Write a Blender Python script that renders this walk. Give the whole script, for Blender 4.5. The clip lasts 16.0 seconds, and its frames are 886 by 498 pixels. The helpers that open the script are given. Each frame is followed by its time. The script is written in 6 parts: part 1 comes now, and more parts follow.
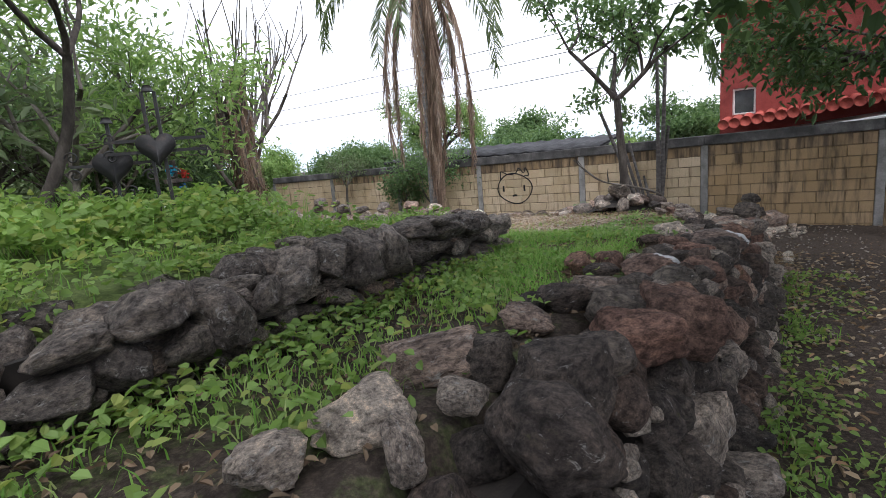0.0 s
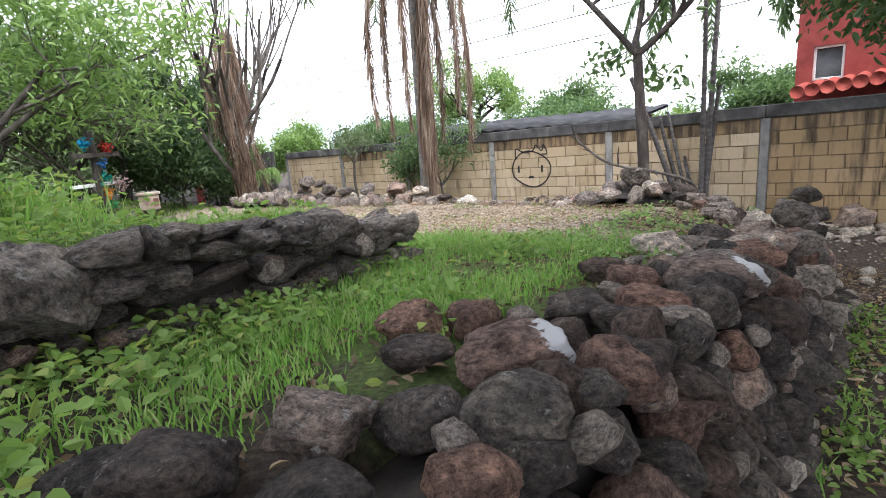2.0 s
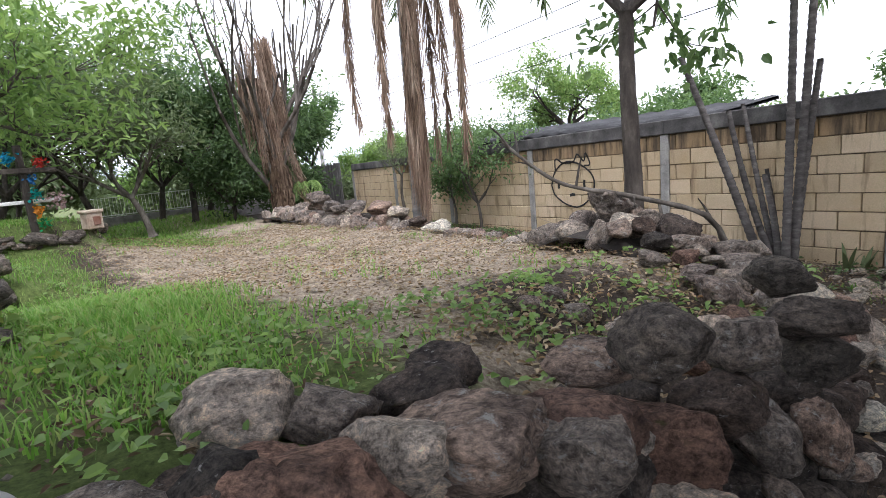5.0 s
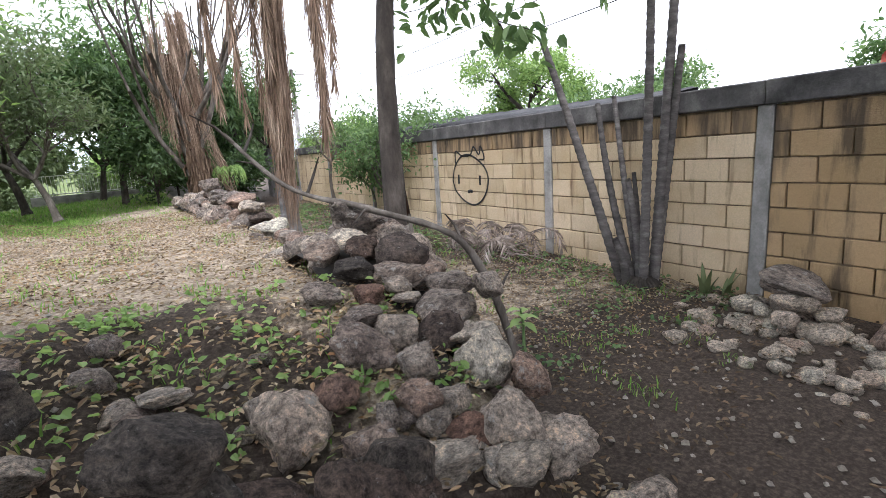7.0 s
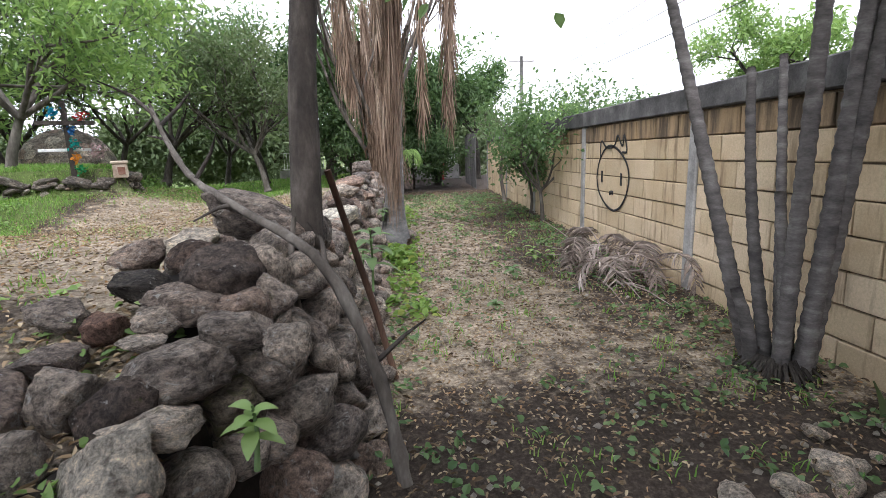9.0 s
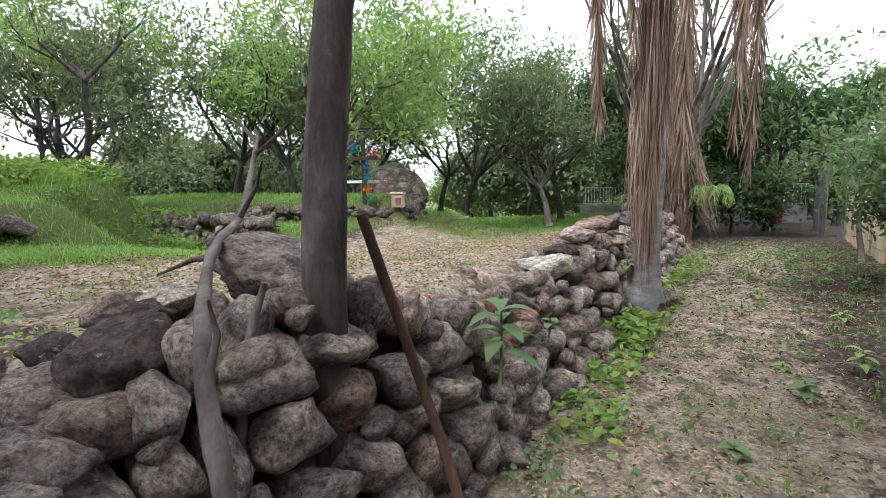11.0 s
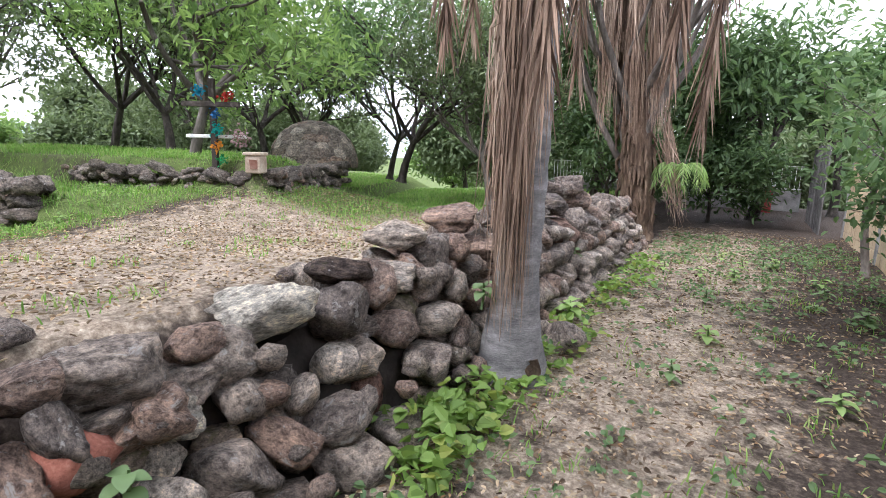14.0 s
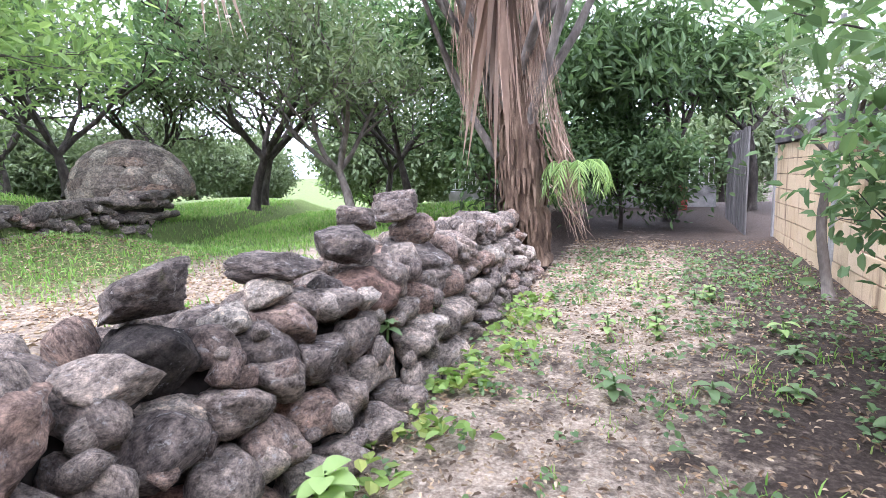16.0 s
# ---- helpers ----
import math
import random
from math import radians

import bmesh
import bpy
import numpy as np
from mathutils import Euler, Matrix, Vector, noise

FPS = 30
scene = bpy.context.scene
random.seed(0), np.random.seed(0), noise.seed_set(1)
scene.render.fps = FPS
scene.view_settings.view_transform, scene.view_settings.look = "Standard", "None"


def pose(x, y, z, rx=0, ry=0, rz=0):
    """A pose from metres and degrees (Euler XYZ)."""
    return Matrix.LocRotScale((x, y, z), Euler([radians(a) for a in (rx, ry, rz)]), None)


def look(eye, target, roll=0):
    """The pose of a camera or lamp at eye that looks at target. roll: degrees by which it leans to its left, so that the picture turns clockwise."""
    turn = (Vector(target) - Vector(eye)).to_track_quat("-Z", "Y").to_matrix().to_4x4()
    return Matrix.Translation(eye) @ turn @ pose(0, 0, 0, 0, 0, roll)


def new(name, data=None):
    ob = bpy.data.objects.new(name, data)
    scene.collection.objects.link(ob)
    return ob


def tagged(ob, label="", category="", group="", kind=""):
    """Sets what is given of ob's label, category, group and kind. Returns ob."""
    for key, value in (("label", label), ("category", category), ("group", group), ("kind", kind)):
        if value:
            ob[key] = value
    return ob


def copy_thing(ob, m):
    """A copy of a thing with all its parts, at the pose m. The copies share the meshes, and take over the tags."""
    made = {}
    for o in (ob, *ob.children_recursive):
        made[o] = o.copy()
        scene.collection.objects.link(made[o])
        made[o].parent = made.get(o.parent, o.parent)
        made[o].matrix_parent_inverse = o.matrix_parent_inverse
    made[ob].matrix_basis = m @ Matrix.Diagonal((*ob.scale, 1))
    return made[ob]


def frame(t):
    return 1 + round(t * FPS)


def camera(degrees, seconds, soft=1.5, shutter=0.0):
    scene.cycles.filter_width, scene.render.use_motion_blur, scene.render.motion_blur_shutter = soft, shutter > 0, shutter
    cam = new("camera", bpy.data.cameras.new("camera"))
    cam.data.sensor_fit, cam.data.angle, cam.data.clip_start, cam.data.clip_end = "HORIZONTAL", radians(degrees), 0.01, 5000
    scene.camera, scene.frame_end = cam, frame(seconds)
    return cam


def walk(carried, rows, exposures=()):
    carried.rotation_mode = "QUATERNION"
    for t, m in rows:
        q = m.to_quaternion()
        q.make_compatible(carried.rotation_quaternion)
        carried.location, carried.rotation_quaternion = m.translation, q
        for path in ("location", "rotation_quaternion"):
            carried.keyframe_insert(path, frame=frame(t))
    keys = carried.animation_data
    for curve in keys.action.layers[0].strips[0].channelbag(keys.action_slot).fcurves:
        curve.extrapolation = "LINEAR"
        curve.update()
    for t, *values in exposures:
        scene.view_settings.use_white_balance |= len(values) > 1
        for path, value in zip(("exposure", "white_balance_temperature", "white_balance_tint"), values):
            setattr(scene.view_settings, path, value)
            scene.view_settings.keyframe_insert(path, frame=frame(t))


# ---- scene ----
cam = camera(81.5, 16.0, soft=0.6)
PATH = [
    (0, (-8.567, 1.071, 2.14), (-6.946, 2.183, 1.777), -4.9),
    (0.5, (-7.974, 0.882, 2.091), (-6.331, 1.95, 1.693), -5.7),
    (1, (-7.357, 0.919, 2.011), (-5.727, 1.989, 1.567), -5.6),
    (1.5, (-6.773, 0.925, 1.991), (-5.188, 2.05, 1.522), -5.5),
    (2, (-6.157, 0.938, 1.971), (-4.699, 2.236, 1.539), -4.5),
    (2.5, (-5.59, 0.992, 1.965), (-4.214, 2.394, 1.592), -3.6),
    (3, (-5.024, 0.956, 1.91), (-3.888, 2.577, 1.627), -5.1),
    (3.5, (-4.498, 0.873, 1.904), (-3.426, 2.54, 1.629), -5.8),
    (4, (-3.973, 0.819, 1.923), (-2.897, 2.482, 1.644), -4.9),
    (4.5, (-3.362, 0.656, 1.844), (-2.39, 2.38, 1.558), -4.8),
    (5, (-2.715, 0.616, 1.751), (-1.671, 2.286, 1.397), -5.2),
    (5.2, (-2.472, 0.594, 1.776), (-1.377, 2.229, 1.417), -4.6),
    (7.3, (-0.067, 0.133, 1.648), (0.874, 1.845, 1.224), -3.3),
    (7.5, (0.176, 0.15, 1.606), (1.04, 1.903, 1.179), -3.1),
    (8, (0.779, 0.252, 1.62), (1.584, 2.032, 1.189), -0.8),
    (8.5, (1.355, 0.433, 1.583), (1.866, 2.319, 1.155), -0.8),
    (9, (1.776, 0.754, 1.544), (1.914, 2.709, 1.142), -1.9),
    (9.5, (2.101, 1.094, 1.547), (1.832, 3.046, 1.201), -2.8),
    (9.7, (2.225, 1.232, 1.538), (1.688, 3.137, 1.251), -2.7),
    (11.8, (2.65, 2.999, 1.512), (1.596, 4.682, 1.273), -1.2),
    (12, (2.675, 3.22, 1.533), (1.669, 4.934, 1.305), 0.2),
    (12.5, (2.793, 3.719, 1.519), (1.906, 5.496, 1.277), 1.1),
    (13, (2.88, 4.175, 1.549), (1.982, 5.947, 1.315), 0.3),
    (13.5, (2.816, 4.622, 1.532), (1.83, 6.343, 1.274), 1.3),
    (14, (2.837, 5.12, 1.481), (1.844, 6.817, 1.115), 1.4),
    (14.5, (2.875, 5.727, 1.51), (2.013, 7.494, 1.144), -0.4),
    (15, (2.831, 6.45, 1.477), (2.151, 8.294, 1.106), -0.6),
    (15.5, (2.902, 7.137, 1.416), (2.259, 8.999, 1.07), -1.4),
    (16, (2.818, 7.895, 1.414), (2.044, 9.712, 1.099), -2.6),
]
walk(cam, [(t, look(eye, target, roll)) for t, eye, target, roll in PATH],
     exposures=[(0.0, 0.9, 6050, 16), (0.5, 1.15, 6050, 17), (1.0, 1.5, 6050, 17), (2.0, 1.6, 6050, 16), (3.0, 1.2, 6050, 14), (4.0, 1.1, 6050, 15), (5.0, 1.3, 6050, 17), (7.5, 1.6, 6050, 16), (8.5, 1.5, 6050, 16), (9.5, 1.5, 6050, 15), (12.5, 1.5, 6000, 18), (14.0, 1.8, 5950, 19), (15.5, 2.5, 5650, 25), (16.0, 2.55, 5600, 25)])

# ---- overcast sky and one very soft sun ----
SUN_EL, SUN_AZ = 58.0, 200.0
world = bpy.data.worlds.new("overcast_sky")
scene.world = world
world.use_nodes = True
wt = world.node_tree
wt.nodes.clear()
w_out = wt.nodes.new("ShaderNodeOutputWorld")
w_bg = wt.nodes.new("ShaderNodeBackground")
w_sky = wt.nodes.new("ShaderNodeTexSky")
w_sky.sky_type = "NISHITA"
w_sky.sun_disc = False
w_sky.sun_elevation = radians(SUN_EL)
w_sky.sun_rotation = radians(SUN_AZ)
w_sky.air_density, w_sky.dust_density, w_sky.ozone_density = 1.0, 1.0, 1.0
w_hs = wt.nodes.new("ShaderNodeHueSaturation")
w_hs.inputs["Saturation"].default_value = 0.10
wt.links.new(w_sky.outputs[0], w_hs.inputs["Color"])
w_mix = wt.nodes.new("ShaderNodeMix")
w_mix.data_type = "RGBA"
w_mix.inputs[0].default_value = 0.8
w_mix.inputs[7].default_value = (9.6, 10.0, 10.4, 1)
wt.links.new(w_hs.outputs[0], w_mix.inputs[6])
wt.links.new(w_mix.outputs[2], w_bg.inputs[0])
w_bg.inputs[1].default_value = 0.10
wt.links.new(w_bg.outputs[0], w_out.inputs[0])

sun_data = bpy.data.lights.new("sun", "SUN")
sun_data.energy, sun_data.angle, sun_data.color = 1.5, radians(18), (1.0, 0.97, 0.92)
sun = new("sun", sun_data)
sx, sy = math.sin(radians(SUN_AZ)), math.cos(radians(SUN_AZ))
sun.matrix_world = look((sx * 20, sy * 20, 30), (sx * 20 - sx * math.cos(radians(SUN_EL)), sy * 20 - sy * math.cos(radians(SUN_EL)), 30 - math.sin(radians(SUN_EL))))


# ---- materials ----
def nodes_of(name):
    m = bpy.data.materials.new(name)
    m.use_nodes = True
    t = m.node_tree
    t.nodes.clear()
    out = t.nodes.new("ShaderNodeOutputMaterial")
    return m, t, out


def ramp(t, fac, stops, mode="LINEAR"):
    r = t.nodes.new("ShaderNodeValToRGB")
    r.color_ramp.interpolation = mode
    el = r.color_ramp.elements
    while len(el) < len(stops):
        el.new(0.5)
    for e, (p, c) in zip(el, stops):
        e.position = p
        e.color = (*c, 1) if len(c) == 3 else c
    t.links.new(fac, r.inputs[0])
    return r.outputs[0]


def mix(t, fac, a, b, kind="MIX"):
    n = t.nodes.new("ShaderNodeMix")
    n.data_type, n.blend_type = "RGBA", kind
    n.clamp_result = False
    for sock, val in ((n.inputs[0], fac), (n.inputs[6], a), (n.inputs[7], b)):
        if isinstance(val, (int, float)):
            sock.default_value = val
        elif isinstance(val, tuple):
            sock.default_value = (*val, 1)
        else:
            t.links.new(val, sock)
    return n.outputs[2]


def noise_tex(t, vec, scale, detail=6, rough=0.6, distort=0.0):
    n = t.nodes.new("ShaderNodeTexNoise")
    n.inputs["Scale"].default_value, n.inputs["Detail"].default_value = scale, detail
    n.inputs["Roughness"].default_value, n.inputs["Distortion"].default_value = rough, distort
    if vec is not None:
        t.links.new(vec, n.inputs["Vector"])
    return n.outputs["Fac"]


def coords(t, shifted=True, world_space=False, stretch=(1, 1, 1)):
    """Object coordinates, moved by the object's own random number so that alike meshes differ."""
    if world_space:
        v = t.nodes.new("ShaderNodeNewGeometry").outputs["Position"]
    else:
        v = t.nodes.new("ShaderNodeTexCoord").outputs["Object"]
    if stretch != (1, 1, 1):
        mp = t.nodes.new("ShaderNodeVectorMath")
        mp.operation = "MULTIPLY"
        mp.inputs[1].default_value = stretch
        t.links.new(v, mp.inputs[0])
        v = mp.outputs[0]
    rnd = t.nodes.new("ShaderNodeObjectInfo").outputs["Random"]
    if shifted and not world_space:
        sc = t.nodes.new("ShaderNodeMath")
        sc.operation = "MULTIPLY"
        sc.inputs[1].default_value = 53.0
        t.links.new(rnd, sc.inputs[0])
        ad = t.nodes.new("ShaderNodeVectorMath")
        t.links.new(v, ad.inputs[0])
        t.links.new(sc.outputs[0], ad.inputs[1])
        v = ad.outputs[0]
    return v, rnd


def finish(t, out, col, rough=0.9, height=None, strength=0.5, dist=0.01, spec=0.3, metal=0.0):
    b = t.nodes.new("ShaderNodeBsdfPrincipled")
    t.links.new(col, b.inputs["Base Color"])
    if isinstance(rough, (int, float)):
        b.inputs["Roughness"].default_value = rough
    else:
        t.links.new(rough, b.inputs["Roughness"])
    b.inputs["Specular IOR Level"].default_value = spec
    b.inputs["Metallic"].default_value = metal
    if height is not None:
        bp = t.nodes.new("ShaderNodeBump")
        bp.inputs["Strength"].default_value, bp.inputs["Distance"].default_value = strength, dist
        t.links.new(height, bp.inputs["Height"])
        t.links.new(bp.outputs[0], b.inputs["Normal"])
    t.links.new(b.outputs[0], out.inputs[0])
    return b


def stone_material(name, tints, lichen=0.56, painted=False, moss_from=0.64):
    """Rough volcanic stone: a tint for each stone, pits, grain, pale lichen and a little moss."""
    m, t, out = nodes_of(name)
    v, rnd = coords(t)
    n = len(tints)
    base = ramp(t, rnd, [(i / (n - 1), c) for i, c in enumerate(tints)])
    big = noise_tex(t, v, 1.1, 5, 0.6, 0.4)
    base = mix(t, 0.75, base, ramp(t, big, [(0.34, (0.42, 0.39, 0.37)), (0.5, (1.0, 0.97, 0.95)), (0.66, (1.7, 1.6, 1.48))]), "MULTIPLY")
    mid = noise_tex(t, v, 4.5, 8, 0.72, 0.2)
    base = mix(t, 0.85, base, ramp(t, mid, [(0.38, (0.3, 0.28, 0.27)), (0.5, (1, 1, 1)), (0.62, (1.7, 1.64, 1.54))]), "MULTIPLY")
    fine = noise_tex(t, v, 14.0, 9, 0.85)
    base = mix(t, 0.55, base, ramp(t, fine, [(0.38, (0.2, 0.19, 0.18)), (0.5, (1.0, 1.0, 1.0)), (0.62, (1.95, 1.9, 1.8))]), "MULTIPLY")
    lich = noise_tex(t, v, 2.6, 10, 0.78, 0.5)
    base = mix(t, ramp(t, lich, [(lichen, (0, 0, 0)), (lichen + 0.06, (0.8, 0.8, 0.8))]), base, (0.47, 0.45, 0.41))
    moss = noise_tex(t, v, 1.7, 7, 0.65, 0.3)
    base = mix(t, ramp(t, moss, [(moss_from, (0, 0, 0)), (moss_from + 0.1, (0.6, 0.6, 0.6))]), base, (0.10, 0.105, 0.035))
    pits = t.nodes.new("ShaderNodeTexVoronoi")
    pits.inputs["Scale"].default_value = 13
    pits.inputs["Detail"].default_value = 2
    t.links.new(v, pits.inputs["Vector"])
    hole = noise_tex(t, v, 2.0, 3)
    ad = t.nodes.new("ShaderNodeMath")
    t.links.new(pits.outputs["Distance"], ad.inputs[0])
    t.links.new(ramp(t, hole, [(0.42, (0.35, 0.35, 0.35)), (0.62, (0, 0, 0))]), ad.inputs[1])
    pit = ramp(t, ad.outputs[0], [(0.10, (0, 0, 0)), (0.30, (1, 1, 1))])
    base = mix(t, 0.8, base, ramp(t, ad.outputs[0], [(0.08, (0.25, 0.24, 0.23)), (0.24, (1, 1, 1))]), "MULTIPLY")
    if painted:
        ob = t.nodes.new("ShaderNodeTexCoord").outputs["Object"]
        sp = t.nodes.new("ShaderNodeSeparateXYZ")
        t.links.new(ob, sp.inputs[0])
        up = t.nodes.new("ShaderNodeMath")
        up.operation = "MULTIPLY_ADD"
        t.links.new(sp.outputs["Z"], up.inputs[0])
        up.inputs[1].default_value = 0.55
        t.links.new(sp.outputs["X"], up.inputs[2])
        ad = t.nodes.new("ShaderNodeMath")
        t.links.new(up.outputs[0], ad.inputs[0])
        t.links.new(noise_tex(t, v, 3.5, 8, 0.7, 0.5), ad.inputs[1])
        half = t.nodes.new("ShaderNodeMath")
        half.operation = "MULTIPLY"
        half.inputs[1].default_value = 0.4
        t.links.new(ad.outputs[0], half.inputs[0])
        ad = half
        base = mix(t, ramp(t, ad.outputs[0], [(0.0, (0, 0, 0)), (0.55, (0, 0, 0)), (0.58, (0.95, 0.95, 0.95))]), base, (0.76, 0.76, 0.75))
    h = mix(t, 0.35, mix(t, 0.6, mid, fine), pit)
    finish(t, out, base, 0.93, h, 1.0, 0.10, 0.2)
    return m


def simple_material(name, dark, mid, light, scale=6.0, rough=0.9, bump=0.5, dist=0.01, stretch=(1, 1, 1), vary=0.3, world_space=False, spec=0.3, fine=40.0, metal=0.0, island=False):
    """Two scales of noise between three tints, and a spread from object to object."""
    m, t, out = nodes_of(name)
    v, rnd = coords(t, world_space=world_space, stretch=stretch)
    if island:
        rnd = t.nodes.new("ShaderNodeNewGeometry").outputs["Random Per Island"]
    a = noise_tex(t, v, scale, 6)
    f = noise_tex(t, v, fine, 8, 0.7)
    col = ramp(t, a, [(0.3, dark), (0.52, mid), (0.75, light)])
    col = mix(t, 0.6, col, ramp(t, f, [(0.3, (0.62, 0.62, 0.62)), (0.7, (1.35, 1.35, 1.35))]), "MULTIPLY")
    if vary:
        lo, hi = 1 - vary, 1 + vary
        col = mix(t, 1.0, col, ramp(t, rnd, [(0.0, (lo, lo, lo)), (1.0, (hi, hi, hi))]), "MULTIPLY")
    finish(t, out, col, rough, f, bump, dist, spec, metal)
    return m


def leaf_material(name, cols, translucent=0.35, rough=0.5):
    m, t, out = nodes_of(name)
    isl = t.nodes.new("ShaderNodeNewGeometry").outputs["Random Per Island"]
    n = len(cols)
    col = ramp(t, isl, [(i / max(1, n - 1), c) for i, c in enumerate(cols)])
    v, rnd = coords(t, world_space=True)
    col = mix(t, 0.5, col, ramp(t, noise_tex(t, v, 1.3, 3), [(0.3, (0.62, 0.66, 0.6)), (0.7, (1.35, 1.3, 1.2))]), "MULTIPLY")
    b = t.nodes.new("ShaderNodeBsdfPrincipled")
    b.inputs["Roughness"].default_value = rough
    b.inputs["Specular IOR Level"].default_value = 0.2
    t.links.new(col, b.inputs["Base Color"])
    tr = t.nodes.new("ShaderNodeBsdfTranslucent")
    t.links.new(mix(t, 1.0, col, (1.2, 1.25, 0.85), "MULTIPLY"), tr.inputs[0])
    ms = t.nodes.new("ShaderNodeMixShader")
    ms.inputs[0].default_value = translucent
    t.links.new(b.outputs[0], ms.inputs[1])
    t.links.new(tr.outputs[0], ms.inputs[2])
    t.links.new(ms.outputs[0], out.inputs[0])
    return m


def ground_material():
    """Dark moist soil, trampled straw-coloured ground and greener turf, in worn patches."""
    m, t, out = nodes_of("garden_soil")
    v, rnd = coords(t, world_space=True)
    at = t.nodes.new("ShaderNodeAttribute")
    at.attribute_name = "cover"
    sep = t.nodes.new("ShaderNodeSeparateColor")
    t.links.new(at.outputs["Color"], sep.inputs[0])
    fine = noise_tex(t, v, 34, 10, 0.75)
    mid = noise_tex(t, v, 5.0, 8, 0.7)
    soil = ramp(t, fine, [(0.3, (0.022, 0.017, 0.013)), (0.5, (0.062, 0.048, 0.038)), (0.7, (0.14, 0.11, 0.088))])
    dry = ramp(t, fine, [(0.30, (0.10, 0.076, 0.056)), (0.48, (0.29, 0.24, 0.185)), (0.66, (0.54, 0.475, 0.385))])
    dry = mix(t, 0.95, dry, ramp(t, mid, [(0.34, (0.42, 0.40, 0.36)), (0.5, (0.9, 0.88, 0.85)), (0.66, (1.3, 1.26, 1.2))]), "MULTIPLY")
    turf = ramp(t, fine, [(0.3, (0.035, 0.05, 0.016)), (0.55, (0.11, 0.15, 0.045)), (0.75, (0.22, 0.25, 0.09))])

    def edge(sock):
        ad = t.nodes.new("ShaderNodeMath")
        ad.operation = "ADD"
        t.links.new(sock, ad.inputs[0])
        t.links.new(mid, ad.inputs[1])
        return ramp(t, ad.outputs[0], [(0.78, (0, 0, 0)), (1.1, (1, 1, 1))])

    col = mix(t, edge(sep.outputs["Red"]), soil, dry)
    col = mix(t, edge(sep.outputs["Green"]), col, turf)
    finish(t, out, col, 0.96, fine, 1.0, 0.03, 0.15)
    return m


def block_material(name, tint, stain, amount):
    m, t, out = nodes_of(name)
    v, rnd = coords(t, world_space=True)
    fine = noise_tex(t, v, 60, 8, 0.8)
    big = noise_tex(t, v, 1.6, 6, 0.65)
    vs, _ = coords(t, world_space=True, stretch=(5, 5, 0.7))
    streak = noise_tex(t, vs, 1.7, 5, 0.6)
    col = ramp(t, rnd, [(0, tuple(c * 0.84 for c in tint)), (0.5, tint), (1, (tint[0] * 1.1, tint[1] * 1.12, tint[2] * 1.2))])
    col = mix(t, 0.55, col, ramp(t, fine, [(0.3, (0.6, 0.6, 0.58)), (0.68, (1.3, 1.3, 1.3))]), "MULTIPLY")
    col = mix(t, ramp(t, big, [(0.45, (0, 0, 0)), (0.8, (0.6, 0.6, 0.6))]), col, (0.42, 0.28, 0.14))
    col = mix(t, ramp(t, streak, [(0.5 - amount, (0.0, 0.0, 0.0)), (0.68 - amount * 0.6, (0.85, 0.85, 0.85))]), col, stain)
    finish(t, out, col, 0.93, fine, 0.8, 0.012, 0.2)
    return m


STONE = stone_material("volcanic_stone", [(0.138, 0.122, 0.112), (0.288, 0.25, 0.218), (0.188, 0.166, 0.15), (0.35, 0.307, 0.263), (0.225, 0.195, 0.171), (0.3, 0.218, 0.175), (0.188, 0.163, 0.147), (0.313, 0.275, 0.238), (0.438, 0.4, 0.35)])
DARK_STONE = stone_material("dark_volcanic_stone", [(0.05, 0.045, 0.041), (0.094, 0.081, 0.071), (0.061, 0.053, 0.049), (0.122, 0.107, 0.094), (0.072, 0.061, 0.055), (0.108, 0.078, 0.063), (0.068, 0.06, 0.055), (0.137, 0.124, 0.108)], 0.60)
GREY_STONE = stone_material("grey_squared_stone", [(0.122, 0.108, 0.097), (0.18, 0.158, 0.14), (0.101, 0.09, 0.083), (0.209, 0.187, 0.166), (0.151, 0.13, 0.112)], 0.57)
BROWN_STONE = stone_material("red_brown_stone", [(0.18, 0.109, 0.086), (0.227, 0.143, 0.109), (0.143, 0.094, 0.077), (0.256, 0.18, 0.143)], 0.66)
MOSSY_STONE = stone_material("mossy_stone", [(0.143, 0.124, 0.098), (0.208, 0.182, 0.143), (0.169, 0.13, 0.104)], 0.62, False, 0.5)
PALE_STONE = stone_material("pale_rubble_stone", [(0.367, 0.325, 0.275), (0.49, 0.44, 0.379), (0.416, 0.355, 0.3), (0.51, 0.496, 0.428), (0.392, 0.306, 0.251)], 0.58)
SPLASHED = stone_material("paint_splashed_stone", [(0.21, 0.145, 0.12), (0.16, 0.13, 0.115), (0.24, 0.175, 0.145)], 0.66, True)
SOIL = ground_material()
# earth fill kept near-black: shade of the gaps is put into its colour
CORE = simple_material("shaded_gap_earth", (0.012, 0.010, 0.008), (0.028, 0.023, 0.019), (0.055, 0.045, 0.036), 7, world_space=True, vary=0)
BLOCK = block_material("tan_concrete_block", (0.60, 0.475, 0.315), (0.22, 0.155, 0.10), -0.05)
BLOCK_DAMP = block_material("damp_stained_block", (0.40, 0.28, 0.155), (0.07, 0.055, 0.04), 0.02)
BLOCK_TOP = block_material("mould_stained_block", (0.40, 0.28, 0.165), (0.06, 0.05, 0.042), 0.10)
MORTAR = simple_material("mortar", (0.10, 0.075, 0.05), (0.20, 0.15, 0.10), (0.34, 0.26, 0.17), 5, world_space=True, vary=0)
CONCRETE = simple_material("grey_concrete", (0.16, 0.155, 0.15), (0.30, 0.29, 0.275), (0.42, 0.40, 0.38), 3.5, world_space=True, vary=0.1, bump=0.6, dist=0.008)
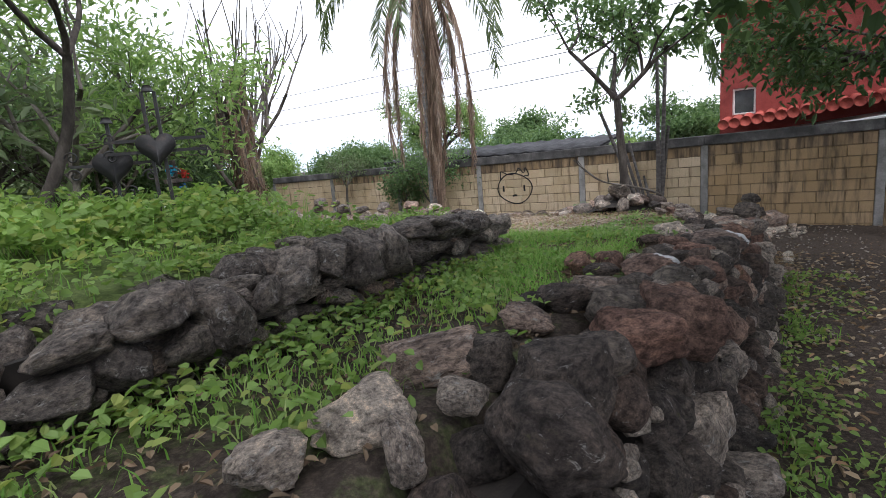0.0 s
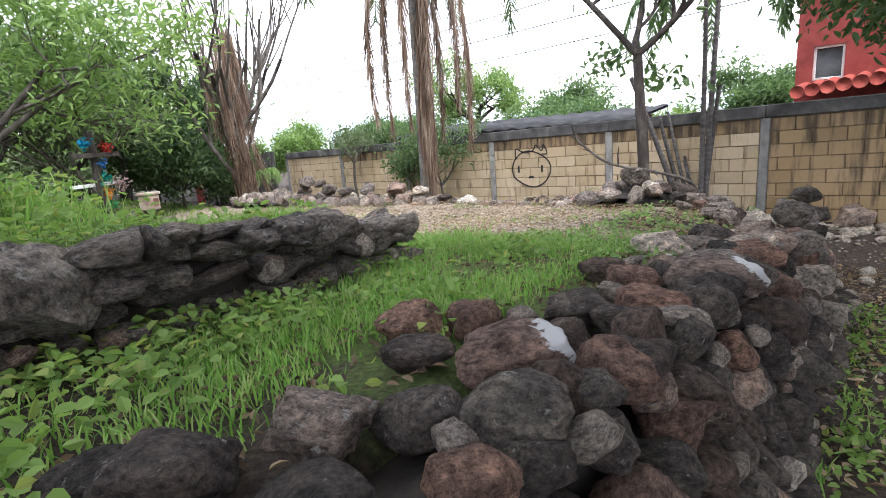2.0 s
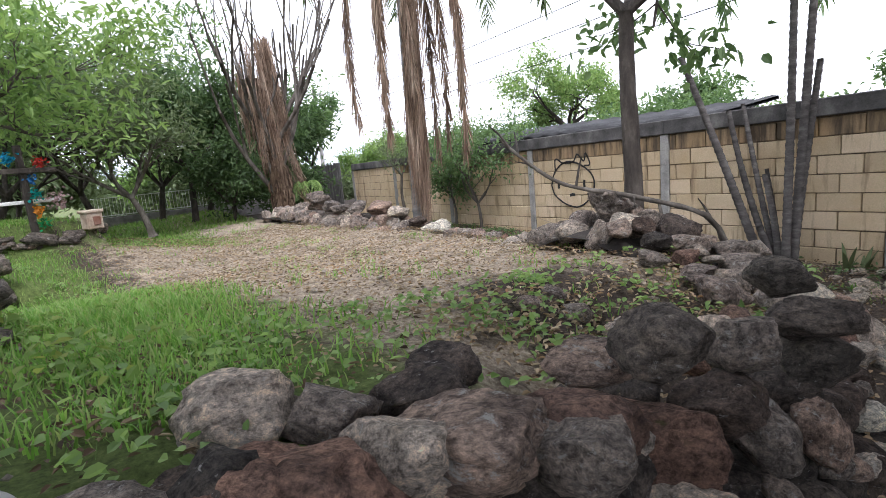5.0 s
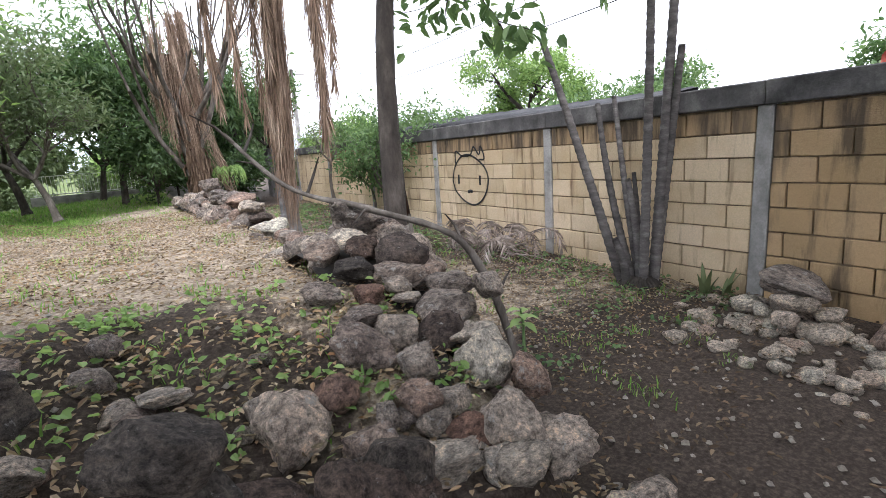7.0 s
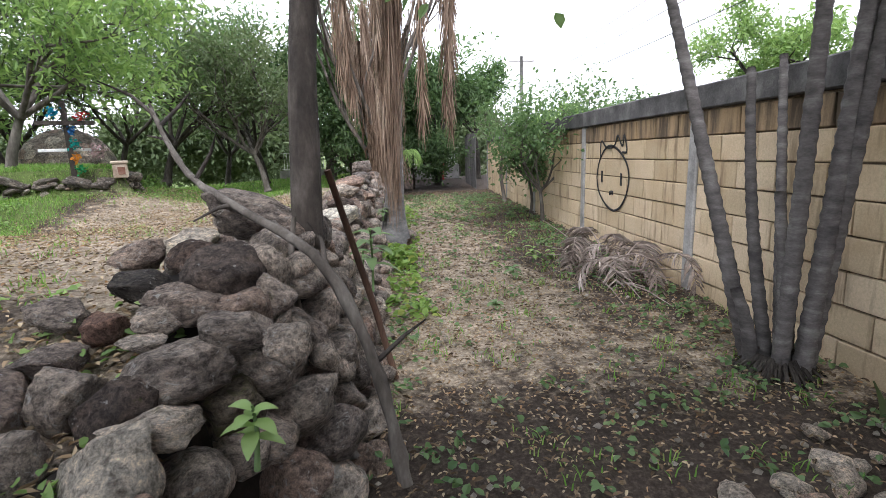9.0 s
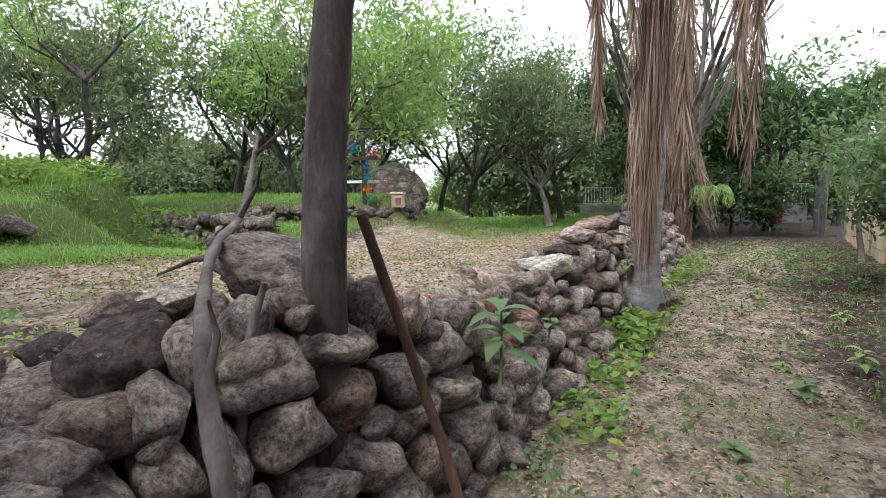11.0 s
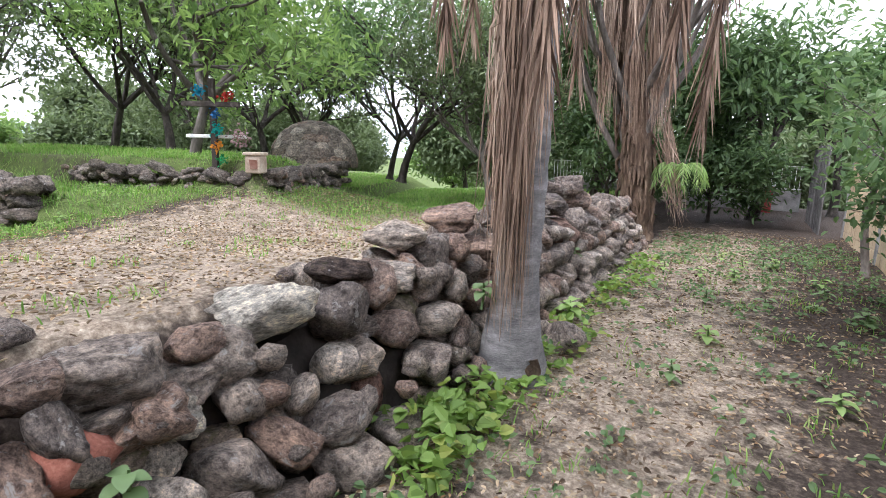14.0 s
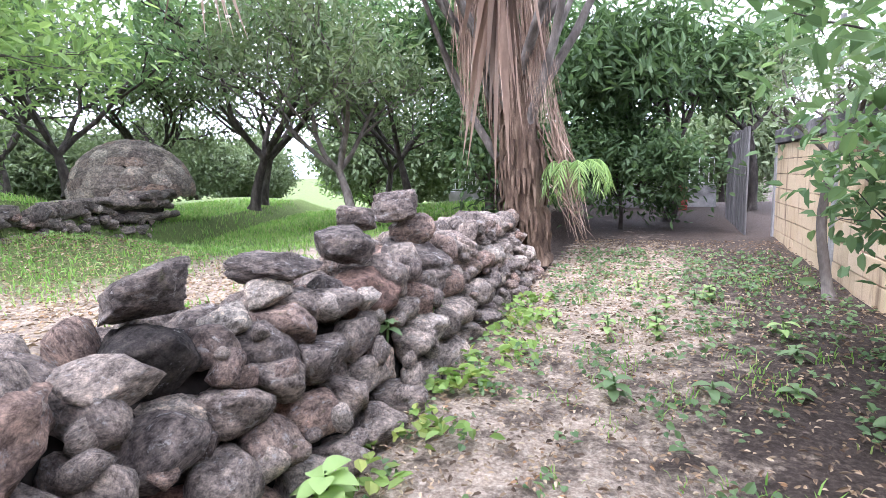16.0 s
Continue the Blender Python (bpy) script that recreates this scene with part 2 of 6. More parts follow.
COPING = simple_material("weathered_coping", (0.035, 0.034, 0.034), (0.105, 0.10, 0.098), (0.24, 0.23, 0.22), 2.2, world_space=True, vary=0.1, bump=0.7)
BARK = simple_material("grey_bark", (0.05, 0.042, 0.034), (0.115, 0.10, 0.085), (0.22, 0.20, 0.175), 7, bump=0.9, dist=0.02, stretch=(1, 1, 0.35), vary=0.15)
BARK_DARK = simple_material("dark_bark", (0.025, 0.021, 0.018), (0.06, 0.05, 0.042), (0.12, 0.105, 0.09), 9, bump=1.0, dist=0.03, stretch=(1, 1, 0.4), vary=0.15)
PALM_BARK = simple_material("ringed_palm_bark", (0.10, 0.10, 0.10), (0.20, 0.195, 0.19), (0.34, 0.335, 0.33), 5, bump=0.6, dist=0.02, stretch=(1, 1, 3.0), vary=0.1)
THATCH = simple_material("dead_frond", (0.10, 0.062, 0.042), (0.25, 0.175, 0.125), (0.46, 0.37, 0.29), 3, bump=0.2, stretch=(2, 2, 0.4), vary=0.4, island=True, world_space=True)
FIBRE = simple_material("brown_palm_fibre", (0.05, 0.03, 0.02), (0.13, 0.085, 0.055), (0.26, 0.19, 0.13), 5, bump=1.0, dist=0.03, stretch=(3, 3, 0.5), vary=0.2)
IRON = simple_material("rusty_black_iron", (0.012, 0.012, 0.012), (0.02, 0.019, 0.019), (0.05, 0.035, 0.028), 14, rough=0.6, bump=0.4, vary=0.1, spec=0.4)
LEAF_LIGHT = leaf_material("light_green_leaf", [(0.125, 0.206, 0.075), (0.194, 0.3, 0.106), (0.275, 0.388, 0.15), (0.163, 0.25, 0.1)], 0.45)
LEAF_MID = leaf_material("mid_green_leaf", [(0.072, 0.13, 0.06), (0.117, 0.189, 0.086), (0.176, 0.26, 0.124), (0.091, 0.156, 0.075)], 0.42)
LEAF_DARK = leaf_material("dark_green_leaf", [(0.042, 0.075, 0.032), (0.068, 0.112, 0.05), (0.10, 0.155, 0.07)], 0.4)
LEAF_GREY = leaf_material("greyish_green_leaf", [(0.09, 0.125, 0.065), (0.13, 0.17, 0.09), (0.16, 0.20, 0.12)])
WEED = leaf_material("fresh_weed_leaf", [(0.12, 0.20, 0.05), (0.17, 0.27, 0.07), (0.22, 0.33, 0.10), (0.14, 0.22, 0.06), (0.30, 0.34, 0.10)], 0.45)
GRASS = leaf_material("grass_blade", [(0.105, 0.22, 0.04), (0.15, 0.30, 0.06), (0.21, 0.37, 0.09), (0.30, 0.35, 0.15), (0.12, 0.26, 0.05)], 0.45, 0.6)
LITTER_DARK = leaf_material("brown_leaf_litter", [(0.09, 0.06, 0.04), (0.17, 0.12, 0.08), (0.05, 0.035, 0.025), (0.24, 0.18, 0.12)], 0.1, 0.8)
LITTER = leaf_material("dry_leaf_litter", [(0.20, 0.14, 0.085), (0.36, 0.28, 0.19), (0.10, 0.065, 0.04), (0.46, 0.38, 0.27), (0.28, 0.16, 0.08)], 0.1, 0.8)


# ---- mesh tools ----
class Mesh:
    """Gathers vertices and faces; made into one object by part() or thing()."""

    def __init__(self):
        self.v, self.f, self.n = [], [], 0

    def add(self, verts, faces):
        self.v.append(np.asarray(verts, float).reshape(-1, 3))
        self.f.extend([tuple(i + self.n for i in face) for face in faces])
        self.n += len(self.v[-1])

    def data(self, name, smooth=True):
        me = bpy.data.meshes.new(name)
        me.from_pydata(np.concatenate(self.v).tolist() if self.v else [], [], self.f)
        if smooth:
            me.polygons.foreach_set("use_smooth", [True] * len(me.polygons))
        me.update()
        return me


def part(name, mesh, material, parent=None, label="", smooth=True):
    me = mesh if isinstance(mesh, bpy.types.Mesh) else mesh.data(name, smooth)
    if material is not None and not me.materials:
        me.materials.append(material)
    ob = new(name, me)
    if parent is not None:
        ob.parent = parent
    if label:
        tagged(ob, label)
    return ob


def base_of(name, m, label, category, group="", kind=""):
    ob = new(name)
    ob.empty_display_size = 0.1
    ob.matrix_basis = m
    return tagged(ob, label, category, group, kind)


def tube(mesh, pts, radii, n=8, cap=True, wobble=0.0, rng=random):
    pts = [Vector(p) for p in pts]
    ring, faces = [], []
    up = Vector((0.31, 0.22, 0.92)).normalized()
    for i, p in enumerate(pts):
        d = (pts[min(i + 1, len(pts) - 1)] - pts[max(i - 1, 0)]).normalized()
        a = d.cross(up)
        if a.length < 0.05:
            a = d.cross(Vector((1, 0, 0)))
        a.normalize()
        b = d.cross(a)
        for k in range(n):
            w = 2 * math.pi * k / n
            r = radii[i] * (1 + wobble * (rng.random() - 0.5))
            ring.append(p + (a * math.cos(w) + b * math.sin(w)) * r)
    for i in range(len(pts) - 1):
        for k in range(n):
            faces.append((i * n + k, i * n + (k + 1) % n, (i + 1) * n + (k + 1) % n, (i + 1) * n + k))
    if cap:
        faces.append(tuple(range(n)))
        faces.append(tuple(reversed(range((len(pts) - 1) * n, len(pts) * n))))
    mesh.add([tuple(q) for q in ring], faces)


def smooth_line(pts, steps=6):
    """Catmull-Rom points through the given ones."""
    p = [Vector(q) for q in pts]
    p = [p[0] * 2 - p[1]] + p + [p[-1] * 2 - p[-2]]
    res = []
    for i in range(1, len(p) - 2):
        for s in range(steps):
            u = s / steps
            res.append(0.5 * ((2 * p[i]) + (p[i + 1] - p[i - 1]) * u + (2 * p[i - 1] - 5 * p[i] + 4 * p[i + 1] - p[i + 2]) * u * u + (3 * p[i] - p[i - 1] - 3 * p[i + 1] + p[i + 2]) * u ** 3))
    return res + [p[-2]]


def box(mesh, lo, hi):
    (a, b, c), (d, e, f) = lo, hi
    mesh.add([(a, b, c), (d, b, c), (d, e, c), (a, e, c), (a, b, f), (d, b, f), (d, e, f), (a, e, f)],
             [(0, 3, 2, 1), (4, 5, 6, 7), (0, 1, 5, 4), (1, 2, 6, 5), (2, 3, 7, 6), (3, 0, 4, 7)])


def bevel_box(size, bevel=0.006, jitter=0.0, rng=random):
    bm = bmesh.new()
    bmesh.ops.create_cube(bm, size=1)
    for v in bm.verts:
        v.co = Vector([c * s + (rng.random() - 0.5) * jitter for c, s in zip(v.co, size)])
    bmesh.ops.bevel(bm, geom=list(bm.edges), offset=bevel, segments=1, affect="EDGES")
    me = bpy.data.meshes.new("block")
    bm.to_mesh(me)
    bm.free()
    return me


def lerp_table(x, table):
    return float(np.interp(x, [a for a, _ in table], [b for _, b in table]))


def step01(a, b, x):
    u = min(1.0, max(0.0, (x - a) / (b - a)))
    return u * u * (3 - 2 * u)


# ---- lie of the land ----
def lower(x, y):
    return 0.03 + 0.045 * max(0.0, min(12.0, -x))


def terrace(x, y):
    slope = 0.045 - 0.095 * step01(4.0, 7.4, y)
    z = 1.0 - 0.037 * min(y, 16.0) - slope * max(-9.0, min(x, 1.5))
    # lawn held up by the low squared wall
    return z + max(0.0, 0.86 - z) * ((1 - step01(-4.0, -3.2, x)) * step01(7.55, 7.75, y) + step01(-4.0, -3.2, x) * step01(6.5, 9.8, y)) * step01(-0.8, -3.2, x) * (1 - step01(11.0, 13.5, y))


def bed_front(x):
    return lerp_table(x, [(-12, 2.9), (-8, 3.32), (-6.2, 3.52), (-5, 3.66), (-3.35, 3.86)])


def height(x, y):
    """Ground level of the whole plot."""
    k = 0.25
    a, b = y - 1.75 + 0.32 * step01(-1.6, -0.5, x), 1.0 - x
    sd = -k * math.log(math.exp(-min(a, 20) / k) + math.exp(-min(b, 20) / k)) if min(a, b) > -8 else min(a, b)
    t = step01(-0.22, 0.30, sd)
    z = lower(x, y) * (1 - t) + terrace(x, y) * t
    # slumped corner under the tumbled stones
    if x > -1.9 and 1.0 < y < 3.4 and x < 1.4:
        lim = 0.60 + 0.33 * (y - 2.1) + 0.3 * max(0.0, -0.5 - x)
        z = min(z, max(lim, lower(x, y)))
    # raised bed on the terrace
    if x < -2.5 and y > 2.8:
        inside = step01(0.05, 0.4, y - bed_front(x)) * step01(-3.3, -3.75, x) * (1 - step01(4.6 + 1.6 * step01(-4.6, -5.4, x), 5.6 + 1.4 * step01(-4.6, -5.4, x), y))
        top = 1.36 + 0.065 * max(0.0, min(8.0, -4.0 - x)) + 0.09 * max(0.0, min(2.4, y - 3.7))
        z += max(0.0, top - z) * inside
    # grassy mound in the far corner, held by a low ledge
    edge = min(y - (9.9 + 0.35 * (-3.2 - x) * (-0.55)), (-2.9 - 0.5 * (y - 10.0)) - x)
    if edge > -0.2 and y > 8:
        z += (0.42 + 0.05 * min(3.0, max(0.0, edge))) * step01(-0.1, 0.25, edge)
    far = max(abs(x + 2) - 13, y - 25, -6 - y, 0)
    return z - 0.14 * min(far, 45)


def cover(x, y):
    """How far dry straw (first) and turf (second) hide the bare soil."""
    n = noise.noise((x * 0.5, y * 0.5, 3.0))
    on = step01(-0.1, 0.4, min(y - 1.6, 1.0 - x))
    path = step01(1.2, 1.7, x) * step01(2.4, 4.2, y)
    dry = on * step01(-3.3, -1.6, x + 0.1 * (y - 4)) * 0.66
    dry = max(dry, path * 0.52 * (1 - 0.7 * step01(15, 19, y)) * (1 - 0.6 * step01(2.6, 3.7, x) * step01(3.5, 6.0, y)))
    turf = on * step01(-1.6, -2.7, x + 0.25 * (y - 4)) * 0.6 * (0.35 + 0.65 * step01(-6.0, -4.6, x) + 0.6 * step01(3.2, 3.8, y))
    turf = max(turf, on * step01(9.0, 10.5, y) * step01(-0.4, -1.8, x) * 0.5)
    dry *= 1 - 0.6 * step01(0.6, 1.5, math.hypot(x + 0.4, y - 2.4) * -1 + 2.0)
    return min(1, max(0, dry + 0.22 * n * (dry > 0.05))), min(1, max(0, turf + 0.2 * n * (turf > 0.05)))


def axis_points(lo, hi, step, reach):
    inner = list(np.arange(lo, hi + 1e-6, step))
    out_, d = [], step
    p = 0.0
    while p < reach:
        d *= 1.28
        p += d
        out_.append(p)
    return [lo - q for q in reversed(out_)] + inner + [hi + q for q in out_]


def build_ground():
    xs, ys = axis_points(-11.0, 5.0, 0.085, 900), axis_points(-2.0, 18.0, 0.085, 900)
    verts = []
    cols = np.zeros((len(xs) * len(ys), 4), np.float32)
    for j, y in enumerate(ys):
        for i, x in enumerate(xs):
            z = height(x, y)
            if -12 < x < 6 and -3 < y < 19:
                z += 0.035 * noise.noise((x * 1.7, y * 1.7, 0)) + 0.018 * noise.noise((x * 6, y * 6, 4))
            verts.append((x, y, z))
            cols[j * len(xs) + i] = (*cover(x, y), 0, 1)
    w = len(xs)
    faces = [(j * w + i, j * w + i + 1, (j + 1) * w + i + 1, (j + 1) * w + i) for j in range(len(ys) - 1) for i in range(w - 1)]
    me = bpy.data.meshes.new("ground")
    me.from_pydata(verts, [], faces)
    me.polygons.foreach_set("use_smooth", [True] * len(faces))
    layer = me.color_attributes.new("cover", "FLOAT_COLOR", "POINT")
    layer.data.foreach_set("color", cols.ravel())
    me.materials.append(SOIL)
    return tagged(new("ground", me), "trodden garden ground of dark soil, straw-dry patches and turf", "ground", kind="structure")


build_ground()

# ---- boundary wall of concrete blocks with pillars and coping ----
WALL_X = 4.54
PILLARS = (-6.3, -3.35, -0.4, 2.70, 5.54, 8.58, 11.6, 14.6, 17.75)


def coping_base(y):
    return 1.88 - 0.0195 * y


def build_block_wall():
    rng = random.Random(5)
    wall = Mesh()
    y0, y1 = PILLARS[0], PILLARS[-1]
    n = 40
    for i in range(n):
        a, b = y0 + (y1 - y0) * i / n, y0 + (y1 - y0) * (i + 1) / n
        za, zb = coping_base(a), coping_base(b)
        wall.add([(WALL_X + 0.03, a, -0.4), (WALL_X + 0.17, a, -0.4), (WALL_X + 0.17, b, -0.4), (WALL_X + 0.03, b, -0.4),
                  (WALL_X + 0.03, a, za), (WALL_X + 0.17, a, za), (WALL_X + 0.17, b, zb), (WALL_X + 0.03, b, zb)],
                 [(4, 5, 6, 7), (0, 4, 7, 3), (1, 2, 6, 5)])
    body = tagged(part("wall_east", wall, MORTAR, smooth=False), "tan concrete block boundary wall with grey pillars", "wall", kind="structure")
    for y in PILLARS:
        zt = coping_base(y)
        p = part("pillar", bevel_box((0.20, 0.15, zt + 0.4), 0.012, 0.006, rng), CONCRETE, body, "grey concrete pillar")
        p.location = (WALL_X + 0.085, y, (zt - 0.4) / 2)
    for a, b in zip(PILLARS, PILLARS[1:]):
        mid = (a + b) / 2
        me = bevel_box((0.24, b - a - 0.004, 0.215), 0.012, 0.008, rng)
        c = part("coping", me, COPING, body, "blackened concrete coping beam")
        c.matrix_basis = pose(WALL_X + 0.085, mid, coping_base(mid) + 0.11, -math.degrees(math.atan(0.0195)))
    # blocks, course by course below the coping
    meshes = {}
    loose, damp = Mesh(), Mesh()
    bh, bl = 0.226, 0.46
    count = 0
    for a, b in zip(PILLARS, PILLARS[1:]):
        inner0, inner1 = a + 0.08, b - 0.08
        for k in range(10):
            off = 0.0 if k % 2 else -0.23
            y = inner0 + off
            while y < inner1 - 0.03:
                lo, hi = max(y, inner0), min(y + bl, inner1)
                y += bl + 0.008
                if hi - lo < 0.05:
                    continue
                mid = (lo + hi) / 2
                zc = coping_base(mid) - 0.012 - bh * (k + 0.5)
                if zc < -0.2:
                    continue
                ln = round(hi - lo, 2)
                near = -0.4 < mid < 14.6 and k < 9
                if near and count < 300:
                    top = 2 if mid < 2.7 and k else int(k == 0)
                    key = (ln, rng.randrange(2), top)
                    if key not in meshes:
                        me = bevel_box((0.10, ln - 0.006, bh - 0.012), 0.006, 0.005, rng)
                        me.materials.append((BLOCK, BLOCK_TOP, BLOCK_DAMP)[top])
                        meshes[key] = me
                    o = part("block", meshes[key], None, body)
                    o.location = (WALL_X + 0.05 + rng.uniform(-0.005, 0.004), mid, zc)
                    o.rotation_euler = (-0.0195, 0, rng.uniform(-0.006, 0.006))
                    count += 1
                else:
                    d = rng.uniform(-0.005, 0.004)
                    box(damp if mid < 2.7 else loose, (WALL_X + d, lo + 0.004, zc - bh / 2 + 0.007), (WALL_X + 0.09, hi - 0.004, zc + bh / 2 - 0.007))
    tagged(part("blocks", damp, BLOCK_DAMP, body, smooth=False), "damp-stained brown blocks of the wall", kind="stuff")
    tagged(part("blocks", loose, BLOCK, body, smooth=False), "remaining tan blocks of the wall", kind="stuff")
    return body


build_block_wall()


# ---- dry stone walls ----
def boulder(seed, level=3, angular=0.5, material=None):
    """A field stone that fills the unit box: rounded cube, chipped faces, lumps and pits. angular 1 gives a squared block."""
    rng = random.Random(seed)
    bm = bmesh.new()
    bmesh.ops.create_icosphere(bm, subdivisions=level, radius=1)
    off = Vector((rng.uniform(0, 90), rng.uniform(0, 90), rng.uniform(0, 90)))
    power = 2.0 + 5.0 * max(0.0, angular - 0.35)
    planes = []
    for _ in range(rng.randint(9, 15)):
        d = Vector((rng.gauss(0, 1), rng.gauss(0, 1), rng.gauss(0, 1))).normalized()
        planes.append((d, rng.uniform(0.58, 0.9) + 0.1 * angular, rng.uniform(0.8, 1.0)))
    crack = Vector((rng.gauss(0, 1), rng.gauss(0, 1), rng.gauss(0, 0.4))).normalized()
    for v in bm.verts:
        p = v.co.copy()
        p /= sum(abs(c) ** power for c in p) ** (1 / power)
        for d, h, k in planes:
            over = p.dot(d) - h
            if over > 0:
                p -= d * over * k
        q = p + off
        g = 1 + 0.15 * noise.noise(q * 1.1) + 0.10 * noise.noise(q * 2.4) + 0.07 * noise.noise(q * 5.2) + 0.038 * noise.noise(q * 11)
        if level > 3:
            g += 0.022 * noise.noise(q * 21) - 0.10 * max(0.0, noise.noise(q * 8.3) - 0.2)
            if seed % 4 == 0:
                g -= 0.05 * max(0.0, 1 - abs(p.dot(crack) + 0.15 * noise.noise(q * 2.0)) * 18)
        v.co = p * g
    lo = [min(v.co[i] for v in bm.verts) for i in range(3)]
    hi = [max(v.co[i] for v in bm.verts) for i in range(3)]
    for v in bm.verts:
        v.co = Vector([2 * (v.co[i] - lo[i]) / (hi[i] - lo[i]) - 1 for i in range(3)])
    me = bpy.data.meshes.new("stone")
    bm.to_mesh(me)
    bm.free()
    me.polygons.foreach_set("use_smooth", [True] * len(me.polygons))
    me.materials.append(material or STONE)
    return me


BOULDERS = [boulder(100 + i, 3, (0.75, 0.4, 0.6)[i % 3]) for i in range(21)]
DARK_BOULDERS = [boulder(200 + i, 3, 0.4 if i % 3 else 0.6, DARK_STONE) for i in range(16)]
SQUARED = [boulder(250 + i, 3, 1.0, GREY_STONE) for i in range(12)]
COBBLES = [boulder(300 + i, 2, 0.55) for i in range(10)]  # small stones
HERO_KINDS = {
    "d": [boulder(800 + i, 4, (0.35, 0.55, 0.45)[i % 3], DARK_STONE) for i in range(10)],
    "s": [boulder(820 + i, 4, (0.55, 0.85, 0.7)[i % 3]) for i in range(9)],
    "r": [boulder(840 + i, 4, (0.4, 0.65)[i % 2], BROWN_STONE) for i in range(6)],
    "p": [boulder(860 + i, 4, (0.9, 0.65)[i % 2], PALE_STONE) for i in range(7)],
    "m": [boulder(880 + i, 4, 0.5, MOSSY_STONE) for i in range(3)],
    "w": [boulder(890 + i, 4, 0.4, SPLASHED) for i in range(3)],
    "b": [boulder(900 + i, 4, 1.0, GREY_STONE) for i in range(8)],
}
HEROES = []


def hero(wall, kind, x, y, z, a, b, c, yaw):
    """Notes a stone that stands out in a wall: its centre, half sizes and heading."""
    HEROES.append((wall, kind, Vector((x, y, z)), (a, b, c), yaw))


def taken(p, r):
    """True where a noted stone already fills the place."""
    return any((h[2] - Vector(p)).length < 0.72 * (h[3][0] + h[3][2]) * 0.5 + 0.42 * r for h in HEROES)


hero("south", "d", -7.28, 1.62, 1.30, 0.196, 0.190, 0.149, -67)
hero("south", "p", -7.46, 2.21, 1.32, 0.168, 0.151, 0.106, -44)
hero("south", "s", -7.58, 1.94, 1.34, 0.061, 0.084, 0.092, -49)
hero("south", "s", -7.21, 1.97, 1.32, 0.089, 0.080, 0.056, -56)
hero("south", "s", -7.79, 2.26, 1.34, 0.115, 0.101, 0.069, -33)
hero("south", "s", -6.95, 2.30, 1.30, 0.216, 0.169, 0.091, -53)
hero("south", "d", -6.87, 2.07, 1.30, 0.112, 0.117, 0.101, -59)
hero("south", "d", -7.08, 1.55, 1.16, 0.075, 0.095, 0.097, -72)
hero("south", "s", -6.13, 1.38, 0.77, 0.103, 0.142, 0.155, -83)
hero("south", "s", -5.96, 1.25, 0.45, 0.203, 0.171, 0.108, -86)
hero("south", "d", -6.73, 1.44, 0.90, 0.103, 0.119, 0.113, -79)
hero("south", "d", -6.91, 1.74, 1.28, 0.180, 0.180, 0.148, -51)
hero("south", "d", -6.67, 1.67, 1.28, 0.132, 0.131, 0.105, -59)
hero("south", "d", -5.89, 1.77, 1.24, 0.200, 0.185, 0.137, -67)
hero("south", "r", -5.92, 1.50, 1.24, 0.197, 0.191, 0.151, -73)
hero("south", "r", -6.30, 1.62, 1.26, 0.184, 0.174, 0.133, -66)
hero("south", "s", -6.28, 2.17, 1.27, 0.133, 0.113, 0.072, -53)
hero("south", "d", -5.81, 2.14, 1.25, 0.155, 0.139, 0.098, -60)
hero("south", "s", -5.45, 2.08, 1.23, 0.140, 0.116, 0.070, -65)
hero("south", "d", -5.85, 1.46, 0.93, 0.134, 0.154, 0.146, -75)
hero("south", "s", -5.94, 1.37, 0.73, 0.118, 0.136, 0.130, -77)
hero("south", "r", -4.88, 1.41, 0.83, 0.149, 0.164, 0.149, -80)
hero("south", "d", -4.24, 1.44, 0.91, 0.156, 0.160, 0.136, -82)
hero("south", "d", -6.26, 1.52, 1.07, 0.115, 0.132, 0.125, -70)
hero("south", "d", -6.56, 1.51, 1.05, 0.127, 0.130, 0.109, -66)
hero("south", "d", -2.98, 1.39, 0.80, 0.175, 0.179, 0.150, -84)
hero("south", "d", -2.84, 1.26, 0.50, 0.180, 0.183, 0.154, -86)
hero("south", "s", -5.14, 1.37, 0.74, 0.123, 0.127, 0.108, -80)
hero("south", "r", -4.74, 2.43, 1.19, 0.147, 0.136, 0.100, -11)
hero("south", "r", -4.51, 2.26, 1.18, 0.116, 0.115, 0.093, -22)
hero("south", "d", -4.11, 1.97, 1.15, 0.153, 0.135, 0.092, -42)
hero("south", "r", -3.87, 1.72, 1.14, 0.176, 0.145, 0.088, -57)
hero("south", "d", -4.17, 1.75, 1.16, 0.118, 0.101, 0.066, -47)
hero("south", "d", -3.60, 1.60, 1.13, 0.138, 0.122, 0.084, -66)
hero("south", "w", -3.19, 1.64, 1.10, 0.243, 0.198, 0.117, -70)
hero("south", "r", -3.54, 1.93, 1.13, 0.139, 0.118, 0.074, -57)
hero("south", "s", -3.27, 2.08, 1.13, 0.098, 0.090, 0.065, -57)
hero("south", "d", -3.32, 1.87, 1.13, 0.079, 0.081, 0.069, -62)
hero("south", "s", -3.82, 1.92, 1.15, 0.093, 0.075, 0.042, -51)
hero("south", "s", -4.41, 2.08, 1.18, 0.051, 0.070, 0.051, -29)
hero("south", "s", -4.01, 1.56, 1.16, 0.094, 0.073, 0.038, -59)
hero("south", "r", -2.60, 1.59, 1.09, 0.140, 0.125, 0.086, -75)
hero("south", "w", -4.72, 1.91, 1.18, 0.195, 0.169, 0.112, -56)
hero("south", "d", -5.09, 1.69, 1.20, 0.165, 0.145, 0.098, -55)
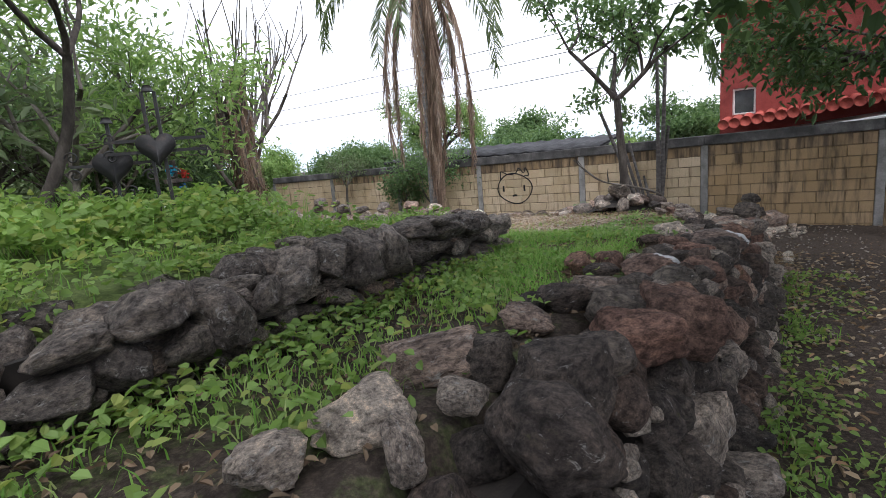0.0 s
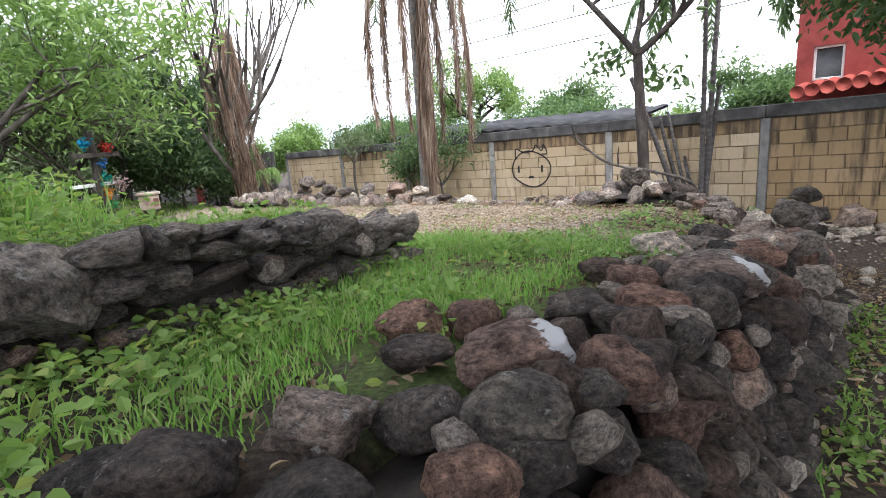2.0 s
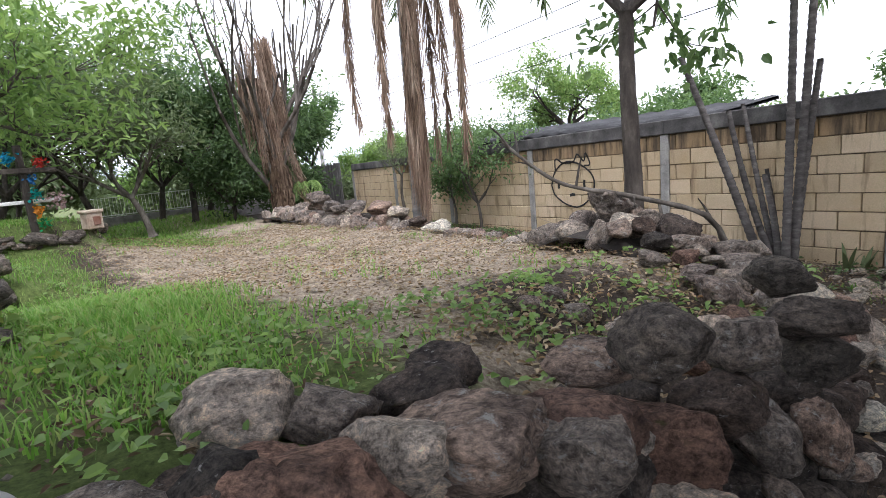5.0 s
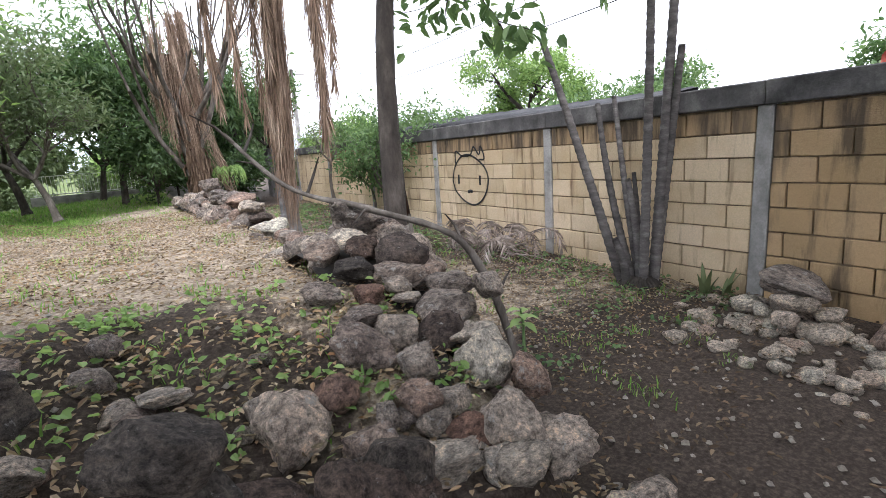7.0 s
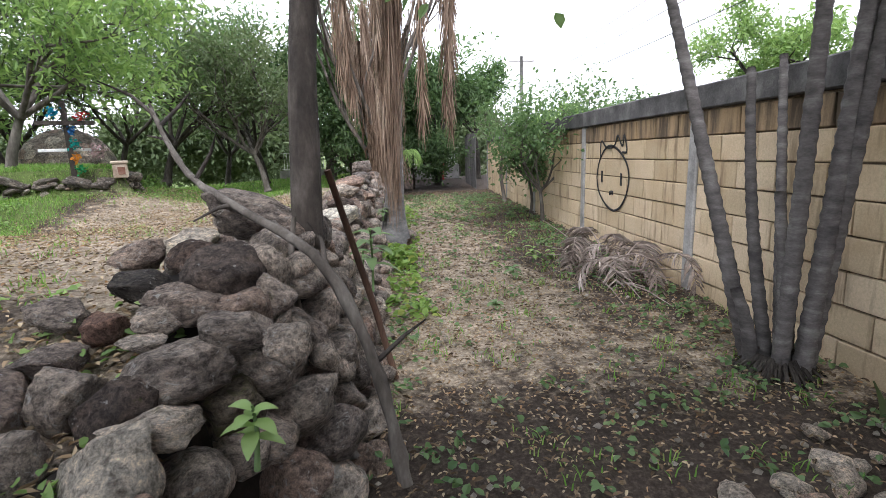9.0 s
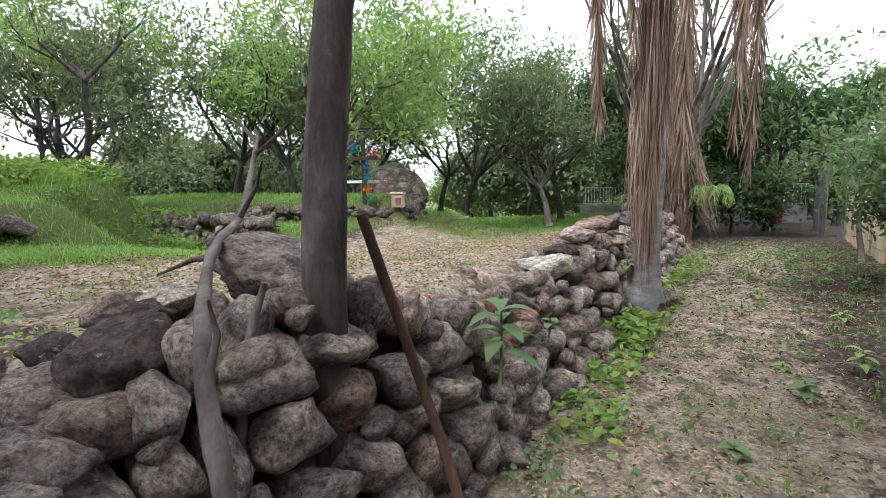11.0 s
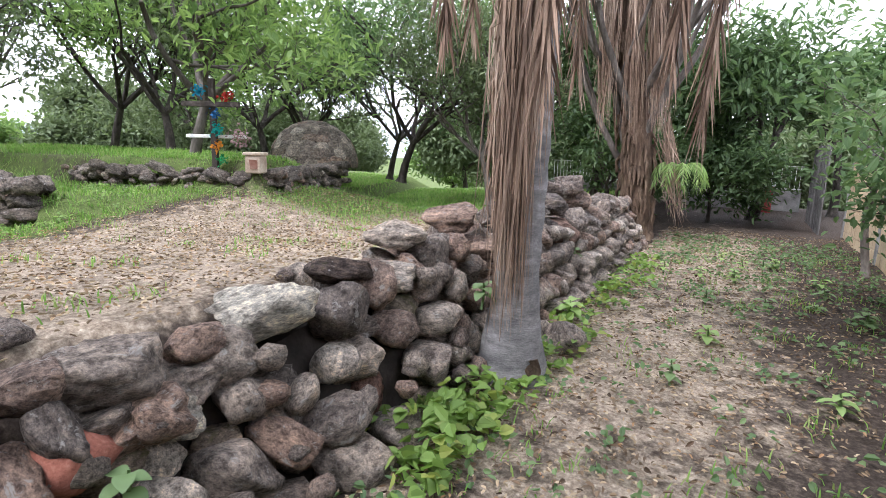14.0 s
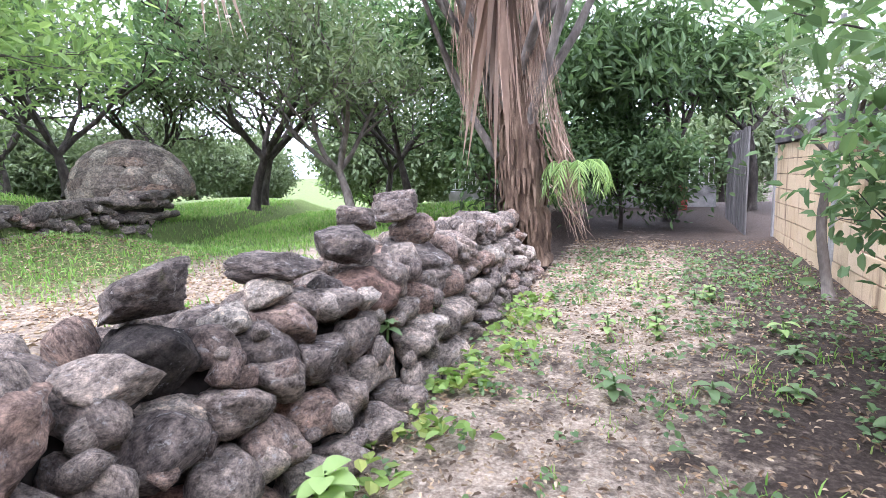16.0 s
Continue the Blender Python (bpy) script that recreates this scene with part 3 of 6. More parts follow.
hero("south", "r", -4.64, 1.57, 1.18, 0.144, 0.131, 0.094, -67)
hero("south", "d", -4.84, 1.54, 1.20, 0.082, 0.076, 0.057, -65)
hero("south", "d", -4.93, 2.19, 1.20, 0.131, 0.105, 0.060, -44)
hero("south", "d", -5.94, 2.30, 1.25, 0.109, 0.091, 0.058, -9)
hero("south", "s", -5.30, 1.71, 1.22, 0.059, 0.070, 0.038, -48)
hero("south", "r", -5.40, 1.58, 1.22, 0.108, 0.092, 0.060, -50)
hero("south", "d", -5.20, 1.55, 1.15, 0.102, 0.097, 0.075, -58)
hero("south", "d", -3.74, 1.53, 1.12, 0.125, 0.124, 0.100, -76)
hero("south", "d", -4.07, 1.51, 1.09, 0.101, 0.102, 0.084, -75)
hero("south", "d", -4.88, 1.52, 1.07, 0.104, 0.106, 0.088, -66)
hero("south", "r", -4.43, 1.45, 0.93, 0.136, 0.128, 0.097, -73)
hero("south", "s", -3.80, 1.39, 0.78, 0.122, 0.127, 0.110, -79)
hero("south", "d", -3.24, 1.37, 0.76, 0.115, 0.119, 0.101, -82)
hero("south", "r", -3.68, 1.44, 0.91, 0.114, 0.119, 0.102, -79)
hero("south", "d", -4.66, 1.43, 0.88, 0.141, 0.126, 0.088, -72)
hero("south", "d", -2.60, 1.36, 0.73, 0.119, 0.131, 0.119, -83)
hero("south", "s", -1.50, 1.33, 0.66, 0.149, 0.152, 0.128, -85)
hero("south", "r", -2.58, 1.43, 0.90, 0.137, 0.132, 0.103, -82)
hero("south", "s", -1.61, 1.23, 0.43, 0.125, 0.132, 0.115, -86)
hero("south", "p", -2.51, 2.15, 1.07, 0.175, 0.158, 0.113, -41)
hero("south", "s", -2.31, 1.94, 1.07, 0.120, 0.102, 0.065, -50)
hero("south", "d", -1.90, 1.99, 1.05, 0.125, 0.116, 0.085, -56)
hero("south", "s", -2.10, 1.61, 1.05, 0.206, 0.167, 0.098, -62)
hero("south", "r", -2.46, 1.63, 1.06, 0.216, 0.176, 0.104, -55)
hero("south", "d", -2.65, 1.70, 1.09, 0.095, 0.104, 0.095, -49)
hero("south", "s", -2.88, 1.72, 1.09, 0.145, 0.132, 0.095, -42)
hero("south", "w", -3.07, 1.94, 1.11, 0.102, 0.088, 0.059, -30)
hero("south", "d", -3.39, 2.16, 1.12, 0.164, 0.138, 0.086, -14)
hero("south", "s", -1.47, 1.74, 1.03, 0.149, 0.119, 0.069, -67)
hero("south", "r", -1.82, 1.48, 1.05, 0.157, 0.130, 0.079, -69)
hero("south", "d", -2.04, 1.92, 1.05, 0.149, 0.125, 0.079, -27)
hero("south", "p", -2.25, 1.63, 1.06, 0.133, 0.129, 0.102, -25)
hero("south", "s", -1.91, 1.40, 1.04, 0.120, 0.118, 0.094, -46)
hero("south", "r", -1.41, 1.50, 0.81, 0.159, 0.157, 0.126, -56)
hero("south", "d", -1.45, 1.50, 1.16, 0.143, 0.136, 0.103, -55)
hero("south", "s", -1.02, 1.49, 1.03, 0.112, 0.113, 0.093, -63)
hero("south", "d", -1.15, 1.50, 0.86, 0.146, 0.135, 0.100, -61)
hero("south", "d", -0.47, 1.49, 0.99, 0.164, 0.141, 0.093, -69)
hero("south", "d", -0.46, 1.49, 0.81, 0.156, 0.144, 0.106, -69)
hero("south", "s", -1.06, 1.39, 0.77, 0.099, 0.119, 0.117, -65)
hero("south", "r", -2.56, 1.77, 1.08, 0.123, 0.098, 0.055, -7)
hero("south", "d", -0.77, 1.49, 1.22, 0.109, 0.101, 0.074, -66)
hero("south", "s", -0.77, 1.34, 0.67, 0.088, 0.107, 0.107, -69)
hero("east", "p", -0.02, 2.08, 0.62, 0.145, 0.154, 0.135, 6)
hero("east", "p", 0.92, 2.11, 0.63, 0.144, 0.165, 0.156, -21)
hero("east", "s", 1.05, 1.91, 0.58, 0.092, 0.101, 0.092, -26)
hero("east", "p", 0.80, 1.73, 0.48, 0.150, 0.171, 0.160, -21)
hero("east", "p", 0.95, 1.57, 0.44, 0.127, 0.124, 0.098, -29)
hero("east", "s", 0.21, 1.84, 0.54, 0.102, 0.107, 0.093, -1)
hero("east", "p", 0.45, 1.72, 0.49, 0.148, 0.119, 0.069, -10)
hero("east", "r", 0.60, 1.77, 0.52, 0.094, 0.090, 0.069, -15)
hero("east", "s", 0.50, 1.98, 0.60, 0.105, 0.104, 0.084, -10)
hero("east", "s", 0.64, 1.91, 0.59, 0.064, 0.070, 0.064, -15)
hero("east", "s", 0.60, 2.16, 0.67, 0.092, 0.102, 0.092, -12)
hero("east", "s", 0.40, 2.35, 0.73, 0.142, 0.149, 0.130, -6)
hero("east", "s", 0.48, 2.57, 0.82, 0.124, 0.100, 0.059, -7)
hero("east", "s", 0.61, 2.41, 0.76, 0.101, 0.104, 0.088, -11)
hero("east", "d", 0.82, 2.35, 0.73, 0.128, 0.127, 0.103, -16)
hero("east", "r", 0.61, 2.72, 0.89, 0.077, 0.077, 0.063, -10)
hero("east", "s", 0.37, 2.82, 0.92, 0.111, 0.092, 0.056, -4)
hero("east", "s", 0.87, 2.87, 0.93, 0.152, 0.134, 0.091, -14)
hero("east", "d", 0.63, 2.98, 0.98, 0.121, 0.109, 0.076, -9)
hero("east", "p", 0.72, 3.33, 1.11, 0.135, 0.112, 0.068, -10)
hero("east", "s", 0.52, 3.21, 1.07, 0.112, 0.101, 0.072, -6)
hero("east", "r", 0.19, 2.14, 0.66, 0.100, 0.101, 0.084, -0)
hero("east", "s", -0.44, 2.39, 0.76, 0.092, 0.070, 0.036, 15)
hero("east", "r", -0.41, 2.01, 0.62, 0.077, 0.071, 0.052, 18)
hero("east", "s", 0.33, 1.95, 0.60, 0.050, 0.070, 0.050, -5)
hero("east", "s", 0.95, 2.49, 0.78, 0.175, 0.149, 0.096, 39)
hero("east", "s", 1.12, 2.68, 0.86, 0.144, 0.124, 0.081, 32)
hero("east", "s", 0.93, 3.61, 1.20, 0.228, 0.196, 0.128, 25)
hero("east", "d", 0.97, 3.02, 0.98, 0.170, 0.174, 0.147, 30)
hero("east", "m", 1.08, 2.58, 0.61, 0.130, 0.128, 0.103, 35)
hero("east", "d", 1.15, 2.92, 0.40, 0.124, 0.136, 0.124, 28)
hero("east", "s", 1.32, 2.58, 0.83, 0.090, 0.094, 0.081, 28)
hero("east", "p", 0.98, 2.27, 0.71, 0.146, 0.114, 0.062, 44)
hero("east", "s", 0.80, 2.75, 0.90, 0.103, 0.088, 0.057, 38)
hero("east", "s", 0.78, 2.62, 0.86, 0.078, 0.070, 0.029, 41)
hero("east", "s", 1.21, 3.06, 0.23, 0.098, 0.114, 0.110, 24)
hero("east", "d", 0.77, 3.19, 1.06, 0.112, 0.103, 0.075, 32)
hero("east", "s", 1.08, 3.24, 0.65, 0.090, 0.099, 0.090, 25)
hero("east", "d", 1.13, 4.75, 0.48, 0.188, 0.184, 0.146, 15)
hero("east", "s", 1.26, 5.34, 0.05, 0.194, 0.214, 0.194, 11)
hero("east", "s", 1.21, 4.71, 0.23, 0.125, 0.161, 0.167, 14)
hero("east", "p", 1.00, 6.66, 0.75, 0.237, 0.196, 0.119, 50)
hero("east", "p", 1.12, 7.07, 0.42, 0.187, 0.174, 0.130, 41)
hero("east", "p", 1.11, 6.14, 0.51, 0.097, 0.096, 0.077, 59)
hero("east", "s", 1.11, 6.51, 0.46, 0.167, 0.134, 0.077, 51)
hero("east", "s", 1.02, 5.98, 0.70, 0.179, 0.160, 0.113, 65)
hero("east", "s", 1.04, 6.28, 0.72, 0.108, 0.101, 0.076, 57)
hero("east", "s", 1.09, 6.24, 0.59, 0.096, 0.091, 0.070, 57)
hero("east", "s", 1.15, 6.58, 0.33, 0.135, 0.135, 0.110, 49)
hero("east", "m", 1.16, 6.26, 0.34, 0.097, 0.095, 0.076, 56)
hero("east", "p", 1.15, 6.06, 0.39, 0.074, 0.087, 0.084, 61)
hero("east", "s", 1.09, 5.91, 0.57, 0.120, 0.099, 0.060, 66)
hero("east", "m", 1.09, 7.50, 0.54, 0.156, 0.158, 0.131, 36)
hero("east", "s", 1.04, 7.54, 0.75, 0.166, 0.142, 0.091, 37)
hero("east", "s", 1.03, 8.51, 0.71, 0.272, 0.236, 0.157, 28)
hero("east", "p", 0.96, 7.73, 0.97, 0.191, 0.158, 0.096, 36)
hero("east", "s", 0.96, 8.41, 0.99, 0.205, 0.175, 0.113, 30)
hero("east", "s", 1.10, 8.03, 0.52, 0.170, 0.156, 0.113, 31)
hero("east", "s", 1.16, 7.80, 0.34, 0.125, 0.128, 0.107, 32)
hero("east", "s", 1.10, 7.14, 0.55, 0.148, 0.118, 0.067, 41)
hero("east", "d", 1.00, 7.16, 0.85, 0.178, 0.139, 0.074, 42)
hero("east", "r", 1.19, 7.11, 0.21, 0.118, 0.137, 0.132, 40)
hero("east", "s", 1.23, 6.77, 0.09, 0.119, 0.138, 0.132, 44)
hero("east", "s", 1.22, 6.57, 0.16, 0.098, 0.095, 0.074, 48)
hero("east", "m", 1.12, 5.87, 0.43, 0.135, 0.112, 0.068, 66)
hero("east", "s", 1.03, 5.73, 0.75, 0.100, 0.096, 0.075, 71)
hero("east", "s", 1.18, 8.10, 0.29, 0.116, 0.127, 0.116, 29)
hero("east", "s", 1.22, 7.56, 0.17, 0.118, 0.111, 0.084, 34)
hero("east", "s", 1.19, 6.11, 0.24, 0.122, 0.095, 0.051, 59)
hero("east", "s", 1.21, 6.37, 0.17, 0.102, 0.100, 0.079, 53)
hero("east", "s", 0.99, 4.54, 0.78, 0.163, 0.170, 0.146, 65)
hero("east", "p", 1.13, 5.23, 0.34, 0.189, 0.195, 0.165, 48)
hero("east", "m", 1.17, 5.74, 0.24, 0.171, 0.176, 0.150, 39)
hero("east", "p", 1.12, 5.39, 0.45, 0.114, 0.122, 0.108, 45)
hero("east", "m", 1.08, 5.10, 0.61, 0.107, 0.109, 0.090, 51)
hero("east", "s", 1.05, 5.49, 0.68, 0.099, 0.127, 0.131, 45)
hero("east", "r", 1.06, 5.28, 0.68, 0.073, 0.097, 0.103, 48)
hero("east", "s", 1.29, 6.79, -0.09, 0.145, 0.160, 0.145, 26)
hero("east", "s", 1.23, 6.10, 0.12, 0.096, 0.119, 0.120, 33)
hero("east", "s", 1.27, 5.95, -0.04, 0.107, 0.135, 0.138, 34)
hero("east", "s", 1.25, 5.59, 0.03, 0.163, 0.127, 0.068, 39)
hero("east", "s", 0.96, 9.26, 0.98, 0.173, 0.154, 0.108, 42)
hero("east", "d", 1.02, 9.19, 0.73, 0.169, 0.171, 0.141, 42)
hero("east", "s", 0.97, 9.98, 0.93, 0.234, 0.178, 0.090, 34)
hero("east", "p", 1.01, 9.88, 0.84, 0.123, 0.126, 0.106, 35)
hero("east", "s", 0.98, 10.62, 0.95, 0.181, 0.164, 0.117, 29)
hero("east", "r", 1.06, 10.60, 0.60, 0.275, 0.240, 0.190, 28)
hero("east", "s", 1.07, 9.67, 0.57, 0.198, 0.195, 0.157, 36)
hero("east", "p", 1.04, 9.55, 0.77, 0.112, 0.106, 0.080, 38)
hero("east", "p", 1.10, 9.18, 0.53, 0.135, 0.117, 0.078, 41)
hero("east", "s", 1.15, 9.21, 0.37, 0.115, 0.123, 0.108, 40)
hero("east", "s", 1.14, 8.89, 0.39, 0.115, 0.133, 0.128, 45)
hero("east", "r", 1.19, 9.03, 0.22, 0.122, 0.123, 0.102, 42)
hero("east", "r", 1.16, 9.65, 0.34, 0.100, 0.119, 0.117, 35)
hero("east", "s", 1.15, 9.44, 0.39, 0.078, 0.090, 0.086, 37)
hero("east", "s", 1.19, 10.10, 0.26, 0.124, 0.110, 0.076, 30)
hero("east", "s", 1.14, 10.09, 0.40, 0.151, 0.145, 0.113, 31)
hero("east", "p", 1.20, 10.54, 0.25, 0.117, 0.128, 0.117, 27)
hero("east", "s", 0.94, 10.84, 1.10, 0.134, 0.117, 0.078, 28)
hero("east", "s", 0.93, 11.41, 1.13, 0.177, 0.160, 0.114, 25)
hero("east", "s", 1.04, 11.50, 0.71, 0.283, 0.233, 0.141, 23)
hero("east", "s", 0.99, 11.58, 0.93, 0.183, 0.166, 0.118, 23)
hero("east", "s", 1.11, 11.32, 0.48, 0.274, 0.233, 0.149, 23)
hero("east", "s", 1.03, 12.72, 0.82, 0.192, 0.185, 0.144, 19)
hero("east", "s", 1.07, 12.38, 0.67, 0.182, 0.175, 0.137, 19)
hero("east", "s", 1.04, 8.17, 0.68, 0.136, 0.134, 0.109, 61)
hero("bed", "b", -6.07, 3.45, 1.51, 0.147, 0.240, 0.157, -46)
hero("bed", "b", -5.73, 3.49, 1.47, 0.141, 0.240, 0.201, -50)
hero("bed", "b", -6.43, 3.40, 1.57, 0.126, 0.188, 0.109, -43)
hero("bed", "b", -7.20, 3.32, 1.47, 0.144, 0.226, 0.138, -31)
hero("bed", "b", -7.54, 3.28, 1.60, 0.172, 0.215, 0.097, -25)
hero("bed", "b", -7.73, 3.24, 1.44, 0.118, 0.172, 0.097, -21)
hero("bed", "b", -7.96, 3.22, 1.42, 0.145, 0.178, 0.077, -16)
hero("bed", "b", -7.88, 3.22, 1.56, 0.139, 0.159, 0.060, -18)
hero("bed", "b", -6.75, 3.36, 1.48, 0.130, 0.190, 0.107, -38)
hero("bed", "b", -6.95, 3.32, 1.50, 0.086, 0.138, 0.086, -36)
hero("bed", "b", -7.43, 3.27, 1.41, 0.110, 0.156, 0.085, -27)
hero("bed", "b", -5.47, 3.54, 1.58, 0.158, 0.184, 0.073, -15)
hero("bed", "b", -5.47, 3.52, 1.42, 0.117, 0.143, 0.062, -15)
hero("bed", "b", -5.21, 3.54, 1.54, 0.087, 0.107, 0.047, -20)
hero("bed", "b", -5.23, 3.53, 1.41, 0.094, 0.107, 0.040, -20)
hero("bed", "b", -4.24, 3.70, 1.46, 0.160, 0.209, 0.102, -16)
hero("bed", "b", -4.49, 3.66, 1.48, 0.136, 0.180, 0.089, -11)
hero("bed", "b", -4.79, 3.63, 1.49, 0.157, 0.196, 0.088, -5)
hero("bed", "b", -5.00, 3.59, 1.48, 0.130, 0.156, 0.065, -0)
hero("bed", "b", -5.16, 3.56, 1.61, 0.134, 0.143, 0.045, 3)
hero("bed", "b", -4.00, 3.69, 1.41, 0.085, 0.124, 0.070, -20)
hero("bed", "b", -3.70, 3.75, 1.37, 0.157, 0.172, 0.058, -25)
hero("bed", "b", -5.28, 3.54, 1.58, 0.065, 0.120, 0.086, 6)
hero("bed", "b", -4.96, 3.59, 1.58, 0.131, 0.138, 0.042, -1)
hero("bed", "b", -4.72, 3.60, 1.56, 0.102, 0.107, 0.032, -7)


def lay_heroes(name, wall):
    rng = random.Random(3)
    for where, kind, p, size, yaw in HEROES:
        if where == name:
            o = part("stone", rng.choice(HERO_KINDS[kind]), None, wall)
            o.matrix_basis = pose(*p, rng.uniform(-8, 8), rng.uniform(-9, 9), yaw + rng.choice((0, 180)) * (kind != "w")) @ Matrix.Diagonal((size[0] * 1.06, size[1] * 1.06, size[2] * 1.06, 1))


def lay_stone(parent, rng, p, size, yaw, tilt=14, kinds=None):
    if taken(p, (size[0] + size[2]) / 2):
        return None
    o = part("stone", rng.choice(kinds or BOULDERS), None, parent)
    o.matrix_basis = pose(*p, rng.uniform(-tilt, tilt), rng.uniform(-tilt, tilt), yaw + rng.choice((0, 180)) + rng.uniform(-14, 14)) @ Matrix.Diagonal((size[0] * 0.92, size[1] * 0.92, size[2] * 0.92, 1))
    return o


def along(line, s):
    """Point and heading at s metres along a line of (x, y) points."""
    for (ax, ay), (bx, by) in zip(line, line[1:]):
        d = math.hypot(bx - ax, by - ay)
        if s <= d:
            return ax + (bx - ax) * s / d, ay + (by - ay) * s / d, math.atan2(by - ay, bx - ax)
        s -= d
    return (*line[-1], math.atan2(line[-1][1] - line[-2][1], line[-1][0] - line[-2][0]))


def stone_wall(name, label, line, foot, top, seed, batter=0.45, rows=2, course=0.23, length=(0.22, 0.42), flat=1.0, limit=300, kinds=None):
    """Dry stone wall; the face looks to the right of the line's direction."""
    rng = random.Random(seed)
    total = sum(math.hypot(b[0] - a[0], b[1] - a[1]) for a, b in zip(line, line[1:]))
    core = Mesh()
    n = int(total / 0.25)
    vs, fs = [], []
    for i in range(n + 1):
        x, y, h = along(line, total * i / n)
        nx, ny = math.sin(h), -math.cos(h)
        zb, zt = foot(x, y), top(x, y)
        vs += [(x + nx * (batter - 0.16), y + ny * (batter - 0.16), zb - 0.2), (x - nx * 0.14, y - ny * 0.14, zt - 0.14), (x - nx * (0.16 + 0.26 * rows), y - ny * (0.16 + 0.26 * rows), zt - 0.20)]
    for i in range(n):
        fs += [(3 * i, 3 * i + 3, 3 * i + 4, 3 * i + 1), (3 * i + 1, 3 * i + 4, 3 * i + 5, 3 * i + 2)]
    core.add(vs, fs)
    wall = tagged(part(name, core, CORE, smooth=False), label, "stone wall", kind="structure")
    count = 0
    level = 0
    while level < 8:
        s = rng.uniform(0, 0.2)
        any_here = False
        while s < total:
            ln = rng.uniform(*length) * (1.12 if level == 0 else 1.0)
            x, y, h = along(line, s + ln / 2)
            nx, ny = math.sin(h), -math.cos(h)
            zb, zt = foot(x, y), top(x, y)
            z = zb + course * (level + 0.42)
            s += ln * 0.93
            if z > zt - course * 0.55:
                continue
            any_here = True
            f = max(0.0, 1 - (z - zb) / max(0.2, zt - zb))
            o = batter * f - 0.10 + rng.uniform(-0.035, 0.035)
            if count < limit:
                lay_stone(wall, rng, (x + nx * o, y + ny * o, z + rng.uniform(-0.02, 0.02)), (ln * 0.50, rng.uniform(0.13, 0.2), course * rng.uniform(0.48, 0.62) * flat), math.degrees(h), 16, kinds)
                count += 1
        level += 1
        if not any_here:
            break
    # small stones wedged between the large ones
    for _ in range(int(total * 14)):
        x, y, h = along(line, rng.uniform(0, total))
        nx, ny = math.sin(h), -math.cos(h)
        zb, zt = foot(x, y), top(x, y)
        z = rng.uniform(zb + 0.05, max(zb + 0.1, zt - 0.05))
        o = batter * max(0.0, 1 - (z - zb) / max(0.2, zt - zb)) + rng.uniform(-0.03, 0.03)
        q = rng.uniform(0.035, 0.085)
        lay_stone(wall, rng, (x + nx * o, y + ny * o, z), (q * 1.4, q, q * 0.9), math.degrees(h), 40, COBBLES)
    # cap stones, in rows from the face inwards
    for r in range(rows + 1):
        s = rng.uniform(0, 0.3)
        while s < total:
            ln = rng.uniform(length[0], length[1])
            x, y, h = along(line, s + ln / 2)
            nx, ny = math.sin(h), -math.cos(h)
            o = -0.04 - 0.25 * r + rng.uniform(-0.06, 0.06)
            zt = top(x, y)
            s += ln * (0.95 if r < rows else 1.35)
            lift = rng.uniform(-0.05, 0.04) - 0.03 * r
            if r and x > -0.8 and y < 3.3:
                continue
            if count < limit + 90:
                lay_stone(wall, rng, (x + nx * o, y + ny * o, zt - 0.09 * flat + lift), (ln * 0.48, rng.uniform(0.11, 0.17), rng.uniform(0.10, 0.17) * flat), math.degrees(h), 22, kinds)
                count += 1
    return wall


SOUTH = stone_wall("stone_wall_south", "dry wall of rounded dark volcanic stones holding the terrace", [(-10.6, 1.62), (-7, 1.58), (-3.2, 1.55), (-1, 1.55), (0.2, 1.62), (0.75, 1.85)],
           lambda x, y: lower(x, y) - 0.05, lambda x, y: lerp_table(x, [(-10, 1.3), (-7.3, 1.27), (-5, 1.27), (-3.3, 1.17), (-2.4, 1.04), (-1.5, 0.94), (-0.7, 0.76), (0, 0.64), (0.8, 0.60)]), 11, 0.48, 1, 0.21, (0.19, 0.38), kinds=DARK_BOULDERS)
lay_heroes("south", SOUTH)
EAST = stone_wall("stone_wall_east", "dry wall of tumbled brown volcanic stones beside the path", [(0.75, 1.85), (1.1, 2.5), (1.2, 3.4), (1.15, 5), (1.15, 8), (1.15, 11), (1.05, 14.2)],
           lambda x, y: lower(x, y) - 0.05,
           lambda x, y: lerp_table(y, [(1.8, 0.72), (2.5, 0.86), (3.1, 1.08), (3.7, 1.2), (4.3, 1.0), (5, 0.74), (5.8, 0.66), (6.6, 0.70), (7.6, 0.9), (8.4, 0.92), (9.4, 0.82), (11, 0.84), (13, 0.86), (14.2, 0.8)]), 12, 0.42, 2, 0.21, (0.16, 0.42))
lay_heroes("east", EAST)
BED = stone_wall("stone_wall_bed", "low wall of squared dark stones with a flat top round a raised bed", [(-10.5, 2.98), (-8, 3.24), (-6.2, 3.44), (-5, 3.58), (-3.35, 3.78)],
           lambda x, y: terrace(x, y) - 0.12, lambda x, y: lerp_table(x, [(-10, 1.70), (-7.5, 1.66), (-6, 1.64), (-5, 1.56), (-4, 1.46), (-3.35, 1.39)]), 13, 0.05, 2, 0.14, (0.2, 0.42), 0.8, 240, SQUARED)
lay_heroes("bed", BED)
stone_wall("stone_wall_low", "low squared stone wall end in the grass", [(-7.5, 7.75), (-3.9, 7.6)], lambda x, y: terrace(x, y) - 0.1, lambda x, y: 1.12, 14, 0.04, 1, 0.16, (0.22, 0.42), 1.0, 80, SQUARED)
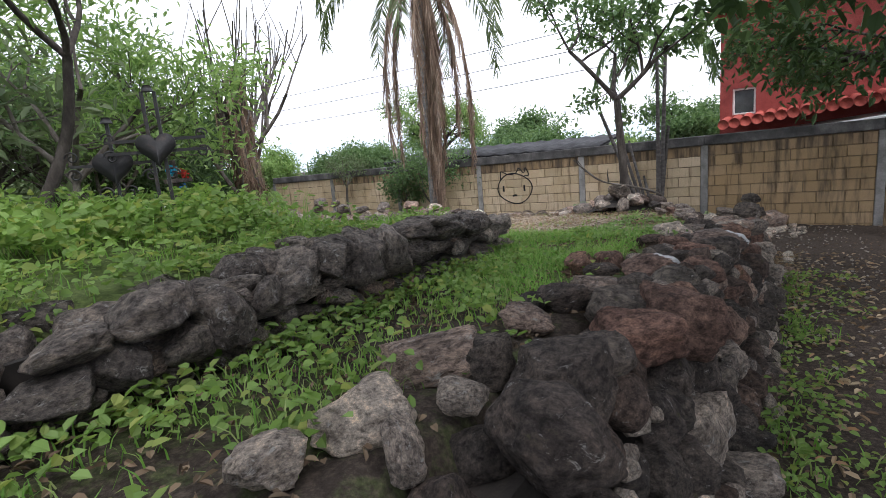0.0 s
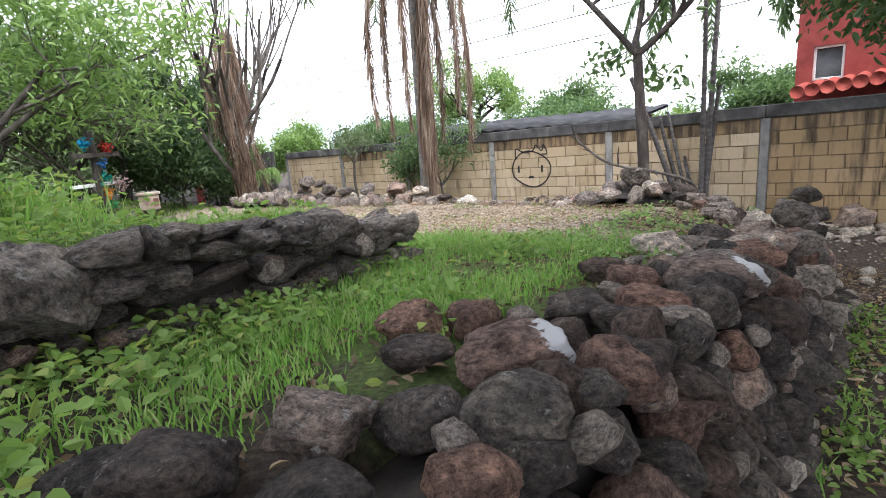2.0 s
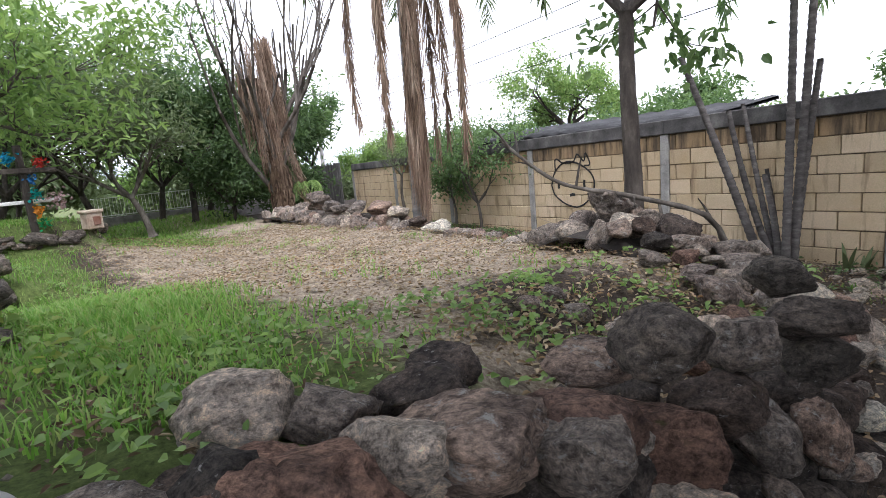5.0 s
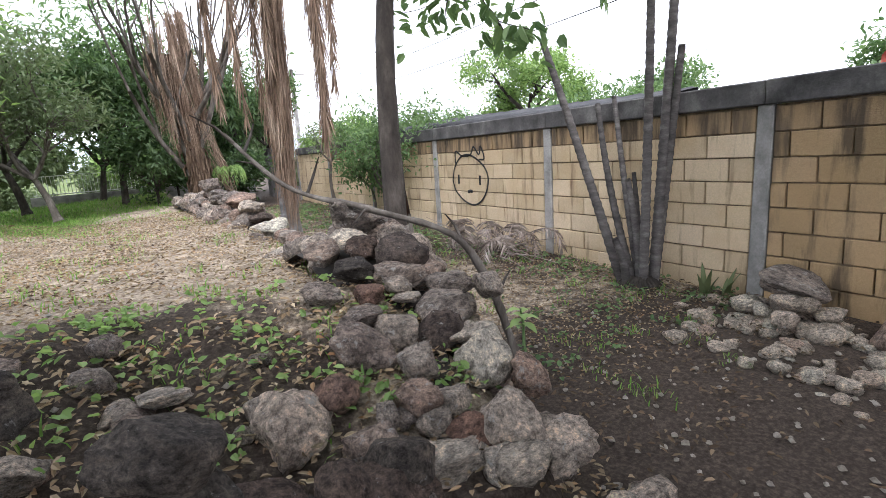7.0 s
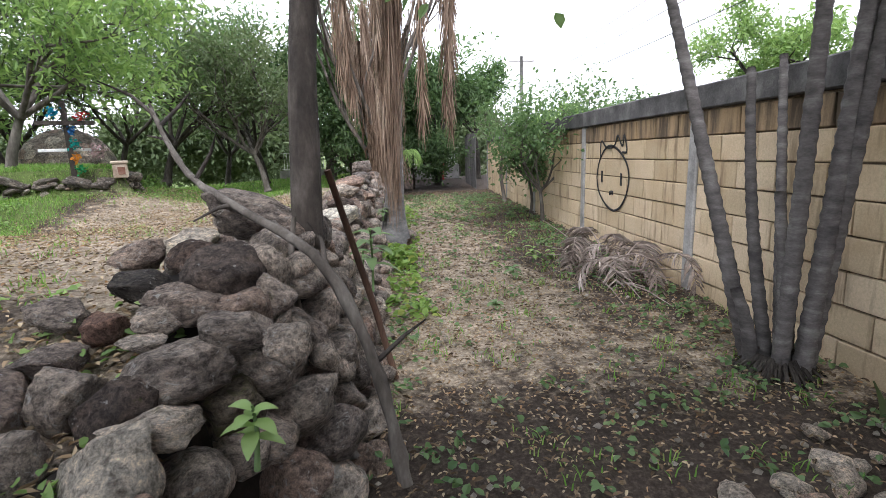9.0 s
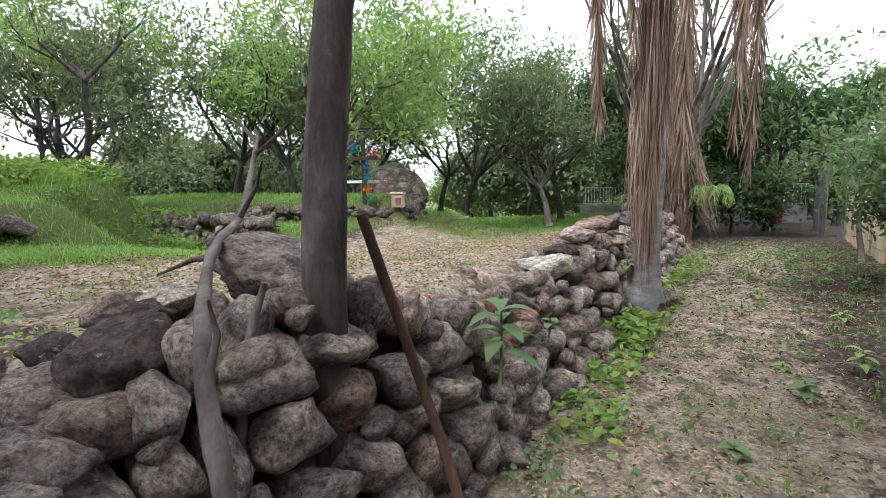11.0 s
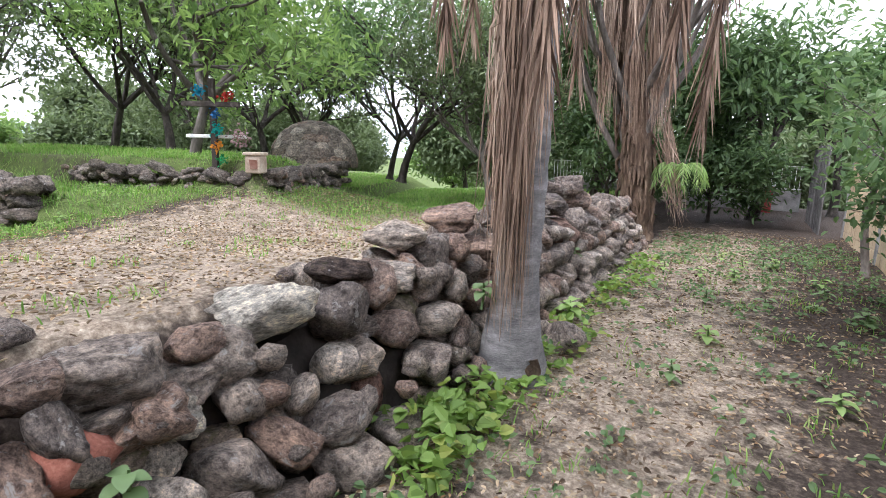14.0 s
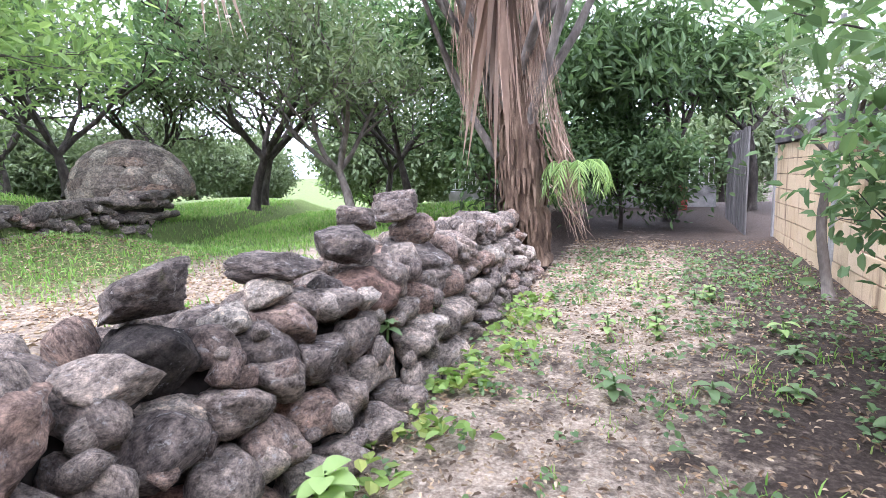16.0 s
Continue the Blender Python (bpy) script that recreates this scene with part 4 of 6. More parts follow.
stone_wall("stone_ledge", "flat stone ledge in front of the grassy mound", [(-6.5, 9.1), (-3.3, 9.95), (-2.9, 10.3), (-4.2, 12.4), (-5.6, 14.8)], lambda x, y: terrace(x, y) - 0.1, lambda x, y: 1.19, 15, 0.04, 1, 0.2, (0.3, 0.6), 0.7, 90, SQUARED)


# ---- plants: tools ----
def leaves(mesh, centres, length, width, rng, droop=0.3, dirs=None, fold=0.18):
    """Adds a folded, pointed leaf of two halves at each centre."""
    c = np.asarray(centres, float)
    n = len(c)
    if n == 0:
        return
    d = rng.normal(size=(n, 3)) if dirs is None else np.asarray(dirs, float) + rng.normal(size=(n, 3)) * 0.35
    d[:, 2] -= droop
    d /= np.linalg.norm(d, axis=1, keepdims=True) + 1e-9
    side = np.cross(d, rng.normal(size=(n, 3)) * 0.5 + (0, 0, 1.0))
    side /= np.linalg.norm(side, axis=1, keepdims=True) + 1e-9
    up = np.cross(side, d)
    ln = length * rng.uniform(0.6, 1.2, (n, 1))
    w = width * rng.uniform(0.7, 1.2, (n, 1))
    tip = c + d * ln - up * ln * 0.12
    near, wide = c + d * ln * 0.28, c + d * ln * 0.66 - up * ln * 0.04
    a, b = near + side * w * 0.44 + up * w * fold, near - side * w * 0.44 + up * w * fold
    a2, b2 = wide + side * w * 0.42 + up * w * fold, wide - side * w * 0.42 + up * w * fold
    v = np.stack([c, a, a2, tip, b2, b], 1).reshape(-1, 3)
    mesh.add(v, [f for i in range(n) for f in ((6 * i, 6 * i + 1, 6 * i + 2, 6 * i + 3), (6 * i, 6 * i + 3, 6 * i + 4, 6 * i + 5))])


def grow(wood, p, d, length, r, depth, rng, tips, spread=0.6, lift=0.15, n_child=(2, 3), bend=0.25, sides=7):
    """One limb and, from it, its branches; tips gathers where the leaves go."""
    pts, rad = [p.copy()], [r]
    steps = 4
    for i in range(steps):
        d = (d + Vector((rng.gauss(0, bend), rng.gauss(0, bend), rng.gauss(0, bend * 0.6) + lift)) * 0.5).normalized()
        p = p + d * (length / steps)
        pts.append(p.copy())
        rad.append(r * (1 - 0.38 * (i + 1) / steps))
        if depth <= 1:
            tips.append((p.copy(), d.copy()))
    tube(wood, pts, rad, sides if r > 0.02 else 4, True, 0.12 if r > 0.03 else 0, rng)
    if depth == 0:
        return
    for _ in range(rng.randint(*n_child)):
        nd = (d + Vector((rng.gauss(0, spread), rng.gauss(0, spread), rng.gauss(0, spread * 0.5)))).normalized()
        k = rng.randint(2, steps)
        grow(wood, pts[k].copy(), nd, length * rng.uniform(0.6, 0.85), rad[k] * 0.72, depth - 1, rng, tips, spread, lift, n_child, bend, sides)


def tree(name, label, at, trunk, r, depth, seed, leaf, n_leaf=9, size=(0.16, 0.06), spread=0.6, lift=0.15, first=1.4, bark=None, limbs=3, n_child=(2, 3), clump=0.16, droop=0.3, category="tree", group=""):
    """A tree whose trunk follows the given points (offsets from its base)."""
    rng, nrng = random.Random(seed), np.random.default_rng(seed)
    base = base_of(name, pose(*at), label, category, group)
    wood, tips = Mesh(), []
    line = smooth_line(trunk, 5)
    tube(wood, line, [r * (1.35 if i == 0 else 1.0) * (1 - 0.35 * i / len(line)) for i in range(len(line))], 10, True, 0.1, rng)
    top_d = (line[-1] - line[-3]).normalized()
    for i in range(limbs):
        w = 2 * math.pi * (i + rng.random() * 0.6) / limbs
        d = (top_d + Vector((math.cos(w), math.sin(w), 0)) * spread * 1.3).normalized()
        grow(wood, line[-1].copy(), d, first * rng.uniform(0.8, 1.15), r * 0.55, depth, rng, tips, spread, lift, n_child)
    part("trunk", wood, bark or BARK, base, "")
    if n_leaf:
        crown = Mesh()
        pts, dirs = [], []
        for p, d in tips:
            for _ in range(n_leaf):
                pts.append(np.array(p) + nrng.normal(size=3) * clump)
                dirs.append(np.array(d) * 0.6 + nrng.normal(size=3) * 0.8)
        leaves(crown, pts, size[0], size[1], nrng, droop, dirs)
        part("crown", crown, leaf, base, "", smooth=False)
    return base


def frond(mesh, start, out, length, drop, rng, leaflet=0.38, width=0.014, hang=0.85, n=46, stem=0.014):
    """A palm frond: an arching stem that falls by drop, with leaflets on both sides; hang 1 lets them fall straight down."""
    start, out = Vector(start), Vector(out)
    pts = []
    steps = 9
    for i in range(steps + 1):
        u = i / steps
        pts.append(start + out * (length * math.sin(u * math.pi / 2 * 0.95) * (1 - hang * 0.45 * u)) + Vector((0, 0, 0.35 * math.sin(u * math.pi) * (1 - hang * 0.8) - drop * u ** 1.5)))
    tube(mesh, pts, [stem * (1 - 0.75 * i / steps) for i in range(steps + 1)], 5)
    vs, fs = [], []
    for i in range(n):
        u = 0.16 + 0.84 * i / n
        k = min(int(u * steps), steps - 1)
        f = u * steps - k
        p = pts[k].lerp(pts[k + 1], f)
        t = (pts[k + 1] - pts[k]).normalized()
        for sgn in (-1, 1):
            s = t.cross(Vector((0, 0, 1)))
            if s.length < 0.1:
                s = Vector((rng.gauss(0, 1), rng.gauss(0, 1), 0))
            s.normalize()
            ln = leaflet * (0.55 + 0.45 * math.sin(u * math.pi)) * rng.uniform(0.75, 1.15)
            d = (s * sgn * (1 - hang * 0.8) + t * 0.45 + Vector((rng.gauss(0, 0.1), rng.gauss(0, 0.1), -hang * 1.1))).normalized()
            w = Vector((rng.gauss(0, 1), rng.gauss(0, 1), 0.2)).cross(d)
            w = w.normalized() * width
            mid = p + d * ln * 0.5 + Vector((0, 0, 0.03 * (1 - hang)))
            end = p + d * ln + Vector((0, 0, -0.12 * ln))
            b = len(vs)
            vs += [tuple(p - w * 0.6), tuple(p + w * 0.6), tuple(mid + w), tuple(mid - w), tuple(end)]
            fs += [(b, b + 1, b + 2, b + 3), (b + 3, b + 2, b + 4)]
    mesh.add(vs, fs)


def strands(mesh, top, bottom, spread_top, spread_bottom, n, rng, width=0.012):
    """A hanging bundle of long dry leaf strips."""
    vs, fs = [], []
    for _ in range(n):
        a = Vector(top) + Vector((rng.gauss(0, spread_top), rng.gauss(0, spread_top), rng.uniform(-0.9, 0.25)))
        frac = rng.uniform(0.35, 1.0)
        e = Vector(top).lerp(Vector(bottom), frac) + Vector((rng.gauss(0, spread_bottom), rng.gauss(0, spread_bottom), rng.uniform(-0.1, 0.1)))
        m = a.lerp(e, 0.5) + Vector((rng.gauss(0, 0.05), rng.gauss(0, 0.05), 0))
        w = Vector((rng.gauss(0, 1), rng.gauss(0, 1), 0)).normalized() * width * rng.uniform(0.5, 1.6)
        b = len(vs)
        vs += [tuple(a - w), tuple(a + w), tuple(m + w), tuple(m - w), tuple(e + w * 0.2), tuple(e - w * 0.2)]
        fs += [(b, b + 1, b + 2, b + 3), (b + 3, b + 2, b + 4, b + 5)]
    mesh.add(vs, fs)


# ---- the palm on the stone wall ----
def build_palm():
    rng = random.Random(21)
    base = base_of("palm_tree", pose(1.60, 8.15, 0.02), "tall palm with flared grey foot and dead frond skirt", "palm tree")
    t = Mesh()
    zs = [0, 0.12, 0.3, 0.5, 0.75] + [0.75 + 0.11 * i for i in range(1, 52)]
    pts, rad = [], []
    for i, z in enumerate(zs):
        pts.append((0.03 * z, 0.012 * z, z))
        r = lerp_table(z, [(0, 0.25), (0.12, 0.235), (0.3, 0.19), (0.5, 0.155), (0.75, 0.135), (2, 0.125), (6.4, 0.11)])
        rad.append(r + (0.007 if i % 2 else 0))
    tube(t, pts, rad, 20, True, 0.04, rng)
    part("trunk", t, PALM_BARK, base, "smooth ringed grey palm trunk")
    hole = Mesh()
    tube(hole, [(0.17, -0.09, 0.10), (0.215, -0.12, 0.14), (0.20, -0.11, 0.2)], [0.05, 0.06, 0.03], 8, True, 0.4, rng)
    part("rot_hollow", hole, FIBRE, base, "dark rotten hollow at the foot")
    skirt = Mesh()
    strands(skirt, (0.05, -0.13, 4.0), (0.03, -0.15, 0.35), 0.05, 0.05, 900, rng, 0.0055)
    strands(skirt, (0.0, -0.11, 3.0), (-0.06, -0.11, 0.75), 0.05, 0.06, 560, rng, 0.0055)
    strands(skirt, (0.16, -0.04, 5.4), (0.10, -0.11, 1.4), 0.05, 0.06, 560, rng, 0.0055)
    part("frond_skirt", skirt, THATCH, base, "brown dead frond hanging down the trunk", smooth=False)
    top = Vector((0.19, 0.08, 6.3))
    for az, ln, drop in ((200, 1.35, 4.1), (238, 1.0, 3.4), (330, 1.45, 3.7), (5, 1.2, 4.3), (40, 1.9, 4.6), (100, 1.6, 4.2), (150, 1.9, 3.9), (285, 1.9, 4.5)):
        m = Mesh()
        o = Vector((math.cos(radians(az)), math.sin(radians(az)), 0))
        frond(m, top, o, ln * 0.85, drop, rng, 0.6, 0.008, 0.87, 230, 0.02)
        part("dead_frond", m, THATCH, base, "dry hanging frond", smooth=False)
    for az in (20, 65, 110, 160, 205, 250, 300, 345):
        m = Mesh()
        o = Vector((math.cos(radians(az)), math.sin(radians(az)), 0))
        frond(m, top + Vector((0, 0, 0.2)), o, 3.1, rng.uniform(1.3, 2.4), rng, 0.55, 0.018, 0.45, 60, 0.024)
        part("green_frond", m, LEAF_GREY, base, "green arching frond", smooth=False)


build_palm()


def build_old_palm():
    rng = random.Random(22)
    base = base_of("shaggy_palm", pose(1.15, 14.6, 0.1), "thick shaggy-barked trunk hung with dry fronds, bare branches above", "tree")
    t = Mesh()
    pts = smooth_line([(0, 0, 0), (0.02, 0, 0.6), (-0.05, 0, 1.6), (-0.22, 0.02, 2.8), (-0.42, 0.0, 4.0)], 6)
    tube(t, pts, [0.36 if i < 2 else 0.30 - 0.004 * i for i in range(len(pts))], 14, True, 0.22, rng)
    for _ in range(170):
        u = rng.random()
        p = pts[int(u * (len(pts) - 1))]
        w = rng.uniform(0, 2 * math.pi)
        o = Vector((math.cos(w), math.sin(w), 0))
        q = p + o * 0.25
        tube(t, [q, q + o * 0.07 + Vector((0, 0, -0.10)), q + o * 0.06 + Vector((0, 0, -0.3))], [0.035, 0.028, 0.008], 5)
    part("trunk", t, FIBRE, base, "peeling fibrous brown trunk")
    limbs, tips = Mesh(), []
    for k, (dx, dy, dz, ln) in enumerate(((-0.9, 0.3, 1.1, 2.6), (-0.45, -0.4, 1.5, 2.8), (0.2, 0.2, 1.6, 3.0), (0.7, -0.3, 1.3, 2.7), (-0.1, -0.8, 1.4, 2.5), (1.0, 0.5, 1.1, 2.6), (-1.1, -0.4, 1.0, 2.6), (0.5, -0.9, 1.1, 2.4), (0.95, -0.1, 1.4, 2.8))):
        grow(limbs, Vector((-0.05, 0, 0.9 + 0.2 * k)), Vector((dx, dy, dz)).normalized(), ln, 0.07, 2, rng, tips, 0.36, 0.25, (2, 3), 0.15, 6)
    part("bare_branch", limbs, BARK, base, "leafless grey branches")
    for az, r0, z0, z1, n in ((330, 0.36, 4.8, 1.7, 420), (5, 0.36, 4.8, 1.9, 300), (270, 0.34, 4.8, 1.6, 300), (190, 0.6, 4.4, 2.0, 160), (235, 0.7, 4.6, 1.6, 160), (0, 0.75, 1.9, 0.25, 120)):
        m = Mesh()
        o = Vector((math.cos(radians(az)), math.sin(radians(az)), 0))
        strands(m, Vector((-0.2, 0, z0)) + o * r0 * 0.8, Vector((-0.05, 0, z1)) + o * r0 * 1.1, 0.06, 0.08, n, rng, 0.0055)
        part("dead_frond", m, THATCH, base, "long dry hanging frond", smooth=False)
    for az in (215, 250, 285, 320, 350, 20):
        m = Mesh()
        o = Vector((math.cos(radians(az)), math.sin(radians(az)), 0))
        frond(m, (0.66, 0.1, 1.2), o, 0.55, 0.3, rng, 0.24, 0.008, 0.5, 26, 0.008)
        part("young_frond", m, LEAF_LIGHT, base, "young yellow-green frond", smooth=False)


build_old_palm()

# ---- slim tree growing out of the stone pile ----
tree("slim_tree", "slim grey-barked tree growing out of the stone pile", (1.22, 3.62, 0.35), [(0, 0, 0), (0.02, -0.01, 0.9), (0.06, 0.06, 1.8), (0.16, 0.14, 2.5)], 0.092, 3, 31, LEAF_MID, 7, (0.16, 0.075), 0.75, 0.05, 1.25, BARK_DARK, 3, (2, 3), 0.13, 0.4)


def build_dead_branch():
    rng = random.Random(33)
    ob = base_of("dead_branch", pose(1.58, 2.85, 0.06), "bare grey dead branch leaning across the stone pile", "branch")
    m = Mesh()
    pts = smooth_line([(0.14, -0.05, 0), (0.08, 0.01, 0.34), (-0.02, 0.07, 0.68), (-0.22, 0.17, 1.02), (-0.66, 0.52, 1.22), (-1.02, 0.95, 1.36), (-1.24, 1.2, 1.6), (-1.36, 1.35, 1.78)], 5)
    tube(m, pts, [(0.032 - 0.0006 * i) * (1.25 if i % 5 == 2 else 1.0) for i in range(len(pts))], 9, True, 0.4, rng)
    part("stem", m, BARK, ob)
    for k, d in ((8, (0.5, 0.3, 0.3)), (14, (-0.2, 0.2, 0.5)), (20, (-0.5, -0.4, -0.2)), (24, (0.3, 0.1, 0.6)), (28, (-0.4, 0.2, 0.2)), (31, (0.25, 0.35, 0.4)), (33, (-0.4, -0.1, 0.3))):
        t = Mesh()
        p = pts[k]
        q = p + Vector(d).normalized() * rng.uniform(0.16, 0.4)
        tube(t, [p, p.lerp(q, 0.5) + Vector((0.02, 0.02, 0.02)), q], [0.014, 0.010, 0.004], 5)
        part("twig", t, BARK_DARK, ob)
    fork = Mesh()
    tube(fork, smooth_line([(-0.1, 0.1, 0.05), (-0.30, 0.30, 0.5), (-0.38, 0.42, 0.9), (-0.36, 0.5, 1.15)], 4), [0.03 - 0.0015 * i for i in range(13)], 7, True, 0.2, rng)
    part("stem", fork, BARK, ob)


build_dead_branch()


def build_stake():
    m = Mesh()
    tube(m, [(0, 0, -0.1), (-0.12, -0.1, 0.5), (-0.33, -0.28, 1.40)], [0.022, 0.021, 0.02], 8, True, 0.08)
    ob = part("wooden_stake", m, simple_material("red_brown_stake", (0.035, 0.02, 0.014), (0.07, 0.04, 0.027), (0.12, 0.072, 0.048), 5, stretch=(3, 3, 0.4)))
    ob.location = (1.68, 3.98, 0.02)
    tagged(ob, "thin red-brown stake leaning against the stone pile", "stake")


build_stake()


# ---- ringed stems by the block wall ----
def build_stems():
    rng = random.Random(41)
    ob = base_of("palm_clump", pose(4.08, 3.62, 0.02), "clump of slender ringed palm stems with cut tops", "palm clump")
    ringed = simple_material("ringed_stem_bark", (0.05, 0.045, 0.045), (0.105, 0.095, 0.09), (0.2, 0.19, 0.18), 6, bump=0.5, stretch=(1, 1, 2.5), vary=0.3)
    for foot, head, r in (((-0.04, 0.22, 0), (-0.29, 1.16, 2.72), 0.055), ((0.02, 0.12, 0), (0.20, 0.80, 1.98), 0.045), ((0.10, 0.12, 0), (0.36, 0.70, 2.05), 0.04),
                          ((-0.02, -0.03, 0), (0.06, 0.0, 4.3), 0.05), ((0.10, -0.06, 0), (0.30, -0.15, 4.2), 0.055), ((0.16, -0.02, 0), (0.24, -0.22, 2.44), 0.05),
                          ((0.05, 0.06, 0), (0.12, 0.3, 1.15), 0.045), ((0.14, 0.1, 0), (0.28, 0.35, 1.2), 0.035), ((-0.1, 0.12, 0), (-0.2, 0.2, 0.55), 0.05)):
        m = Mesh()
        a, b = Vector(foot), Vector(head)
        n = max(6, int((b - a).length / 0.045))
        bow = Vector((rng.uniform(-0.04, 0.04), rng.uniform(-0.04, 0.04), 0))
        pts = [a.lerp(b, i / n) + bow * math.sin(math.pi * i / n) for i in range(n + 1)]
        tube(m, pts, [r * (1.25 if i == 0 else 1) * (1 - 0.35 * i / n) * (1.12 if i % 2 else 0.96) for i in range(n + 1)], 9)
        part("stem", m, ringed, ob)
    m = Mesh()
    for _ in range(90):
        w = rng.uniform(0, 6.28)
        o = Vector((math.cos(w), math.sin(w), 0))
        tube(m, [Vector((0.03, 0.05, 0.14)) + o * 0.12, Vector((0.03, 0.05, 0.0)) + o * rng.uniform(0.2, 0.3)], [0.012, 0.006], 4)
    part("root_mat", m, BARK_DARK, ob, "mat of dark aerial roots")
    for foot_az in (60, 120, 170, 250, 310, 10):
        m = Mesh()
        o = Vector((math.cos(radians(foot_az)), math.sin(radians(foot_az)), 0))
        frond(m, (0.06, 0.0, 4.3), o, 1.7, 1.1, rng, 0.4, 0.02, 0.5, 40, 0.016)
        part("green_frond", m, LEAF_MID, ob, "green arching frond", smooth=False)


build_stems()


# ---- shrubs along the block wall ----
tree("wall_shrub", "slender bright green shrub leaning on the block wall", (4.32, 10.1, 0.02), [(0, 0, 0), (-0.02, -0.02, 0.3), (-0.05, 0.0, 0.6)], 0.042, 3, 51, LEAF_MID, 6, (0.10, 0.05), 0.75, 0.22, 0.95, BARK, 5, (2, 3), 0.15, 0.5, "shrub", "shrubs by the wall")
tree("wall_shrub", "scraggly grey-green shrub by the block wall", (4.3, 13.6, 0.02), [(0, 0, 0), (-0.1, 0, 0.7), (-0.05, 0, 1.3)], 0.05, 3, 52, LEAF_GREY, 4, (0.08, 0.035), 0.7, 0.1, 0.6, BARK, 4, (2, 3), 0.14, 0.3, "shrub", "shrubs by the wall")
tree("wall_shrub", "leafy green shrub by the block wall", (4.36, 11.2, 0.02), [(0, 0, 0), (0.03, 0, 0.35), (-0.02, 0.02, 0.7)], 0.036, 3, 53, LEAF_MID, 4, (0.10, 0.05), 0.8, 0.1, 0.5, BARK, 6, (2, 3), 0.15, 0.6, "shrub", "shrubs by the wall")
tree("mango_tree", "dense dark-leaved tree at the end of the path", (3.0, 20.0, 0.0), [(0, 0, 0), (0.1, 0, 0.7), (-0.1, 0, 1.3)], 0.14, 4, 54, LEAF_DARK, 6, (0.28, 0.085), 0.7, 0.12, 1.5, BARK_DARK, 5, (2, 3), 0.25, 0.6)
tree("dark_tree", "dark-leaved tree behind the shaggy trunk", (-0.6, 18.6, 0.3), [(0, 0, 0), (0.05, 0, 0.9), (0.1, 0.1, 1.6)], 0.11, 4, 55, LEAF_DARK, 8, (0.24, 0.08), 0.7, 0.1, 1.4, BARK_DARK, 4, (2, 3), 0.22, 0.5)
tree("plumeria_tree", "broad-leaved tree behind the block wall end", (4.9, 22.5, 0.0), [(0, 0, 0), (0.0, 0, 1.0), (-0.1, 0.1, 1.8)], 0.12, 4, 56, LEAF_MID, 9, (0.26, 0.09), 0.7, 0.1, 1.3, BARK_DARK, 4, (2, 3), 0.2, 0.3)

# ---- trees on and round the mound ----
# LEAF_GREY crowns have haze put into the leaf colour as pale grey-green
for k, (x, y, z, s, h, mat, bark) in enumerate((
        (-5.2, 10.5, 1.2, 1.0, 1.3, LEAF_LIGHT, BARK), (-8.2, 14.6, 1.25, 1.1, 1.0, LEAF_MID, BARK_DARK), (-5.1, 16.4, 0.8, 1.15, 1.2, LEAF_MID, BARK_DARK),
        (-7.2, 11.4, 1.3, 1.0, 1.1, LEAF_LIGHT, BARK_DARK), (-9.8, 11.6, 1.2, 1.0, 1.4, LEAF_GREY, BARK_DARK), (-2.0, 15.4, 0.5, 0.9, 1.2, LEAF_GREY, BARK),
        (-10.4, 7.6, 1.1, 1.0, 1.3, LEAF_GREY, BARK), (-3.2, 20.0, 0.4, 1.2, 1.6, LEAF_MID, BARK_DARK), (-8.5, 20.5, 0.6, 1.2, 1.6, LEAF_GREY, BARK_DARK),
        (-13.0, 16.0, 0.9, 1.3, 1.5, LEAF_GREY, BARK_DARK), (0.4, 22.5, 0.2, 1.4, 1.6, LEAF_MID, BARK_DARK), (-14.5, 10.5, 1.0, 1.2, 1.4, LEAF_GREY, BARK_DARK))):
    tree("spreading_tree", ("pale-barked" if bark is BARK else "dark-barked") + " spreading tree with leaf clusters at the branch ends", (x, y, z - 0.1),
         [(0, 0, 0), (0.12 * (-1) ** k, 0.05, h * 0.45), (0.3 * (-1) ** k, 0.1, h * 0.85)], 0.10 * s, 4, 60 + k, mat, 5, (0.18 * s, 0.062 * s), 0.75, 0.14, 1.75 * s, bark, 5, (2, 3), 0.26 * s, 0.2, "tree", "spreading trees round the mound")

tree("young_tree", "curved dark-trunked tree in the tall grass", (-7.02, 6.45, 1.62), [(0, 0, 0), (0.3, 0.05, 0.45), (0.52, 0.05, 0.9), (0.6, 0, 1.25), (0.66, 0, 1.65)], 0.06, 3, 80, LEAF_LIGHT, 12, (0.09, 0.03), 0.7, 0.12, 0.9, BARK_DARK, 3, (2, 3), 0.16, 0.3)
tree("shade_tree", "large dark-leaved tree shading the path", (3.7, -1.5, 0.0), [(0, 0, 0), (-0.1, 0.3, 1.2), (-0.4, 0.7, 2.6)], 0.17, 4, 81, LEAF_DARK, 9, (0.17, 0.075), 0.75, -0.03, 1.75, BARK_DARK, 5, (2, 3), 0.22, 0.3)
# unseen tree, added so that its canopy darkens the first stretch
tree("shade_tree", "dark-leaved tree added out of view to shade the start of the path", (-6.4, -2.1, 0.2), [(0, 0, 0), (0.1, 0.1, 1.6), (0.0, 0.5, 3.2)], 0.2, 4, 82, LEAF_DARK, 18, (0.24, 0.11), 0.75, 0.05, 1.9, BARK_DARK, 5, (2, 3), 0.22, 0.3)

